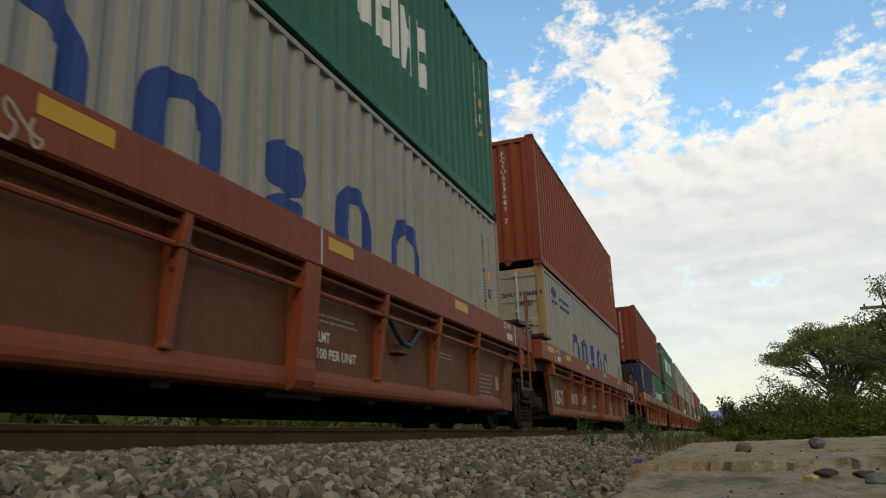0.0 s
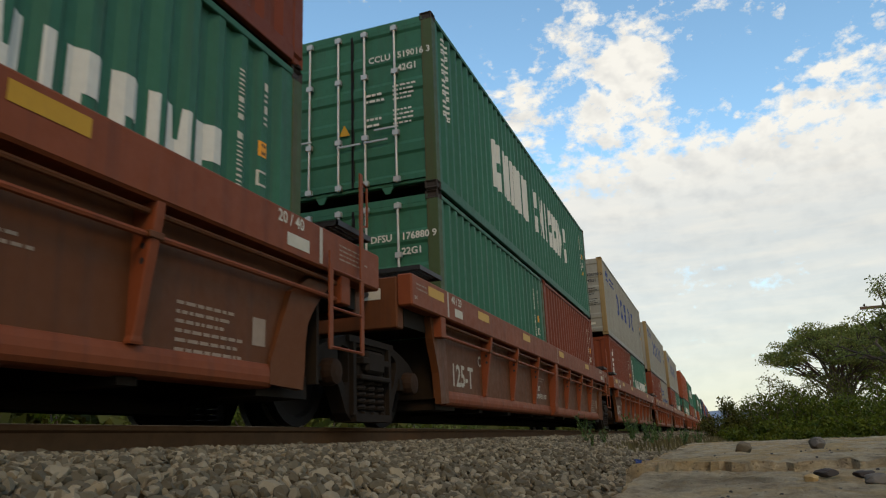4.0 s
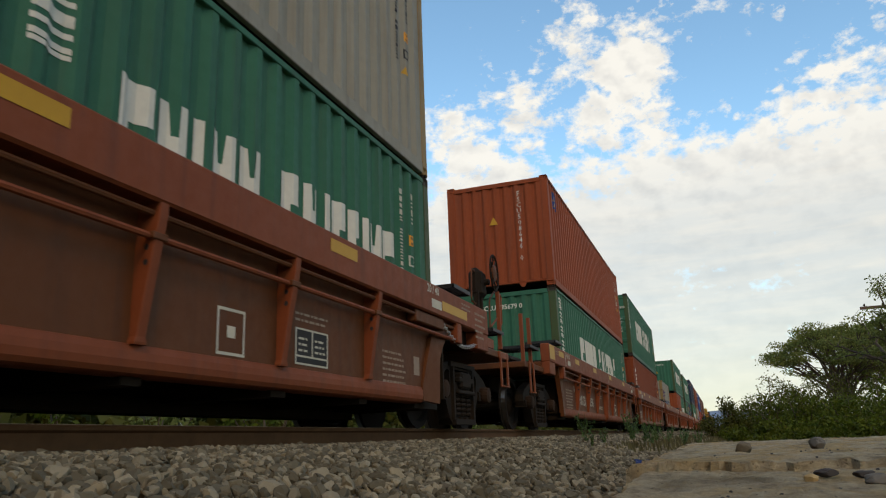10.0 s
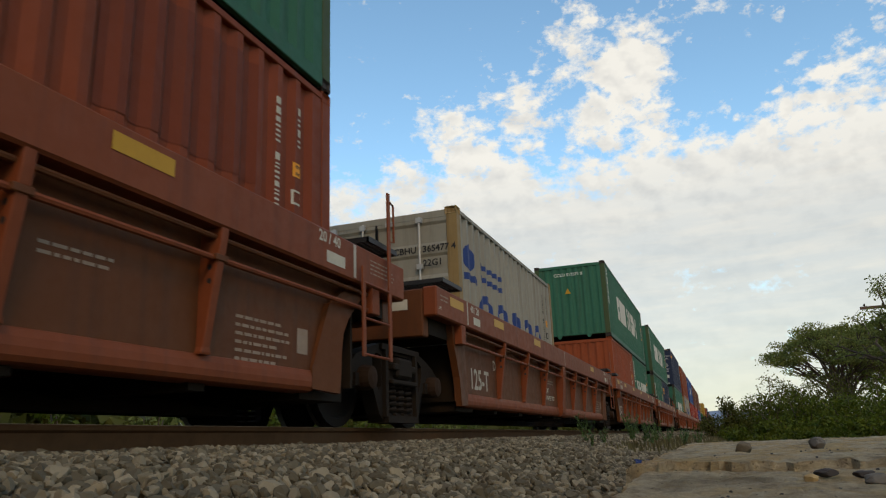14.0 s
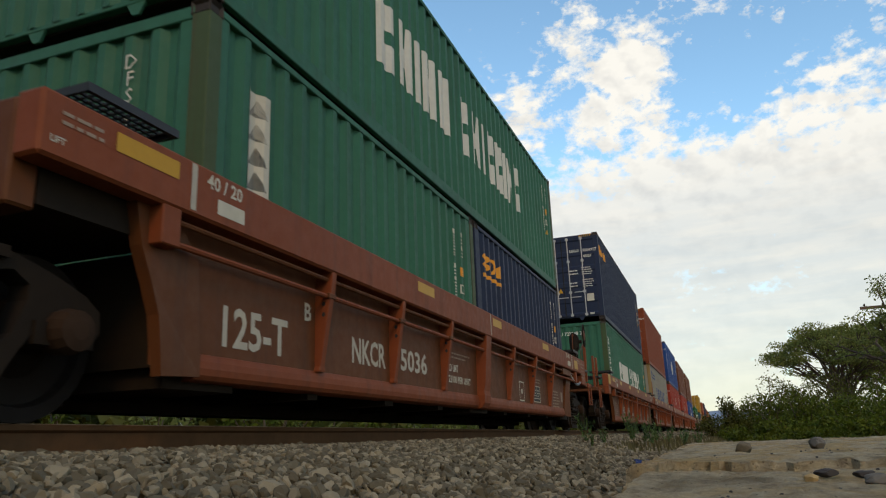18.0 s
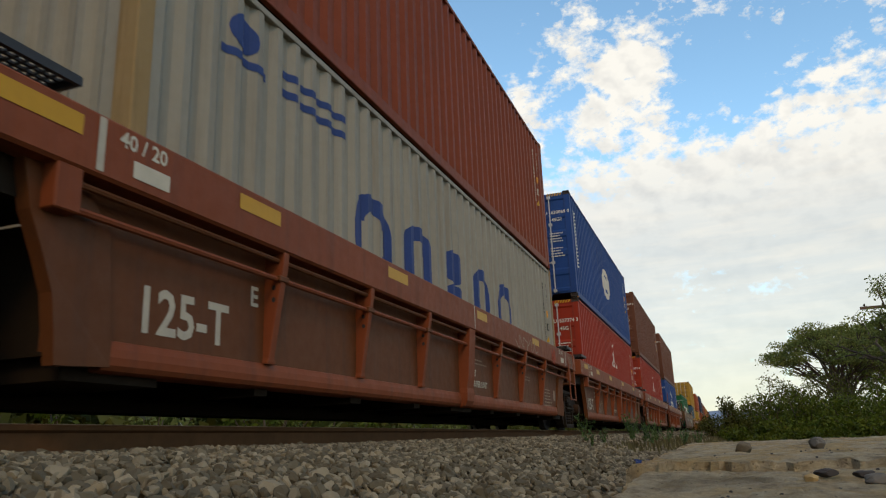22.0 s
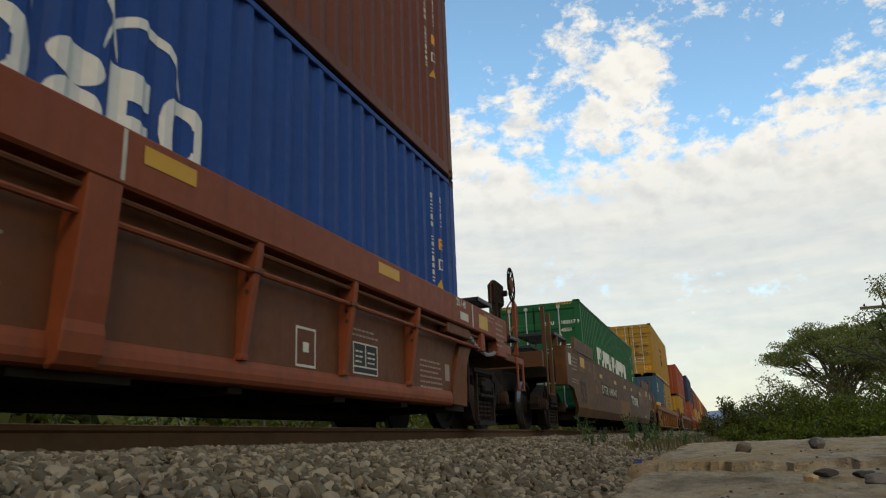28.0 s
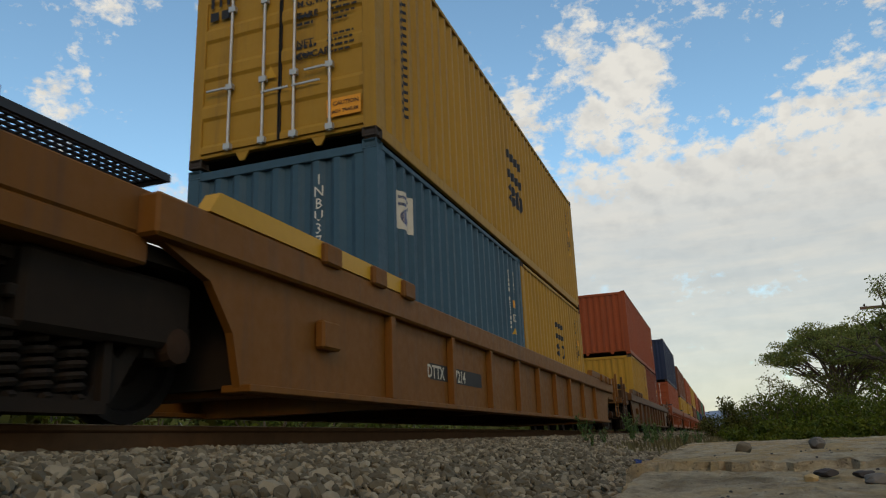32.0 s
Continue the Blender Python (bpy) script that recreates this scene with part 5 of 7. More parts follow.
        part("side_sill_foot", kept(("side_sill_foot",), lambda: boxes((1.24, 1.4, 0, 0.5, 1.18, 1.41), bevel=0.012), m), parent=t, at=pose(0, y1 - 0.5, 0))
        car_part(t, "sill_beam", (), lambda: boxes((1.26, 1.375, 11.3, 12.16, 1.27, 1.4), bevel=0.012), d)
        car_part(t, "brake_chain", (), chain, M["galv"], "slack steel brake chain")
    if front == "end":
        end_deck(t, y0 - 1.45, y0, 1.3, m, d)
        for k, (y, h) in enumerate(((-1.22, 0.85), (-0.68, 0.85))):
            car_part(t, "stanchion", (), lambda: boxes((-0.03, 0.03, -0.03, 0.03, 0, 0.85), bevel=0.005), m, at=pose(1.2, y0 + y, 1.3))
            car_part(t, "grab_iron", ("c",), lambda: tubes([(0, 0, 0), (0, 0.1, 0.02), (0, 0.1, 0.52), (0, 0, 0.54)], r=0.014, sides=6), m, at=pose(1.2, y0 + y, 1.58))
        car_part(t, "step_grating", ("deck",), lambda: grating(0.7, 1.3, -1.05, -0.35, 1.62), M["black"], "black open-mesh step", at=pose(0, y0, 0))
        stirrup(t, 1.3, y0 - 1.2, y0 - 0.92, 0.77, 1.3, m)
        car_part(t, "coupler", ("front",), lambda: boxes((-0.13, 0.13, -0.75, 0, 0.72, 0.95), (-0.2, 0.2, -0.95, -0.62, 0.64, 1.0), bevel=0.03), M["cast"], "cast steel knuckle coupler", at=pose(0, y0 - 0.9, 0))
        part("side_sill_foot", kept(("side_sill_foot",), lambda: boxes((1.24, 1.4, 0, 0.3, 1.12, 1.38), bevel=0.012), m), parent=t, at=pose(0, y0, 0))
    ROLLING.append((t, at_y))
    return t


# ---- the two long well cars of other makes ----
def long_side_plate(sx, outline, x0, x1, lean):
    """A car side as a plate whose lower half leans inward."""
    bm = extrude_x(bmesh.new(), outline, x0, x1)
    bmesh.ops.bisect_plane(bm, geom=list(bm.verts) + list(bm.edges) + list(bm.faces), plane_co=(0, 0, 0.64), plane_no=(0, 0, 1))
    for v in bm.verts:
        if v.co.z < 0.64:
            v.co.x -= lean * (0.64 - v.co.z)
        v.co.x *= sx
    if sx < 0:
        bmesh.ops.reverse_faces(bm, faces=bm.faces)
    return bm


def smooth_well_car(at_y, label):
    """A long well car with smooth, tall sides and guides on top at both ends."""
    t = thing("well_car", pose(MID, at_y, 0), label, "well car", "well car units of the train")
    # d is the near-black iron: shade painted onto bearers and end decks
    m, d = M["tan"], M["cast"]
    o = [(-2.4, 0.45), (14.2, 0.46), (15.3, 1.02), (16.4, 1.1), (16.4, 1.83), (-3.75, 1.83), (-3.75, 1.1), (-3.0, 1.02)]
    for sx in (1, -1):
        car_part(t, "side_wall", ("long", sx), lambda: long_side_plate(sx, o, 1.37, 1.44, 0.35), m)
        car_part(t, "top_chord", ("long", sx), lambda: boxes((*sorted((sx * 1.27, sx * 1.447)), -3.75, 16.4, 1.80, 1.86), bevel=0.01), m)
        for y, w in ((-2.75, 2.72), (12.2, 3.0)):
            car_part(t, "loading_guide", (w, sx), lambda: extrude_x(bmesh.new(), [(0, 0), (w - 0.12, 0), (w, 0.3), (0.1, 0.3)], *sorted((sx * 1.4, sx * 1.46))), m, "flared container guide", at=pose(0, y, 1.86))
            car_part(t, "step_grating", ("long", sx, w), lambda: grating(*sorted((sx * 0.5, sx * 1.3)), 0, 1.4, 2.12, 0.07), M["black"], "black open-mesh platform", at=pose(0, -4.0 if y < 0 else 15.05, 0))
            for k in (0.25, 1.2):
                car_part(t, "platform_bracket", (sx,), lambda: boxes((*sorted((sx * 1.2, sx * 1.3)), 0, 0.1, 1.84, 2.08), bevel=0.01), m, at=pose(0, (-4.0 if y < 0 else 15.05) + k, 0))
        for y in (-3.74, 16.17):
            car_part(t, "end_panel", ("long", sx), lambda: boxes((*sorted((sx * 1.2, sx * 1.455)), 0, 0.22, 1.05, 1.84), bevel=0.015), m, at=pose(0, y, 0))
    for y in (-2.3, 0.5, 3.3, 6.1, 8.9, 11.7, 13.2):
        part("floor_bearer", kept(("floor_bearer", 0.3, "long"), lambda: boxes((-1.3, 1.3, 0, 0.3, 0.4, 0.56)), d), parent=t, at=pose(0, y, 0))
    for y0, y1, s in ((-5.3, -2.4, -1), (14.2, 17.75, 1)):
        car_part(t, "end_deck", ("long", y0), lambda: boxes((-1.2, 1.2, y0 + 1.5 * (s < 0), y1 - 1.4 * (s > 0), 1.22, 1.6), (-0.5, 0.5, y0, y1, 0.9, 1.3), bevel=0.02), d)
        car_part(t, "walkway", ("long", y0), lambda: grating(-1.1, 1.1, y0 if s < 0 else y1 - 1.3, y0 + 1.5 if s < 0 else y1, 1.72, 0.07), M["black"], "black open-mesh walkway")
        car_part(t, "end_beam", ("long", y0), lambda: boxes((-1.3, 1.3, *((y0 - 0.0, y0 + 0.16) if s < 0 else (y1 - 0.16, y1)), 1.3, 1.6), bevel=0.012), m)
        ye = y0 + 0.3 if s < 0 else y1 - 0.3
        for y, z0, z1 in ((ye, 1.3, 2.5), (ye + 0.5 * (1 if s < 0 else -1), 0.8, 2.42)):
            car_part(t, "stanchion", (round(z1 - z0, 2), "long"), lambda: boxes((-0.035, 0.035, -0.04, 0.04, 0, z1 - z0), bevel=0.006), m, at=pose(1.3, y, z0))
            car_part(t, "grab_iron", ("long",), lambda: tubes([(0, 0, 0), (0, 0.11, 0.02), (0, 0.11, 0.8), (0, 0, 0.82)], r=0.014, sides=6), m, at=pose(1.3, y, z1 - 0.85))
        stirrup(t, 1.32, ye if s < 0 else ye - 0.5, ye + 0.5 if s < 0 else ye, 0.8, 1.5, m)
        car_part(t, "coupler", ("long", s), lambda: boxes((-0.13, 0.13, *sorted((0, s * 0.6)), 0.72, 0.95), (-0.2, 0.2, *sorted((s * 0.4, s * 0.75)), 0.64, 1.0), bevel=0.03), M["cast"], "cast steel knuckle coupler", at=pose(0, y0 if s < 0 else y1, 0))
    car_part(t, "brake_wheel", ("long",), lambda: tubes([(0, 0.275 * math.cos(k * 0.25), 0.275 * math.sin(k * 0.25)) for k in range(26)], [(0, -0.27, 0), (0, 0.27, 0)], [(0, 0, -0.27), (0, 0, 0.27)], r=0.016, sides=6), M["cast"], "hand brake wheel", at=pose(1.1, 17.05, 2.05))
    car_part(t, "brake_gear", ("long",), lambda: boxes((0.85, 1.08, -0.14, 0.14, 1.6, 2.2), bevel=0.03), M["cast"], at=pose(0, 17.05, 0))
    x = 1.4445
    flat_mark(t, "black_panel", x, [(1.02, 2.36, 1.05, 1.37)], M["faded_black"], "faded black panel under the reporting letters")
    flat_mark(t, "black_panel", x, [(2.42, 4.2, 1.05, 1.37)], M["faded_black"], "faded black panel under the car number")
    fitted(t, "DTTX", x + 0.003, 1.12, 2.27, 1.105, 1.325, M["stencil"], "cream stencilled reporting letters")
    fitted(t, "646947", x + 0.003, 2.5, 4.1, 1.11, 1.345, M["stencil"], "cream stencilled car number")
    fitted(t, "53", x + 0.003, -2.24, -1.42, 0.74, 1.24, M["mark_black"], "large black figures")
    flat_mark(t, "emblem_panel", x, [(7.85, 10.35, 0.99, 1.4)], M["mark_black"], "black emblem panel")
    flat_mark(t, "emblem", x + 0.003, [(8.05, 8.72, 1.28, 1.36), (8.3, 8.47, 1.05, 1.28), (8.8, 9.45, 1.24, 1.32), (9.02, 9.2, 1.03, 1.24), (8.6, 9.9, 1.13, 1.15), (8.6, 9.9, 1.18, 1.2), (8.6, 9.9, 1.08, 1.1), (9.55, 9.75, 1.02, 1.34), (9.85, 10.1, 1.02, 1.34)], M["mark_cream"], "pale emblem bars")
    for spot in ((-2.02, -1.46, 1.56, 1.78), (0.87, 1.32, 1.5, 1.6), (3.68, 4.2, 1.5, 1.6), (6.02, 6.6, 1.5, 1.6), (8.1, 8.5, 1.52, 1.62), (10.89, 11.39, 1.5, 1.61), (13.64, 14.24, 1.55, 1.78)):
        flat_mark(t, "reflector", x, [spot], M["mark_yellow"], "yellow reflective patch")
    # a patch of fresh paint where the side leans in
    low = x + 0.002 - 0.35 * 0.15
    patch = [(x + 0.002, 4.86, 1.06), (x + 0.002, 7.43, 1.1), (x + 0.002, 7.25, 0.642), (x + 0.002, 4.68, 0.642), (low, 7.05, 0.49), (low, 4.6, 0.49)]
    part("fresh_paint_patch", raw("fresh_paint_patch", patch, [(3, 2, 1, 0), (5, 4, 2, 3)], M["ochre"]), parent=t, label="ochre patch of fresh paint")
    flat_mark(t, "code_patch", x, [(10.96, 11.56, 0.65, 0.82)], M["ochre"], "tan patch under a code")
    fitted(t, "GWF13", x + 0.003, 11.02, 11.5, 0.686, 0.785, M["mark_black"], "black stencilled code")
    flat_mark(t, "code_patch", x, [(11.78, 12.1, 0.65, 0.76)], M["ochre"], "tan patch under faded figures")
    flat_mark(t, "code_patch", x, [(12.72, 13.05, 1.13, 1.3)], M["ochre"], "tan patch under a code")
    fitted(t, "L 79-4", x + 0.003, 12.77, 13.02, 1.18, 1.25, M["mark_black"], "small black code")
    flat_mark(t, "paint_patch", x, [(9.95, 10.5, 1.03, 1.5)], M["faded_black"], "dark green-black repainted patch")
    flat_mark(t, "paper_label", x, [(12.68, 12.97, 0.67, 0.76)], M["mark_cream"], "white paper label")
    for y0, y1, z0, z1 in ((-2.06, -1.5, 1.45, 1.56), (-0.98, -0.55, 1.52, 1.76), (-1.45, -1.15, 1.55, 1.74), (-0.14, 0.2, 1.4, 1.78), (0.0, 0.4, 1.05, 1.26), (12.05, 12.4, 1.5, 1.79), (12.1, 12.35, 1.14, 1.36), (12.62, 13.1, 1.5, 1.74), (13.2, 13.45, 1.54, 1.72)):
        flat_mark(t, "paint_patch", x - 0.002, [(y0, y1, z0, z1)], M["ochre"], "tan patch of touched-up paint")
    flat_mark(t, "white_placard", x, [(-3.42, -3.12, 1.5, 1.74), (15.3, 15.57, 1.5, 1.73)], M["mark_cream"])
    flat_mark(t, "stencil_text", x, lines_of_text(-3.1, -2.3, 1.42, 1.74, 4, 3) + lines_of_text(13.9, 14.6, 1.25, 1.65, 4, 4) + lines_of_text(-3.2, -2.25, 1.14, 1.26, 2, 5) + lines_of_text(11.3, 12.0, 1.45, 1.7, 3, 7), M["mark_grey"], "faded stencilled lines")
    flat_mark(t, "notice_board", x + 0.012, [(15.68, 16.3, 1.38, 1.73)], M["mark_black"], "black notice panel")
    flat_mark(t, "notice_text", x + 0.015, lines_of_text(15.74, 16.25, 1.42, 1.7, 5, 6), M["mark_cream"])
    for words, y in (("53", -2.23), ("48", -1.4), ("45", -0.92), ("40", -0.1), ("40", 12.08), ("45", 12.9), ("48", 13.35)):
        word(t, words, 0.15, x, y, 1.62, M["mark_black"])
    ROLLING.append((t, at_y))
    bogie(at_y - 3.75)
    bogie(at_y + 16.2)
    return t


def ribbed_long_car(at_y, colour, label):
    """A long low-sided well car with close ribs and angled guides at its ends."""
    t = thing("well_car", pose(MID, at_y, 0), label, "well car", "well car units of the train")
    m = M[colour]
    o = [(-2.45, 0.4), (14.65, 0.4), (14.75, 0.75), (15.0, 1.05), (15.5, 1.22), (-3.3, 1.22), (-2.8, 1.05), (-2.55, 0.75)]
    for sx in (1, -1):
        car_part(t, "side_wall", ("ribbed", sx), lambda: extrude_x(bmesh.new(), o, *sorted((sx * 1.29, sx * 1.35))), m)
        car_part(t, "side_sill", ("ribbed", sx), lambda: boxes((*sorted((sx * 1.24, sx * 1.44)), -3.4, 15.6, 1.2, 1.46), bevel=0.02), m)
        car_part(t, "bottom_flange", ("ribbed", sx), lambda: boxes((*sorted((sx * 1.2, sx * 1.43)), -2.45, 14.65, 0.37, 0.42), bevel=0.006), m)
        for y in (-0.12, 1.62, 3.2, 4.72, 6.1, 7.5, 9.0, 10.6, 12.3):
            part("rib", kept(("rib", "ribbed", sx), lambda: boxes((*sorted((sx * 1.35, sx * 1.43)), -0.05, 0.05, 0.42, 1.2), bevel=0.006), m), parent=t, at=pose(0, y, 0))
        for y in (-2.95, 11.85):
            car_part(t, "loading_guide", ("ribbed", sx), lambda: extrude_x(bmesh.new(), [(0, 0), (3.3, 0), (3.3, 0.12), (3.05, 0.15), (0.1, 0.15)], *sorted((sx * 1.32, sx * 1.44))), M["mark_yellow"] if colour == "ochre" and y < 0 else m, "yellow angled container guide", at=pose(0, y, 1.462))
            for k in (1.4, 2.3, 3.0):
                part("guide_bracket", kept(("guide_bracket", sx), lambda: boxes((*sorted((sx * 1.40, sx * 1.49)), 0, 0.28, 1.42, 1.6), bevel=0.02), m), parent=t, at=pose(0, y + k, 0))
    for y in (-2.3, 0.5, 3.3, 6.1, 8.9, 11.7, 14.1):
        part("floor_bearer", kept(("floor_bearer", 0.3, "ribbed"), lambda: boxes((-1.28, 1.28, 0, 0.3, 0.36, 0.56)), m), parent=t, at=pose(0, y, 0))
    for s, y0, y1 in ((-1, -5.25, -3.3), (1, 15.5, 17.4)):
        car_part(t, "end_deck", ("ribbed", s), lambda: boxes((-1.3, 1.3, y0, y1, 1.05, 1.22), (-0.5, 0.5, y0 - 0.3 * (s < 0), y1 + 0.3 * (s > 0), 0.85, 1.05), bevel=0.015), m)
        car_part(t, "walkway", ("ribbed", s), lambda: grating(-1.2, 1.25, y0 + 0.2, y1 + (0.2 if s < 0 else 0.1), 1.68, 0.06), M["black"], "black open-mesh walkway")
        for sx in (1, -1):
            car_part(t, "walkway_support", ("ribbed", s, sx), lambda: boxes((*sorted((sx * 1.1, sx * 1.3)), y0 + 0.3, y1 + 0.1, 1.22, 1.5), bevel=0.015), m)
        # added dark fillers: close the gap under the deck, shade in their colour
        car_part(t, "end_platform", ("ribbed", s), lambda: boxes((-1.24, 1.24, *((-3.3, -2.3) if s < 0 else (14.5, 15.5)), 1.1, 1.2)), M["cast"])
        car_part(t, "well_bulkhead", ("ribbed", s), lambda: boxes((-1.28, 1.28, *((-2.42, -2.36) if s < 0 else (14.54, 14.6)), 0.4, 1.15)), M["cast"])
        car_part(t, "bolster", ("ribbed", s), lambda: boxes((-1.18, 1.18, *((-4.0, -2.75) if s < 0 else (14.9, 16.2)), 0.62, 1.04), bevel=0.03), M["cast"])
        ye = y0 + 0.16 if s < 0 else y1 - 0.16
        for y, z1 in ((ye, 1.9), (ye + 0.62 * (1 if s < 0 else -1), 1.72)):
            car_part(t, "stanchion", ("ribbed",), lambda: boxes((-0.035, 0.035, -0.04, 0.04, 0, 0.72), bevel=0.006), m, at=pose(1.33, y, z1 - 0.72))
            car_part(t, "grab_iron", ("ribbed",), lambda: tubes([(0, 0, 0), (0, 0.1, 0.02), (0, 0.1, 0.5), (0, 0, 0.52)], r=0.013, sides=6), m, at=pose(1.33, y, z1 - 0.54))
        a, b = sorted((ye, ye + 0.62 * (1 if s < 0 else -1)))
        stirrup(t, 1.34, a, b, 0.58, 1.15, m)
        car_part(t, "ladder_rung", ("ribbed",), lambda: tubes([(0, 0, 0), (0, 0.62, 0)], r=0.013, sides=6), m, at=pose(1.34, a, 0.88))
        car_part(t, "coupler", ("ribbed", s), lambda: boxes((-0.13, 0.13, *sorted((0, s * 0.8)), 0.72, 0.95), (-0.2, 0.2, *sorted((s * 0.6, s * 0.95)), 0.64, 1.0), bevel=0.03), M["cast"], "cast steel knuckle coupler", at=pose(0, y0 if s < 0 else y1, 0))
    car_part(t, "side_box", ("ribbed",), lambda: boxes((1.35, 1.44, -1.5, -1.2, 0.75, 0.98), bevel=0.02), m)
    if colour == "ochre":
        flat_mark(t, "black_panel", 1.3535, [(1.0, 1.58, 0.68, 0.86), (1.66, 2.9, 0.68, 0.86)], M["mark_black"])
        word(t, "DTTX", 0.2, 1.3565, 0.92, 0.7, M["mark_cream"])
        word(t, "57214", 0.2, 1.3565, 1.72, 0.7, M["mark_cream"])
    ROLLING.append((t, at_y))
    bogie(at_y - 3.75)
    bogie(at_y + 15.95)
    return t


# ---- the train, unit by unit ----
LOW, GAP = 0.585, 0.026
STD, HIGH = 2.591, 2.896
L40, L20 = 12.192, 6.058

# front of the containers, lower load, upper load, ends; a load is (colour, length, height, door end)
UNITS = [
    (-1.0, [("white", L40, HIGH, "rear")], ("green", L40, HIGH, "rear"), "car", "joint", "joint"),
    (14.5, [("white", L40, HIGH, "front")], ("brick_red", L40, HIGH, "rear"), "car", "joint", "end"),
    (34.15, [("navy", L20, STD, "rear"), ("green", L20, STD, "rear")], ("maroon", L40, STD, "rear"), "car", "end", "joint"),
    (49.67, [("green", L20, STD, "front"), ("maroon", L20, STD, "rear")], ("green", L40, STD, "front"), "car", "joint", "joint"),
    (65.3, [("maroon", L20, STD, "rear"), ("green", L20, STD, "rear")], ("white", L40, STD, "front"), "car", "joint", "joint"),
    (80.85, [("maroon", L20, STD, "rear"), ("white", L20, STD, "rear")], ("white", L40, STD, "rear"), "car", "joint", "joint"),
    (96.35, [("maroon", L20, STD, "rear"), ("green", L20, STD, "rear")], ("white", L40, STD, "rear"), "car", "joint", "end"),
    (115.95, [("green", L40, STD, "rear")], ("rust_red", L40, STD, "rear"), "car", "end", "joint"),
    (131.5, [("brick_red", L40, STD, "rear")], ("green", L40, STD, "front"), "car", "joint", "joint"),
    (147.15, [("white", L20, STD, "front")], None, "car", "joint", "joint"),
    (162.6, [("rust_red", L20, STD, "rear"), ("green", L20, STD, "rear")], ("green", L40, STD, "rear"), "car", "joint", "joint"),
    (178.97, [("green", L20, STD, "rear"), ("navy", L20, STD, "rear")], ("green", L40, STD, "rear"), "car", "joint", "end"),
    (198.6, [("green", L40, HIGH, "rear")], ("navy", L40, HIGH, "front"), "car", "end", "joint"),
    (214.1, [("white", L40, HIGH, "rear")], ("brick_red", L40, HIGH, "front"), "car", "joint", "joint"),
    (229.65, [("red", L40, HIGH, "front")], ("blue", L40, HIGH, "front"), "car", "joint", "joint"),
    (245.25, [("red", L40, HIGH, "front")], ("brown", L40, HIGH, "front"), "car", "joint", "joint"),
    (260.8, [("blue", L40, HIGH, "front")], ("brown", L40, HIGH, "front"), "car", "joint", "end"),
    (282.78, [("deep_green", L40, HIGH, "front")], None, "tan", "end", "end"),
    (306.5, [("dull_blue", L20, STD, "rear"), ("yellow", L20, STD, "rear")], ("yellow", L40, HIGH, "front"), "ochre", "end", "end"),
    (330.33, [("yellow", L20, STD, "rear"), ("maroon", L20, STD, "rear")], ("rust_red", L40, STD, "rear"), "tan", "end", "end"),
    (352.63, [("rust_red", L40, HIGH, "front")], ("navy", L40, HIGH, "rear"), "car", "end", "joint"),
    (368.33, [("yellow", L40, STD, "front")], ("brown", L40, STD, "front"), "car", "joint", "joint"),
    (383.93, [("yellow", L40, STD, "rear")], ("rust_red", L40, STD, "rear"), "car", "joint", "joint"),
    (399.53, [("brown", L40, STD, "rear")], ("yellow", L40, STD, "rear"), "car", "joint", "joint"),
    (415.13, [("green", L40, STD, "rear")], ("rust_red", L40, STD, "rear"), "car", "joint", "end"),
    (434.33, [("blue", L40, STD, "rear")], ("brown", L40, STD, "rear"), "car", "end", "joint"),
    (449.93, [("white", L40, STD, "rear")], ("green", L40, STD, "rear"), "car", "joint", "joint"),
    (465.53, [("maroon", L40, STD, "rear")], ("maroon", L40, STD, "rear"), "car", "joint", "joint"),
]
WORDS = {"white": "grey-white", "maroon": "dull maroon", "rust_red": "rust-red", "brick_red": "dull brick-red", "green": "faded green", "deep_green": "bright green",
         "navy": "dark navy", "blue": "deep blue", "dull_blue": "weathered grey-blue", "yellow": "mustard-yellow", "red": "bright red", "brown": "brown"}
LOADS, CARS = {}, {}
# where a load sits a little off its place in the well: along, up
SEATED = {6: (-0.2, 0.0), 7: (0.06, 0.09), 8: (-0.1, 0.0), 12: (0.1, 0.13), 13: (0.17, 0.03), 14: (0.12, 0.02), 17: (-0.04, 0.0), 10: (0.12, 0.03)}
SHIFTED = {4: 0.1, 6: -0.2, 7: -0.1, 13: 0.1}
for n, (y, lower, upper, colour, front, rear) in enumerate(UNITS):
    if colour == "car":
        CARS[n] = well_car(y + SHIFTED.get(n, 0.0), colour, "car_shaded", front, rear)
        bogie(y - (1.6 if front == "end" else 1.75) + SHIFTED.get(n, 0.0))
        if rear == "end":
            bogie(y + 13.6 + SHIFTED.get(n, 0.0))
    elif n == 17:
        CARS[n] = smooth_well_car(y, "long tan-brown well car with smooth, dusty, spray-marked sides")
    else:
        CARS[n] = ribbed_long_car(y, colour, "long ribbed well car in worn ochre paint with yellow guides" if colour == "ochre" else "long ribbed well car in dull brown paint")
    along, up = SEATED.get(n, (0.0, 0.0))
    a = y + along
    for k, (c, length, high, door) in enumerate(lower):
        size = "twenty-foot" if length == L20 else "forty-foot"
        LOADS[n, k] = container(c, a, LOW + up, length, high, door, f"{WORDS[c]} corrugated {size} container sitting in the well car")
        a += length + 0.076
    if upper:
        c, length, high, door = upper
        LOADS[n, "up"] = container(c, y + along, LOW + up + lower[0][2] + GAP, length, high, door, f"{WORDS[c]} corrugated forty-foot container stacked on another", orange_lock=n in (13, 14, 15, 17))


# ---- paint and stencils on the well cars ----
SILL, PANEL = 1.4135, 1.2395
TEXT = M["mark_white"]


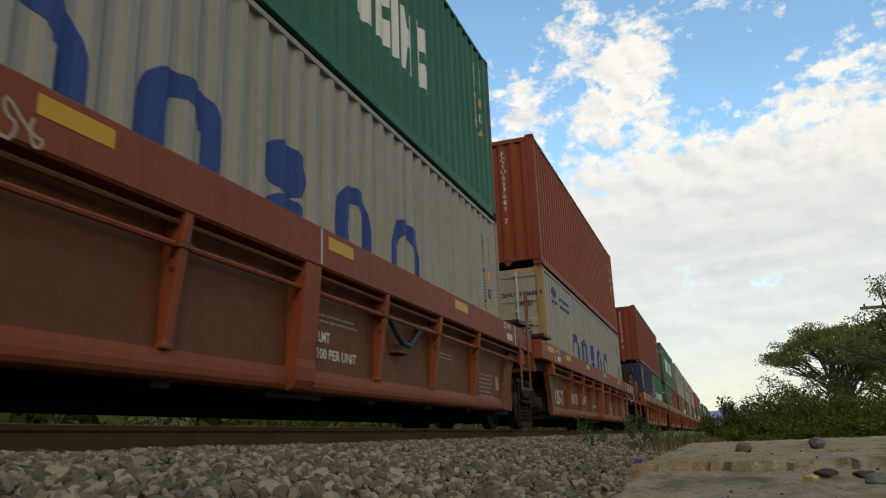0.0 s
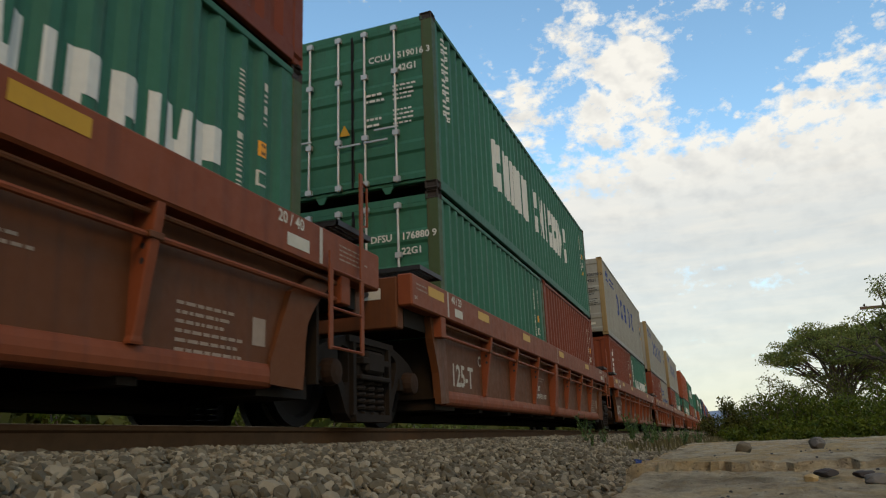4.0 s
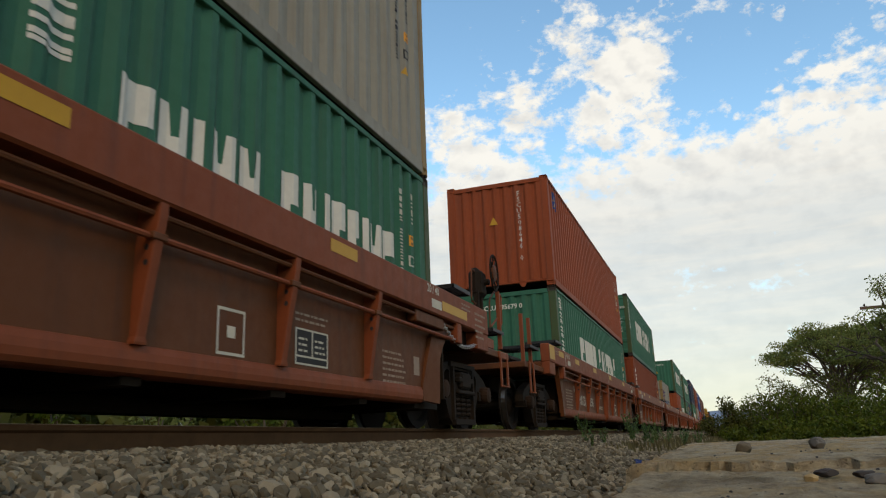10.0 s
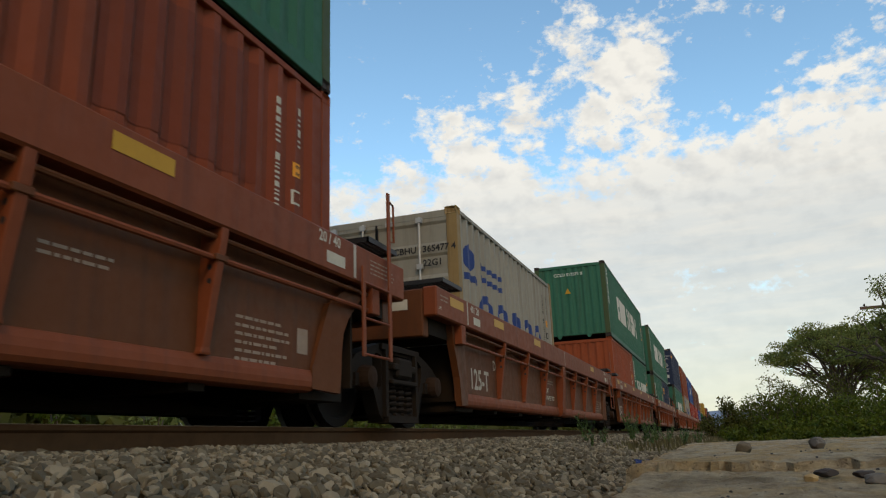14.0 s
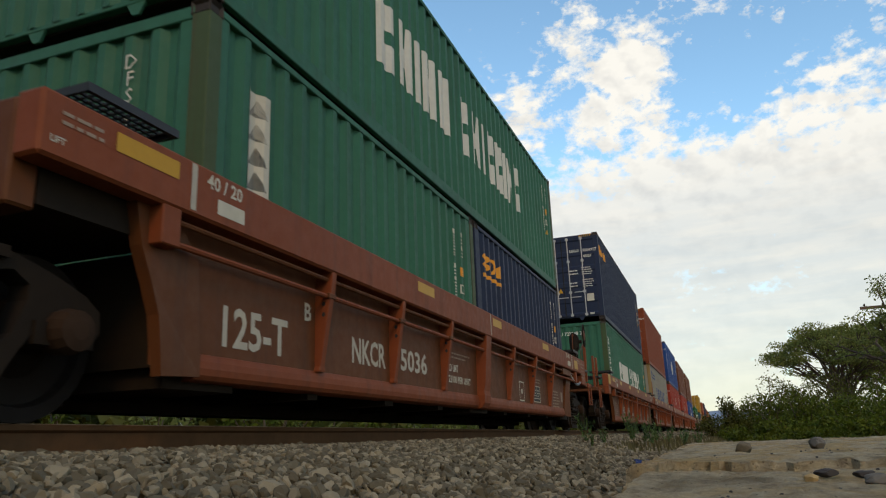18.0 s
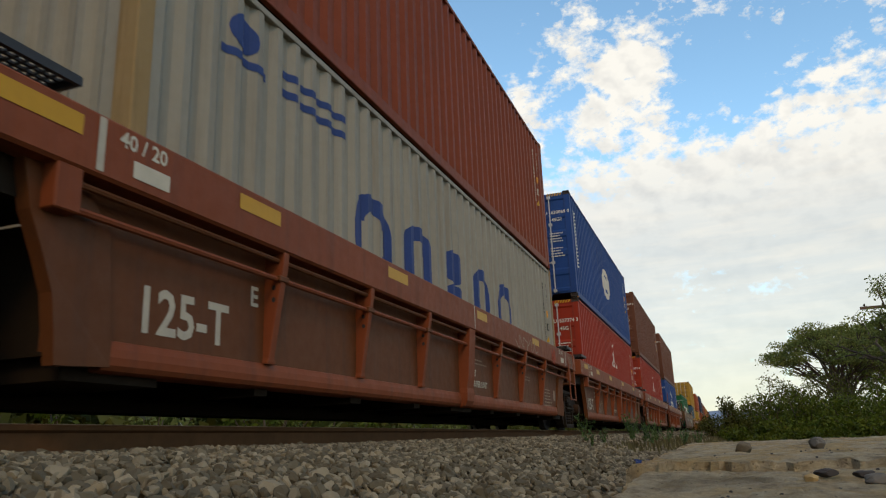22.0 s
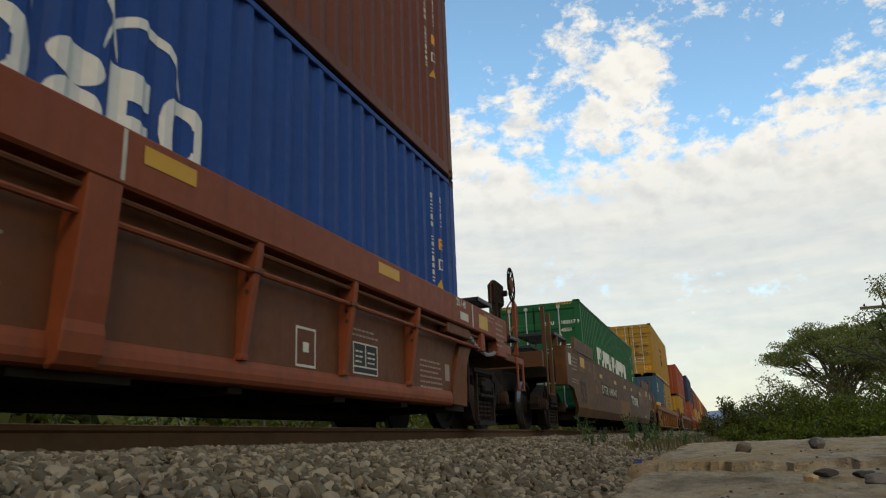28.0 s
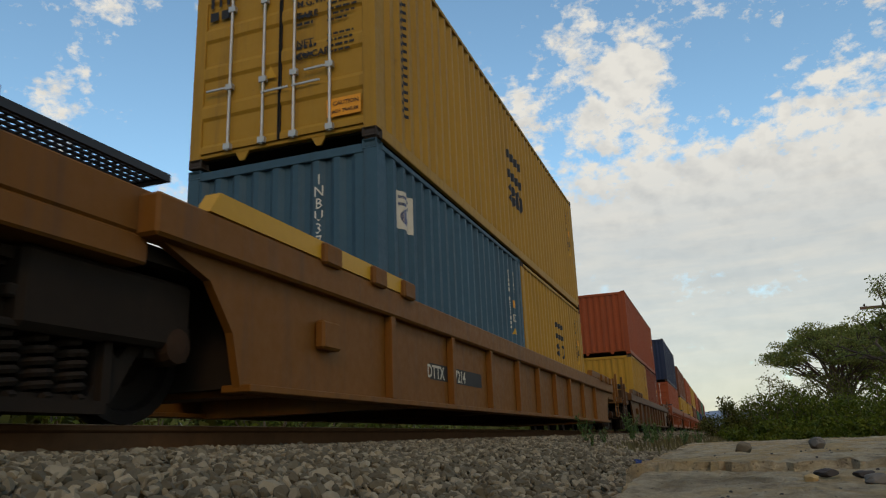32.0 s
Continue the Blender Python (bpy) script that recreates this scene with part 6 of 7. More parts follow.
def car_marks(n, t, number="", unit="", rating=True, end_rear=False):
    """The stencils that every unit of this make wears, with its own wear."""
    r = random.Random(n)
    yellow = [(-0.95, -0.45), (0.87, 1.37), (3.35, 3.84), (6.2, 6.65), (9.33, 9.82)]
    for y0, y1 in yellow:
        if r.random() < 0.85:
            e = r.uniform(-0.05, 0.05)
            flat_mark(t, "reflector", SILL, [(y0 + e, y1 + e, 1.55, 1.66)], M["mark_yellow"], "yellow reflective strip")
    flat_mark(t, "white_stripe", SILL, [(-0.33, -0.28, 1.4, 1.7)], M["stencil"])
    flat_mark(t, "white_stripe", SILL, [(6.05, 6.08, 1.4, 1.7)], M["stencil"])
    if n != 6:
        flat_mark(t, "white_stripe", SILL, [(12.16, 12.21, 1.4, 1.7)], M["stencil"])
        flat_mark(t, "white_placard", SILL, [(-0.07, 0.22, 1.44, 1.54)], M["mark_cream"])
    flat_mark(t, "white_placard", SILL, [(11.68, 12.0, 1.44, 1.54)], M["mark_cream"])
    word(t, "40 / 20", 0.13, SILL, -0.18, 1.59, M["mark_cream"])
    word(t, "20 / 40", 0.13, SILL, 11.55, 1.6, M["mark_cream"])
    flat_mark(t, "stencil_text", SILL, lines_of_text(-1.3, -0.98, 1.56, 1.66, 2, n) + (lines_of_text(12.72, 13.2, 1.58, 1.69, 2, n + 50) if end_rear else lines_of_text(12.5, 13.05, 1.5, 1.66, 4, n + 50)), M["mark_grey"], "small white stencilled lines")
    if rating:
        d = {4: 0.0}.get(n, 0.06)
        fitted(t, "125-T", PANEL, 0.2 + d, 1.0 + d, 0.67, 0.955, M["stencil"], "large white stencilled weight class")
        word(t, "LIFT", 0.05, SILL, -1.36, 1.45, M["mark_cream"])
    if unit:
        word(t, unit, 0.2, PANEL, 1.3, 1.0, M["stencil"])
    if number:
        fitted(t, "NKCR", PANEL, *{6: (1.92, 2.8), 12: (2.38, 3.13), 11: (2.14, 2.86)}.get(n, (2.02, 2.82)), 0.725, 0.965, M["stencil"], "white stencilled reporting letters")
        fitted(t, number, PANEL, *{6: (3.42, 4.17), 12: (3.49, 4.32)}.get(n, (3.24, 3.98)), 0.74, 0.975, M["stencil"], "white stencilled car number")
    if UNITS[n][4] == "end":
        flat_mark(t, "reflector", SILL, [(-1.84, -1.38, 1.43, 1.7)], M["mark_yellow"], "wide yellow reflective plate")
        flat_mark(t, "stencil_text", PANEL, lines_of_text(0.35, 1.15, 0.62, 1.06, 7, n + 80), M["mark_grey"], "rows of small faded stencilling")
        flat_mark(t, "cream_patch", PANEL, [(-0.08, 0.1, 0.82, 1.0)], M["mark_grey"])
    d = {0: 1.46, 8: 1.46, 10: 1.94, 13: 1.5}.get(n, 0.0)
    fitted(t, "LD LMT", PANEL, 4.7 + d, 5.06 + d, 0.85, 0.94, M["mark_cream"])
    fitted(t, "123100 PER UNIT", PANEL, 4.66 + d, 5.55 + d, 0.71, 0.8, M["mark_cream"])
    flat_mark(t, "stencil_text", PANEL, lines_of_text(4.62 + d, 5.6 + d, 1.02, 1.12, 2, n + 7) + lines_of_text(10.72, 11.42, 0.6, 0.95, 6, n + 9) + lines_of_text(9.1, 9.7, 0.98, 1.08, 2, n + 3), M["mark_grey"], "rows of small faded stencilling")
    flat_mark(t, "cream_patch", PANEL, [(11.52, 11.68, 0.72, 0.92)], M["mark_grey"])
    if number or end_rear:
        sq = [(8.13, 8.44, 0.62, 0.64), (8.13, 8.44, 0.92, 0.94), (8.13, 8.15, 0.62, 0.94), (8.42, 8.44, 0.62, 0.94), (8.24, 8.33, 0.74, 0.82)]
        flat_mark(t, "stencil_frame", PANEL, sq, M["mark_cream"], "white stencilled square")
    if end_rear:
        flat_mark(t, "notice_board", PANEL, [(9.1, 9.62, 0.64, 0.92)], M["mark_black"], "black stencilled notice")
        flat_mark(t, "notice_text", PANEL + 0.003, [(9.1, 9.62, 0.635, 0.65), (9.1, 9.62, 0.91, 0.925), (9.1, 9.12, 0.64, 0.92), (9.6, 9.62, 0.64, 0.92), (9.35, 9.37, 0.7, 0.92), (9.1, 9.62, 0.695, 0.71)]
                  + lines_of_text(9.15, 9.32, 0.74, 0.88, 3, n) + lines_of_text(9.4, 9.58, 0.74, 0.88, 3, n + 1), M["mark_cream"])
        flat_mark(t, "stencil_text", SILL, lines_of_text(13.25, 13.7, 1.28, 1.66, 5, n + 60), M["mark_grey"])
        flat_mark(t, "reflector", SILL, [(12.02, 12.92, 1.45, 1.56) if n == 6 else (12.45, 12.85, 1.43, 1.62)], M["mark_yellow"], "long yellow reflective plate")
    if UNITS[n][4] == "joint":
        part("end_notice", raw("end_notice", [(0.55, -1.425, 1.5), (1.05, -1.425, 1.5), (1.05, -1.425, 1.62), (0.55, -1.425, 1.62)], [(0, 1, 2, 3)], M["mark_cream"]), parent=t, label="cream notice plate")


def scrawl(t, x, y0, z0, wide, high, seed, material, label):
    """A looping sprayed line with no meaning."""
    r, pts = random.Random(seed), []
    for k in range(60):
        u = k / 59
        pts.append((x, y0 + wide * u + high * 0.35 * math.sin(u * 34 + seed), z0 + high * (0.5 + 0.38 * math.sin(u * 27 + seed * 2) + 0.12 * math.sin(u * 71))))
    vs, w = [], 0.011
    for k, (xa, ya, za) in enumerate(pts):
        (_, yp, zp), (_, yq, zq) = pts[max(k - 1, 0)], pts[min(k + 1, 59)]
        m = Vector((zp - zq, yq - yp)).normalized() * w
        vs += [(xa + 0.0004 * (k % 7), ya - m.x, za - m.y), (xa + 0.0004 * (k % 7), ya + m.x, za + m.y)]
    fs = [(2 * k, 2 * k + 2, 2 * k + 3, 2 * k + 1) for k in range(59)]
    part("sprayed_scrawl", raw("sprayed_scrawl", vs, fs, material), parent=t, label=label)


NUMBERS = {1: ("5047", "A"), 2: ("5046", "B"), 3: ("", "C"), 4: ("", "D"), 5: ("", "E"), 6: ("5046", ""), 7: ("5036", "A"), 8: ("", "E"), 9: ("", "D"), 10: ("", "C"),
           11: ("5036", "B"), 12: ("5036", "A"), 13: ("", "E"), 14: ("", "D"), 15: ("", "C"), 16: ("5080", "B"), 0: ("", "C")}
for n, (number, unit) in NUMBERS.items():
    car_marks(n, CARS[n], number, unit, rating=UNITS[n][4] == "joint" and n != 6, end_rear=UNITS[n][5] == "end")
for n in (0, 5):
    car_part(CARS[n], "brake_hose", (), hose, M["black"], "slack black rubber brake hose", at=pose(0, 7.55, 0))
    car_part(CARS[n], "hose_bracket", (), lambda: boxes((1.236, 1.34, 0.2, 0.48, 0.89, 0.91), (1.236, 1.25, 0.2, 0.48, 0.91, 1.0), bevel=0.004), M["car_shaded"], at=pose(0, 7.55, 0))
scrawl(CARS[1], SILL, 10.4, 1.42, 1.3, 0.24, 3, M["mark_black"], "black sprayed scrawl")
scrawl(CARS[14], PANEL, 1.75, 0.62, 0.95, 0.36, 5, M["mark_grey"], "white sprayed scrawl")
scrawl(CARS[14], SILL, 8.6, 1.4, 1.9, 0.28, 8, M["dull_blue"], "blue sprayed scrawl")
scrawl(CARS[14], PANEL, 8.9, 0.6, 1.6, 0.45, 9, M["dull_blue"], "blue sprayed scrawl")
scrawl(CARS[13], SILL, 8.2, 1.42, 1.4, 0.22, 11, M["mark_grey"], "grey chalk scrawl")
scrawl(CARS[16], SILL, 1.2, 1.42, 2.2, 0.24, 14, M["mark_black"], "black sprayed scrawl")
scrawl(CARS[0], SILL, 2.6, 1.4, 0.8, 0.2, 15, M["mark_grey"], "grey sprayed scrawl")
scrawl(CARS[17], 1.4445, 10.6, 1.15, 1.7, 0.45, 17, M["mark_grey"], "grey sprayed scrawl")
scrawl(CARS[17], 1.4445, 4.3, 1.1, 3.2, 0.6, 19, M["mark_black"], "faint dark sprayed scrawl")
scrawl(CARS[13], SILL, 10.9, 1.38, 0.2, 0.3, 23, M["mark_red"], "red chalk mark")

# ---- lettering and emblems on the containers ----
STACKED = {}


def stacked(words, size, material):
    """Characters one under another, centred."""
    key = (words, size, material.name)
    if key not in STACKED:
        cu = bpy.data.curves.new("lettering", "FONT")
        cu.body, cu.size, cu.resolution_u, cu.align_x, cu.space_line = "\n".join(words), size, 1, "CENTER", 0.82
        ob = new("lettering", cu)
        me = bpy.data.meshes.new_from_object(ob)
        bpy.data.objects.remove(ob)
        me.materials.clear()
        me.materials.append(material)
        STACKED[key] = me
    return STACKED[key]


def end_number(t, words, high, upright, material=TEXT):
    """The container's number on its plain front end."""
    if upright:
        part("lettering", stacked(words, 0.17, material), parent=t, label="number painted down the end wall", at=on_front(0.52, 0.012, high - 0.42))
    else:
        part("lettering", lettering(words, 0.15, material), parent=t, label="number painted across the end wall", at=on_front(-0.55, 0.012, high - 0.42))


def triangle_sign(t, x, z, y=0.012, size=0.2, material=None):
    vs = [(x - size / 2, y, z), (x + size / 2, y, z), (x, y, z + size * 0.95)]
    part("warning_sign", raw("warning_sign", vs, [(0, 1, 2)], material or M["mark_yellow"]), parent=t, label="yellow triangular warning sign")


def door_marks(t, code, number, kind, high, material=TEXT, seed=1):
    """Number, size code and weight lines on the doors."""
    y, z = -0.004, high - 0.62
    part("lettering", lettering(code, 0.13, material), parent=t, at=on_front(0.26, y, z))
    part("lettering", lettering(number, 0.13, material), parent=t, at=on_front(0.7, y, z))
    part("lettering", lettering(kind, 0.13, material), parent=t, at=on_front(0.7 if len(number) > 6 else 0.62, y, z - 0.2))
    vs, fs = [], []
    for a, b, c, d in (lines_of_text(0.62, 1.0, high * 0.52, high * 0.62, 4, seed) + lines_of_text(0.62, 1.0, high * 0.38, high * 0.48, 4, seed + 1)
                       + lines_of_text(0.22, 0.5, high * 0.53, high * 0.6, 2, seed + 2) + lines_of_text(0.22, 0.5, high * 0.39, high * 0.46, 2, seed + 3)):
        n = len(vs)
        vs += [(a, y, c), (b, y, c), (b, y, d), (a, y, d)]
        fs.append((n, n + 1, n + 2, n + 3))
    part("stencil_text", raw("stencil_text", vs, fs, material), parent=t, label="rows of small weight figures")["kind"] = "stuff"


def hazard_stripes(t, high):
    """Yellow and black tape on the header over the doors, both corners."""
    for x0, name in ((-1.0, "a"), (0.6, "b")):
        for k in range(6):
            vs = [(x0 + k * 0.07, 0.004, high - 0.115), (x0 + k * 0.07 + 0.035, 0.004, high - 0.115), (x0 + k * 0.07 + 0.075, 0.004, high - 0.035), (x0 + k * 0.07 + 0.04, 0.004, high - 0.035)]
            part("hazard_stripe", raw("hazard_stripe", vs, [(0, 1, 2, 3)], M["mark_yellow"]), parent=t)


def row_of_shapes(t, length, kinds, places, z0, z1, material, label):
    painted(t, length, [(k, a, b, z0, z1) for k, (a, b) in zip(kinds, places)], material, "painted_emblem", label)


WIDE_FIVE = [(3.25, 3.9), (4.45, 5.09), (5.6, 6.2), (6.86, 7.5), (8.1, 8.75)]
LOW_FIVE = [(2.95, 3.8), (4.2, 5.03), (5.55, 6.22), (6.75, 7.42), (7.95, 8.77)]
TWELVE = [(2.9, 3.35), (3.5, 3.87), (4.03, 4.15), (4.3, 4.7), (4.88, 5.24), (5.79, 6.15), (6.33, 6.69), (6.85, 6.97), (7.15, 7.5), (7.66, 8.0), (8.14, 8.26), (8.38, 8.74), (8.86, 9.28)]
TWELVE_KINDS = ["slit", "brace", "bar", "brace", "brace", "slit", "brace", "bar", "slit", "slit", "bar", "brace", "slit"]


def blue_five(t, length, low=False, small=False):
    if small:
        row_of_shapes(t, length, ["ring", "ring", "twin", "ring", "ring"], [(0.95, 1.6), (1.84, 2.47), (2.72, 3.3), (3.57, 4.15), (4.35, 4.9)], 0.85, 1.52, M["mark_blue"], "big dark blue rounded shapes")
        painted(t, length, [("disc", 0.35, 0.75, 1.75, 2.15), ("bar", 0.25, 0.95, 1.62, 1.72)] + [("rails", 1.05 + 0.34 * k, 1.3 + 0.34 * k, 1.72, 1.98) for k in range(4)], M["mark_blue"], "painted_emblem", "blue ship emblem and signs")
    else:
        row_of_shapes(t, length, ["ring", "ring", "twin", "ring", "ring"], LOW_FIVE if low else WIDE_FIVE, *((0.95, 1.87) if low else (1.12, 1.92)), M["mark_blue"], "big dark blue rounded shapes")
        z = 2.25 if low else 1.95
        painted(t, length, [("disc", 0.95, 1.3, z + 0.1, z + 0.4), ("bar", 0.88, 1.45, z, z + 0.07)] + [("rails", 1.65 + 0.3 * k, 1.88 + 0.3 * k, z, z + 0.24) for k in range(4)], M["mark_blue"], "painted_emblem", "small blue ship emblem and signs")


def white_twelve(t, length, low=False, small=False):
    if small:
        places = [(1.05 + (a - 2.9) * 0.62, 1.05 + (b - 2.9) * 0.62) for a, b in TWELVE]
        z = (0.95, 1.62)
    else:
        places, z = TWELVE, ((0.85, 1.79) if low else (0.95, 1.82))
    row_of_shapes(t, length, TWELVE_KINDS, places, *z, TEXT, "row of tall white shapes")
    painted(t, length, [s for k in range(4) for z0 in (((2.2, 2.0, 1.8, 1.6)[k] if small else (2.25 - 0.32 * k)),) for s in
                        (("bar", 0.42, 0.7, z0 + 0.1, z0 + 0.14), ("rails", 0.42, 0.7, z0 - 0.06, z0 + 0.06), ("bar", 0.42, 0.7, z0 - 0.1, z0 - 0.07))], TEXT, "painted_sign", "upright row of white signs", True)


def side_number(t, length, high, seed, material=TEXT):
    """The figures that run down a side near its far end, with small labels beside them."""
    r, k = random.Random(seed), high / HIGH
    spots, z = [], 2.47
    while z > 1.36:
        h = r.choice((0.05, 0.06, 0.07))
        if not 1.98 < z < 2.06:
            spots.append(("bar" if r.random() < 0.4 else "rails", length - 0.88, length - 0.825, (z - h) * k, z * k))
        z -= h + 0.028
    z = 2.5
    for j in range(4):
        spots.append(("rails" if j % 2 else "bar", length - 0.56, length - 0.49, (z - 0.075) * k, z * k))
        z -= 0.11
    painted(t, length, spots, material, "stencil_text", "small figures running down", True)
    painted(t, length, [("peak", length - 0.66, length - 0.53, 1.28 * k, 1.4 * k)], M["mark_yellow"], "warning_sign", "small yellow warning triangle")
    painted(t, length, [("bar", length - 0.61, length - 0.5, 1.79 * k, 1.93 * k)], M["mark_orange"], "yellow_label", "orange-yellow label")
    painted(t, length, [("rails", length - 0.585, length - 0.525, 1.81 * k, 1.91 * k)], M["mark_black"], "label_print", "black print on the label")
    painted(t, length, [("frame", length - 0.62, length - 0.5, 1.52 * k, 1.66 * k)], material, "stencil_frame", "small square mark")


for (n, k), t in LOADS.items():
    load = UNITS[n][2] if k == "up" else UNITS[n][1][k]
    c, length, high, door = load
    low = k != "up"
    if n > 19:
        continue
    side_number(t, length, high, n * 3 + (0 if k == "up" else k), M["mark_black"] if c in ("white", "yellow") else M["mark_cream"])
    if c == "white":
        blue_five(t, length, low=low and length == L40, small=length == L20)
    if c == "green" and (n, k) not in ((3, 0), (11, 0)):
        white_twelve(t, length, low=low and length == L40, small=length == L20)
    if door == "front":
        if c not in ("brown",):
            hazard_stripes(t, high) if high == HIGH else None

ENDS = {(1, "up"): ("FCIU097089 7", True), (2, "up"): ("FSCU509039 3", True), (2, 0): ("RFCU20", True), (4, 0): ("TRHU391", True), (5, 0): ("TEMU2", True), (6, 0): ("FCIU48", True),
        (7, "up"): ("FSCU508646 0", True), (7, 0): ("CCLU 495679 0", False), (8, 0): ("TTNU59", True), (10, "up"): ("CCLU 517371 8", False), (11, "up"): ("CCLU 520043 0", False),
        (11, 0): ("DFSU12", True), (12, 0): ("CCLU 723548 3", False), (18, 0): ("INBU3748", True), (5, "up"): ("CBHU 59", True), (6, "up"): ("CBHU 59", True)}
for key, (words, upright) in ENDS.items():
    end_number(LOADS[key], words, UNITS[key[0]][2][2] if key[1] == "up" else UNITS[key[0]][1][key[1]][2], upright, M["mark_black"] if "CBHU" in words else TEXT)
for key in ((2, "up"), (7, "up"), (10, "up"), (11, "up")):
    triangle_sign(LOADS[key], -0.1, 1.55)
DOORS = {(1, 0): ("CBHU", "910698 9", "45G1"), (3, "up"): ("CCLU", "519016 3", "42G1"), (3, 0): ("DFSU", "176880 9", "22G1"), (4, "up"): ("CBHU", "626709 0", "42G1"), (8, "up"): ("CCLU", "506836", "42G1"),
         (9, 0): ("CBHU", "365477 4", "22G1"), (12, "up"): ("SEGU", "5254917", "45G1"), (13, "up"): ("TRLU", "730262 4", "45G1"), (14, "up"): ("CSNU", "630069 0", "45G1"), (14, 0): ("MAGU", "527374 3", "45G1"),
         (15, "up"): ("TGHU", "811667 0", "45G1"), (15, 0): ("MAGU", "526353 4", "45G1"), (16, "up"): ("TGHU", "911667 0", "45G1"), (16, 0): ("CSNU", "613396 8", "45G1"), (17, 0): ("EITU", "183517 9", "45G1"),
         (18, "up"): ("MSCU", "988616 0", "45G1")}
for j, (key, (code, number, kind)) in enumerate(DOORS.items()):
    load = UNITS[key[0]][2] if key[1] == "up" else UNITS[key[0]][1][key[1]]
    door_marks(LOADS[key], code, number, kind, load[2], M["mark_black"] if load[0] in ("white", "yellow") else TEXT, j)
    triangle_sign(LOADS[key], -0.12, 0.95 if load[0] != "white" else 1.75, -0.006, 0.17)

# emblems of their own
for key, z in (((2, "up"), 1.95), ((7, "up"), 1.95), ((6, 0), 1.85)):
    painted(LOADS[key], L40 if key[1] == "up" else L20, [("bar", 0.62, 0.98, z, z + 0.42)], M["mark_blue"], "painted_emblem", "blue emblem panel")
    painted(LOADS[key], L40 if key[1] == "up" else L20, [("peak", 0.68, 0.92, z + 0.05, z + 0.2), ("peak", 0.68, 0.92, z + 0.2, z + 0.36)], M["mark_yellow"], "painted_emblem", "yellow waves of the emblem")
tall_four = [("cup", 0.57, 0.83, 1.95, 2.2), ("slit", 0.57, 0.83, 1.65, 1.9), ("bar", 0.64, 0.74, 1.35, 1.6), ("cup", 0.57, 0.83, 1.05, 1.3)]
for key in ((4, 0), (8, 0)):
    painted(LOADS[key], L20 if key[0] == 4 else L40, tall_four, TEXT, "painted_emblem", "upright row of white block shapes")
painted(LOADS[5, 0], L20, [("bar", 0.6, 0.74, 1.75, 2.15), ("ring", 0.55, 0.84, 1.35, 1.68), ("ring", 0.55, 0.84, 1.0, 1.28)], TEXT, "painted_emblem", "upright row of white rounded shapes")
painted(LOADS[2, 0], L20, [("bar", 0.48, 0.78, 1.25, 2.4)], M["mark_orange"], "painted_emblem", "tall orange panel")
painted(LOADS[2, 0], L20, [("rails", 0.53, 0.73, z, z + 0.2) for z in (1.3, 1.58, 1.86, 2.12)], M["mark_black"], "painted_emblem", "dark shapes on the orange panel")
painted(LOADS[11, 0], L20, [("bar", 0.52, 0.82, 1.28, 2.12)], M["mark_cream"], "painted_emblem", "tall pale panel")
painted(LOADS[11, 0], L20, [("peak", 0.57, 0.77, z, z + 0.15) for z in (1.32, 1.52, 1.72, 1.92)], M["mark_black"], "painted_emblem", "dark shapes on the pale panel")
painted(LOADS[11, 1], L20, [("twin", 0.42, 0.75, 1.95, 2.2), ("ring", 0.8, 1.05, 1.95, 2.2), ("wedge", 1.1, 1.4, 1.95, 2.2), ("bar", 0.42, 1.5, 1.82, 1.88)], M["mark_orange"], "painted_emblem", "orange shapes")
painted(LOADS[12, "up"], L40, [("slope", 0.3, 0.6, 2.2, 2.6), ("ring", 0.65, 1.0, 2.18, 2.45), ("wedge", 1.05, 1.35, 2.2, 2.5), ("twin", 1.4, 1.75, 2.2, 2.45)], M["mark_orange"], "painted_emblem", "orange shapes")
painted(LOADS[14, "up"], L40, [("ring", 5.4, 6.9, 0.95, 1.95), ("disc", 5.85, 6.4, 1.25, 1.7), ("bar", 6.3, 6.75, 1.2, 1.4)] , TEXT, "painted_emblem", "round white emblem")
painted(LOADS[14, "up"], L40, [("rails", 0.45, 0.75, 2.3 - 0.2 * k, 2.45 - 0.2 * k) for k in range(8)], TEXT, "painted_sign", "upright row of white signs", True)
for key in ((14, 0), (15, 0)):
    painted(LOADS[key], L40, [("ring", 6.15, 6.55, 1.95, 2.35), ("peak", 6.22, 6.48, 1.75, 2.1)] + [(("wedge", "ring", "slope", "bar", "bar", "peak")[k], 5.75 + 0.21 * k, 5.92 + 0.21 * k, 1.6, 1.76) for k in range(6)], TEXT, "painted_emblem", "white emblem over small white shapes")
painted(LOADS[16, 0], L40, [("slit", 4.5, 4.95, 1.17, 1.64), ("ring", 5.08, 5.62, 1.17, 1.64), ("twin", 5.7, 6.08, 1.17, 1.64), ("slit", 6.13, 6.48, 1.17, 1.66), ("ring", 6.55, 6.97, 1.17, 1.66)], TEXT, "painted_emblem", "white rounded shapes")
painted(LOADS[16, 0], L40, [("arch", 4.75, 5.6, 1.68, 2.3), ("arch", 5.45, 6.2, 1.68, 2.2), ("arch", 6.05, 6.75, 1.68, 2.05)], TEXT, "painted_emblem", "white arched lines over the shapes")
painted(LOADS[8, 0], L40, [("bar", 9.5, 11.05, 1.35, 2.35)], M["maroon"], "repainted_patch", "darker square patch of older paint")
painted(LOADS[17, 0], L40, [(("slit", "cup", "slit", "brace", "slit", "brace", "slit", "slit", "brace")[k], 2.43 + 0.775 * k, 2.43 + 0.775 * (k + 0.86), 1.1, 1.92) for k in range(9)], TEXT, "painted_emblem", "row of heavy white shapes")
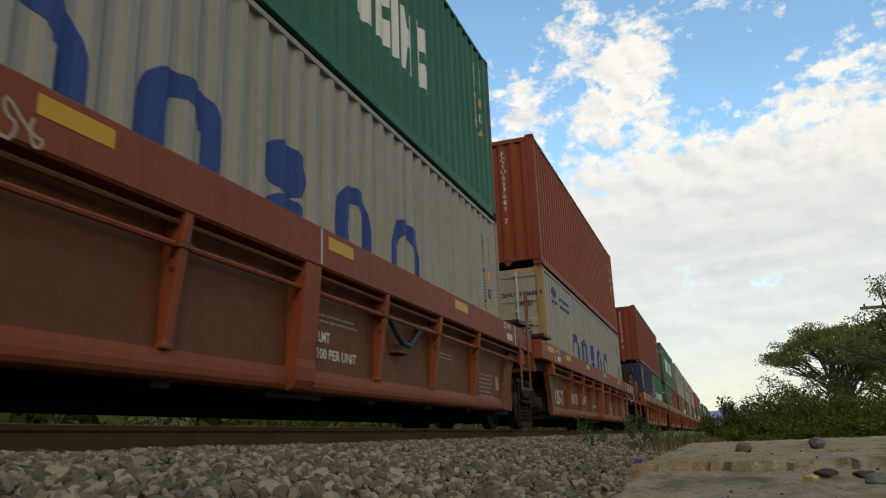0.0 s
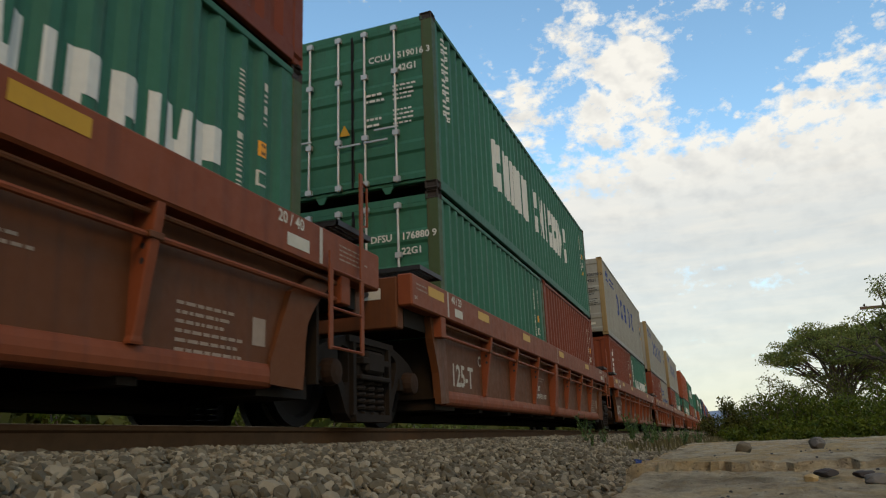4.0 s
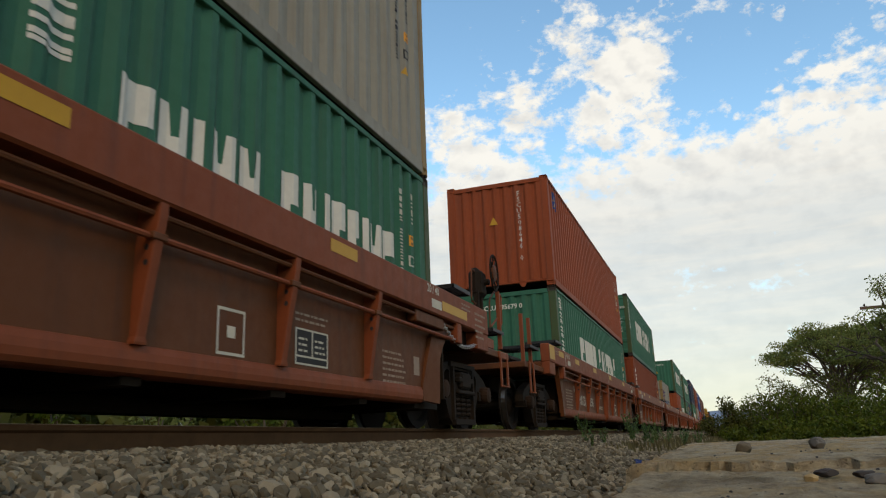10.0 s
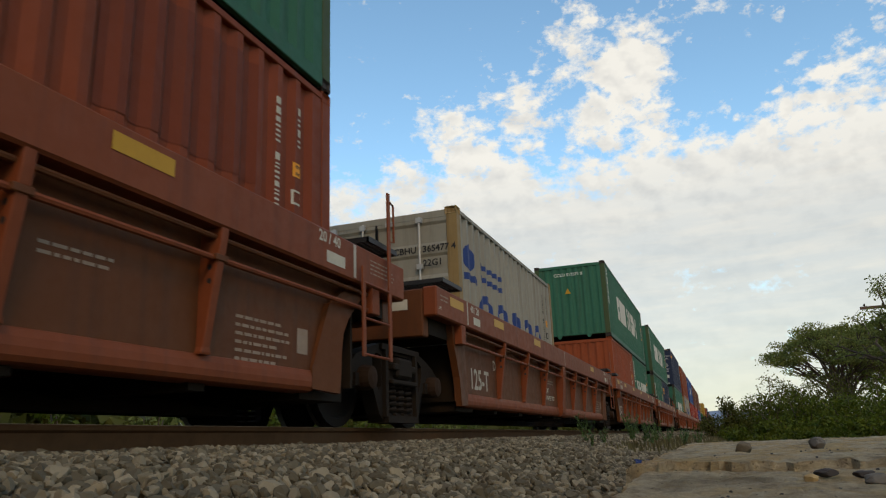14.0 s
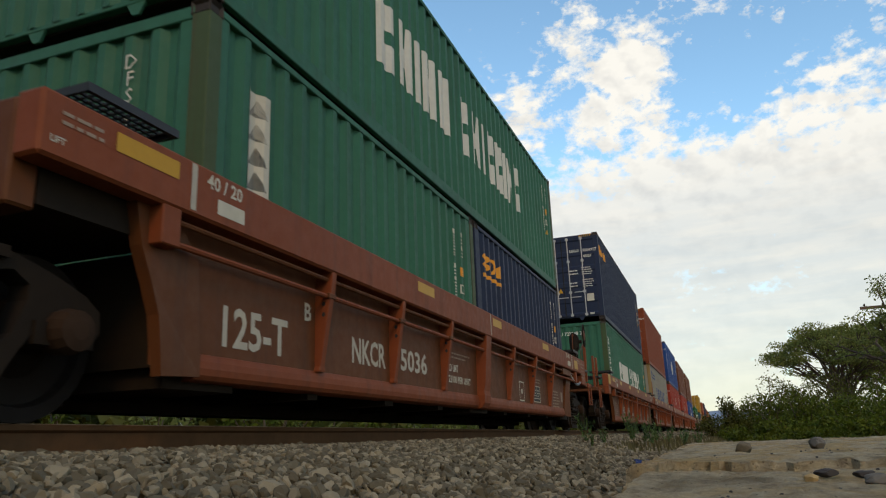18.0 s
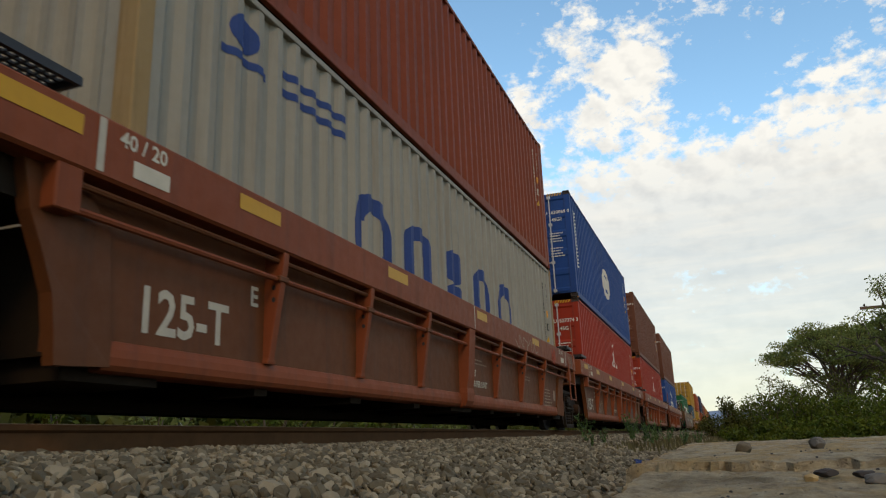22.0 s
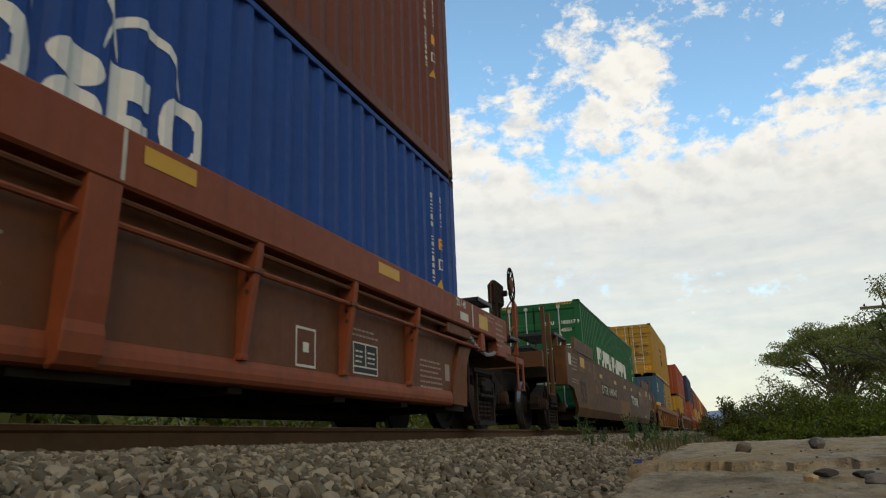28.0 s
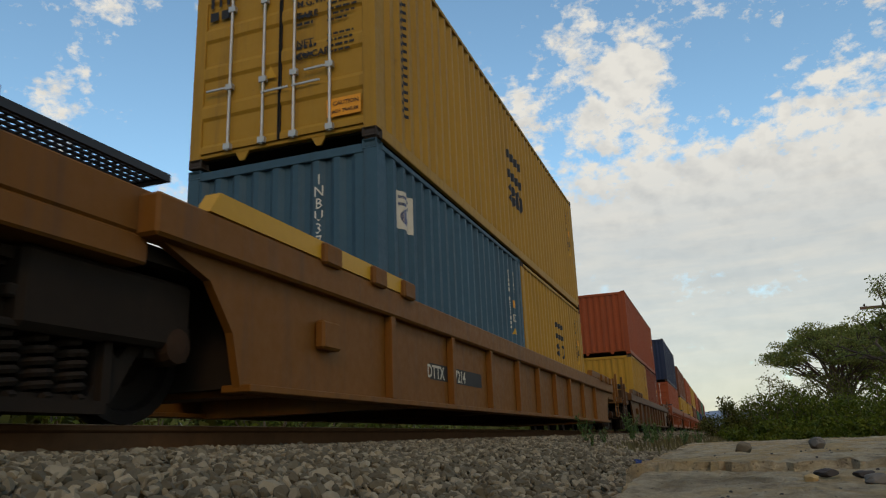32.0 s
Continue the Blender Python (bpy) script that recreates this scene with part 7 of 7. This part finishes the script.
painted(LOADS[18, "up"], L40, [("rails", 5.7, 6.6, 1.45, 2.0), ("twin", 5.7, 6.1, 0.95, 1.35), ("ring", 6.2, 6.6, 0.95, 1.35)], M["mark_black"], "painted_emblem", "black heavy shapes")
painted(LOADS[18, "up"], L40, [("rails", 0.75, 0.98, 2.35 - 0.22 * k, 2.5 - 0.22 * k) for k in range(9)], M["mark_black"], "painted_sign", "upright row of black shapes", True)
painted(LOADS[18, 1], L20, [("rails", 2.9, 3.6, 1.5, 1.85), ("twin", 2.9, 3.2, 1.1, 1.4), ("ring", 3.3, 3.6, 1.1, 1.4)], M["mark_black"], "painted_emblem", "black heavy shapes")
painted(LOADS[18, 0], L20, [("bar", 0.6, 1.0, 1.75, 2.2)], M["mark_cream"], "painted_emblem", "white panel")
painted(LOADS[18, 0], L20, [("rails", 0.66, 0.94, 2.03, 2.15), ("disc", 0.68, 0.92, 1.8, 2.0)], M["mark_blue"], "painted_emblem", "dark shapes on the white panel")

# the yellow doors carry words that can be read
t = LOADS[18, "up"]
for words, size, x, z, m in (("M.G.W.", 0.12, 0.22, 1.78, "mark_black"), ("TARE", 0.12, 0.22, 1.62, "mark_black"), ("NET", 0.12, 0.22, 1.26, "mark_black"), ("CU.CAP", 0.12, 0.22, 1.1, "mark_black")):
    part("lettering", lettering(words, size, M[m]), parent=t, at=on_front(x, -0.005, z))
part("caution_label", raw("caution_label", [(0.62, -0.006, 0.3), (1.04, -0.006, 0.3), (1.04, -0.006, 0.52), (0.62, -0.006, 0.52)], [(0, 1, 2, 3)], M["mark_orange"]), parent=t, label="orange caution label")
part("lettering", lettering("CAUTION", 0.07, M["mark_black"]), parent=t, at=on_front(0.7, -0.01, 0.43))
part("lettering", lettering("HIGH TRAILER", 0.055, M["mark_black"]), parent=t, at=on_front(0.66, -0.01, 0.34))
for x0, x1, z0, z1 in ((-1.0, -0.72, 2.25, 2.3), (-1.0, -0.95, 2.08, 2.3), (-0.88, -0.84, 2.08, 2.3), (-0.77, -0.72, 2.08, 2.3), (-1.0, -0.88, 1.9, 2.02), (-0.84, -0.72, 1.9, 2.02)):
    part("emblem_bar", raw("emblem_bar", [(x0, -0.004, z0), (x1, -0.004, z0), (x1, -0.004, z1), (x0, -0.004, z1)], [(0, 1, 2, 3)], M["mark_black"]), parent=t)
# pale labels on the navy, brown and white doors
for key, spots in {(12, "up"): [(0.72, 0.95, 0.62, 0.86), (0.78, 0.92, 0.18, 0.24)], (15, "up"): [(-1.0, -0.8, 2.4, 2.6), (-0.95, -0.75, 0.75, 1.05), (0.62, 0.8, 0.9, 1.15), (0.7, 0.9, 0.3, 0.38)],
                   (8, "up"): [(-0.95, -0.75, 0.45, 0.75), (-1.0, -0.7, 1.45, 1.55)], (4, "up"): [(0.5, 0.72, 0.85, 0.97), (0.7, 0.85, 0.35, 0.42)]}.items():
    for x0, x1, z0, z1 in spots:
        part("door_label", raw("door_label", [(x0, -0.006, z0), (x1, -0.006, z0), (x1, -0.006, z1), (x0, -0.006, z1)], [(0, 1, 2, 3)], M["mark_cream"]), parent=LOADS[key], label="pale paper label")
part("door_label", raw("door_label", [(-0.62, -0.006, 2.3), (-0.32, -0.006, 2.3), (-0.32, -0.006, 2.75), (-0.62, -0.006, 2.75)], [(0, 1, 2, 3)], M["red"]), parent=LOADS[15, "up"], label="red label")


# ---- what moves: the train rolls towards the camera, its wheels turn, the clouds drift ----
def rolled(t):
    k = min(int(t), 31)
    a, b = ROLLED[max(k - 1, 0)], ROLLED[min(k + 2, 32)]
    p, q, u = ROLLED[k], ROLLED[k + 1], t - k
    m0 = (q - a) / (1 if k == 0 else 2)
    m1 = (b - p) / (1 if k == 31 else 2)
    return (2 * u**3 - 3 * u**2 + 1) * p + (u**3 - 2 * u**2 + u) * m0 + (3 * u**2 - 2 * u**3) * q + (u**3 - u**2) * m1


def motions():
    seconds = [k * 1.0 for k in range(33)]
    for ob, y in ROLLING:
        x, z = ob.location.x, ob.location.z
        walk(ob, [(t, pose(x, y - rolled(t), z)) for t in seconds])
    spins = [32.0 * k / 540 for k in range(541)]
    turns = [(t, pose(0, 0, 0, math.degrees(rolled(t) / 0.46) % 360)) for t in spins]
    for w, y in TURNING:
        walk(w, [(t, pose(0, y, 0.46) @ m) for t, m in turns])
    walk(cloud_dome, [(0.0, pose(0, 0, 0)), (32.0, pose(0, 0, 0, -0.55, 0, 0.2))])


motions()
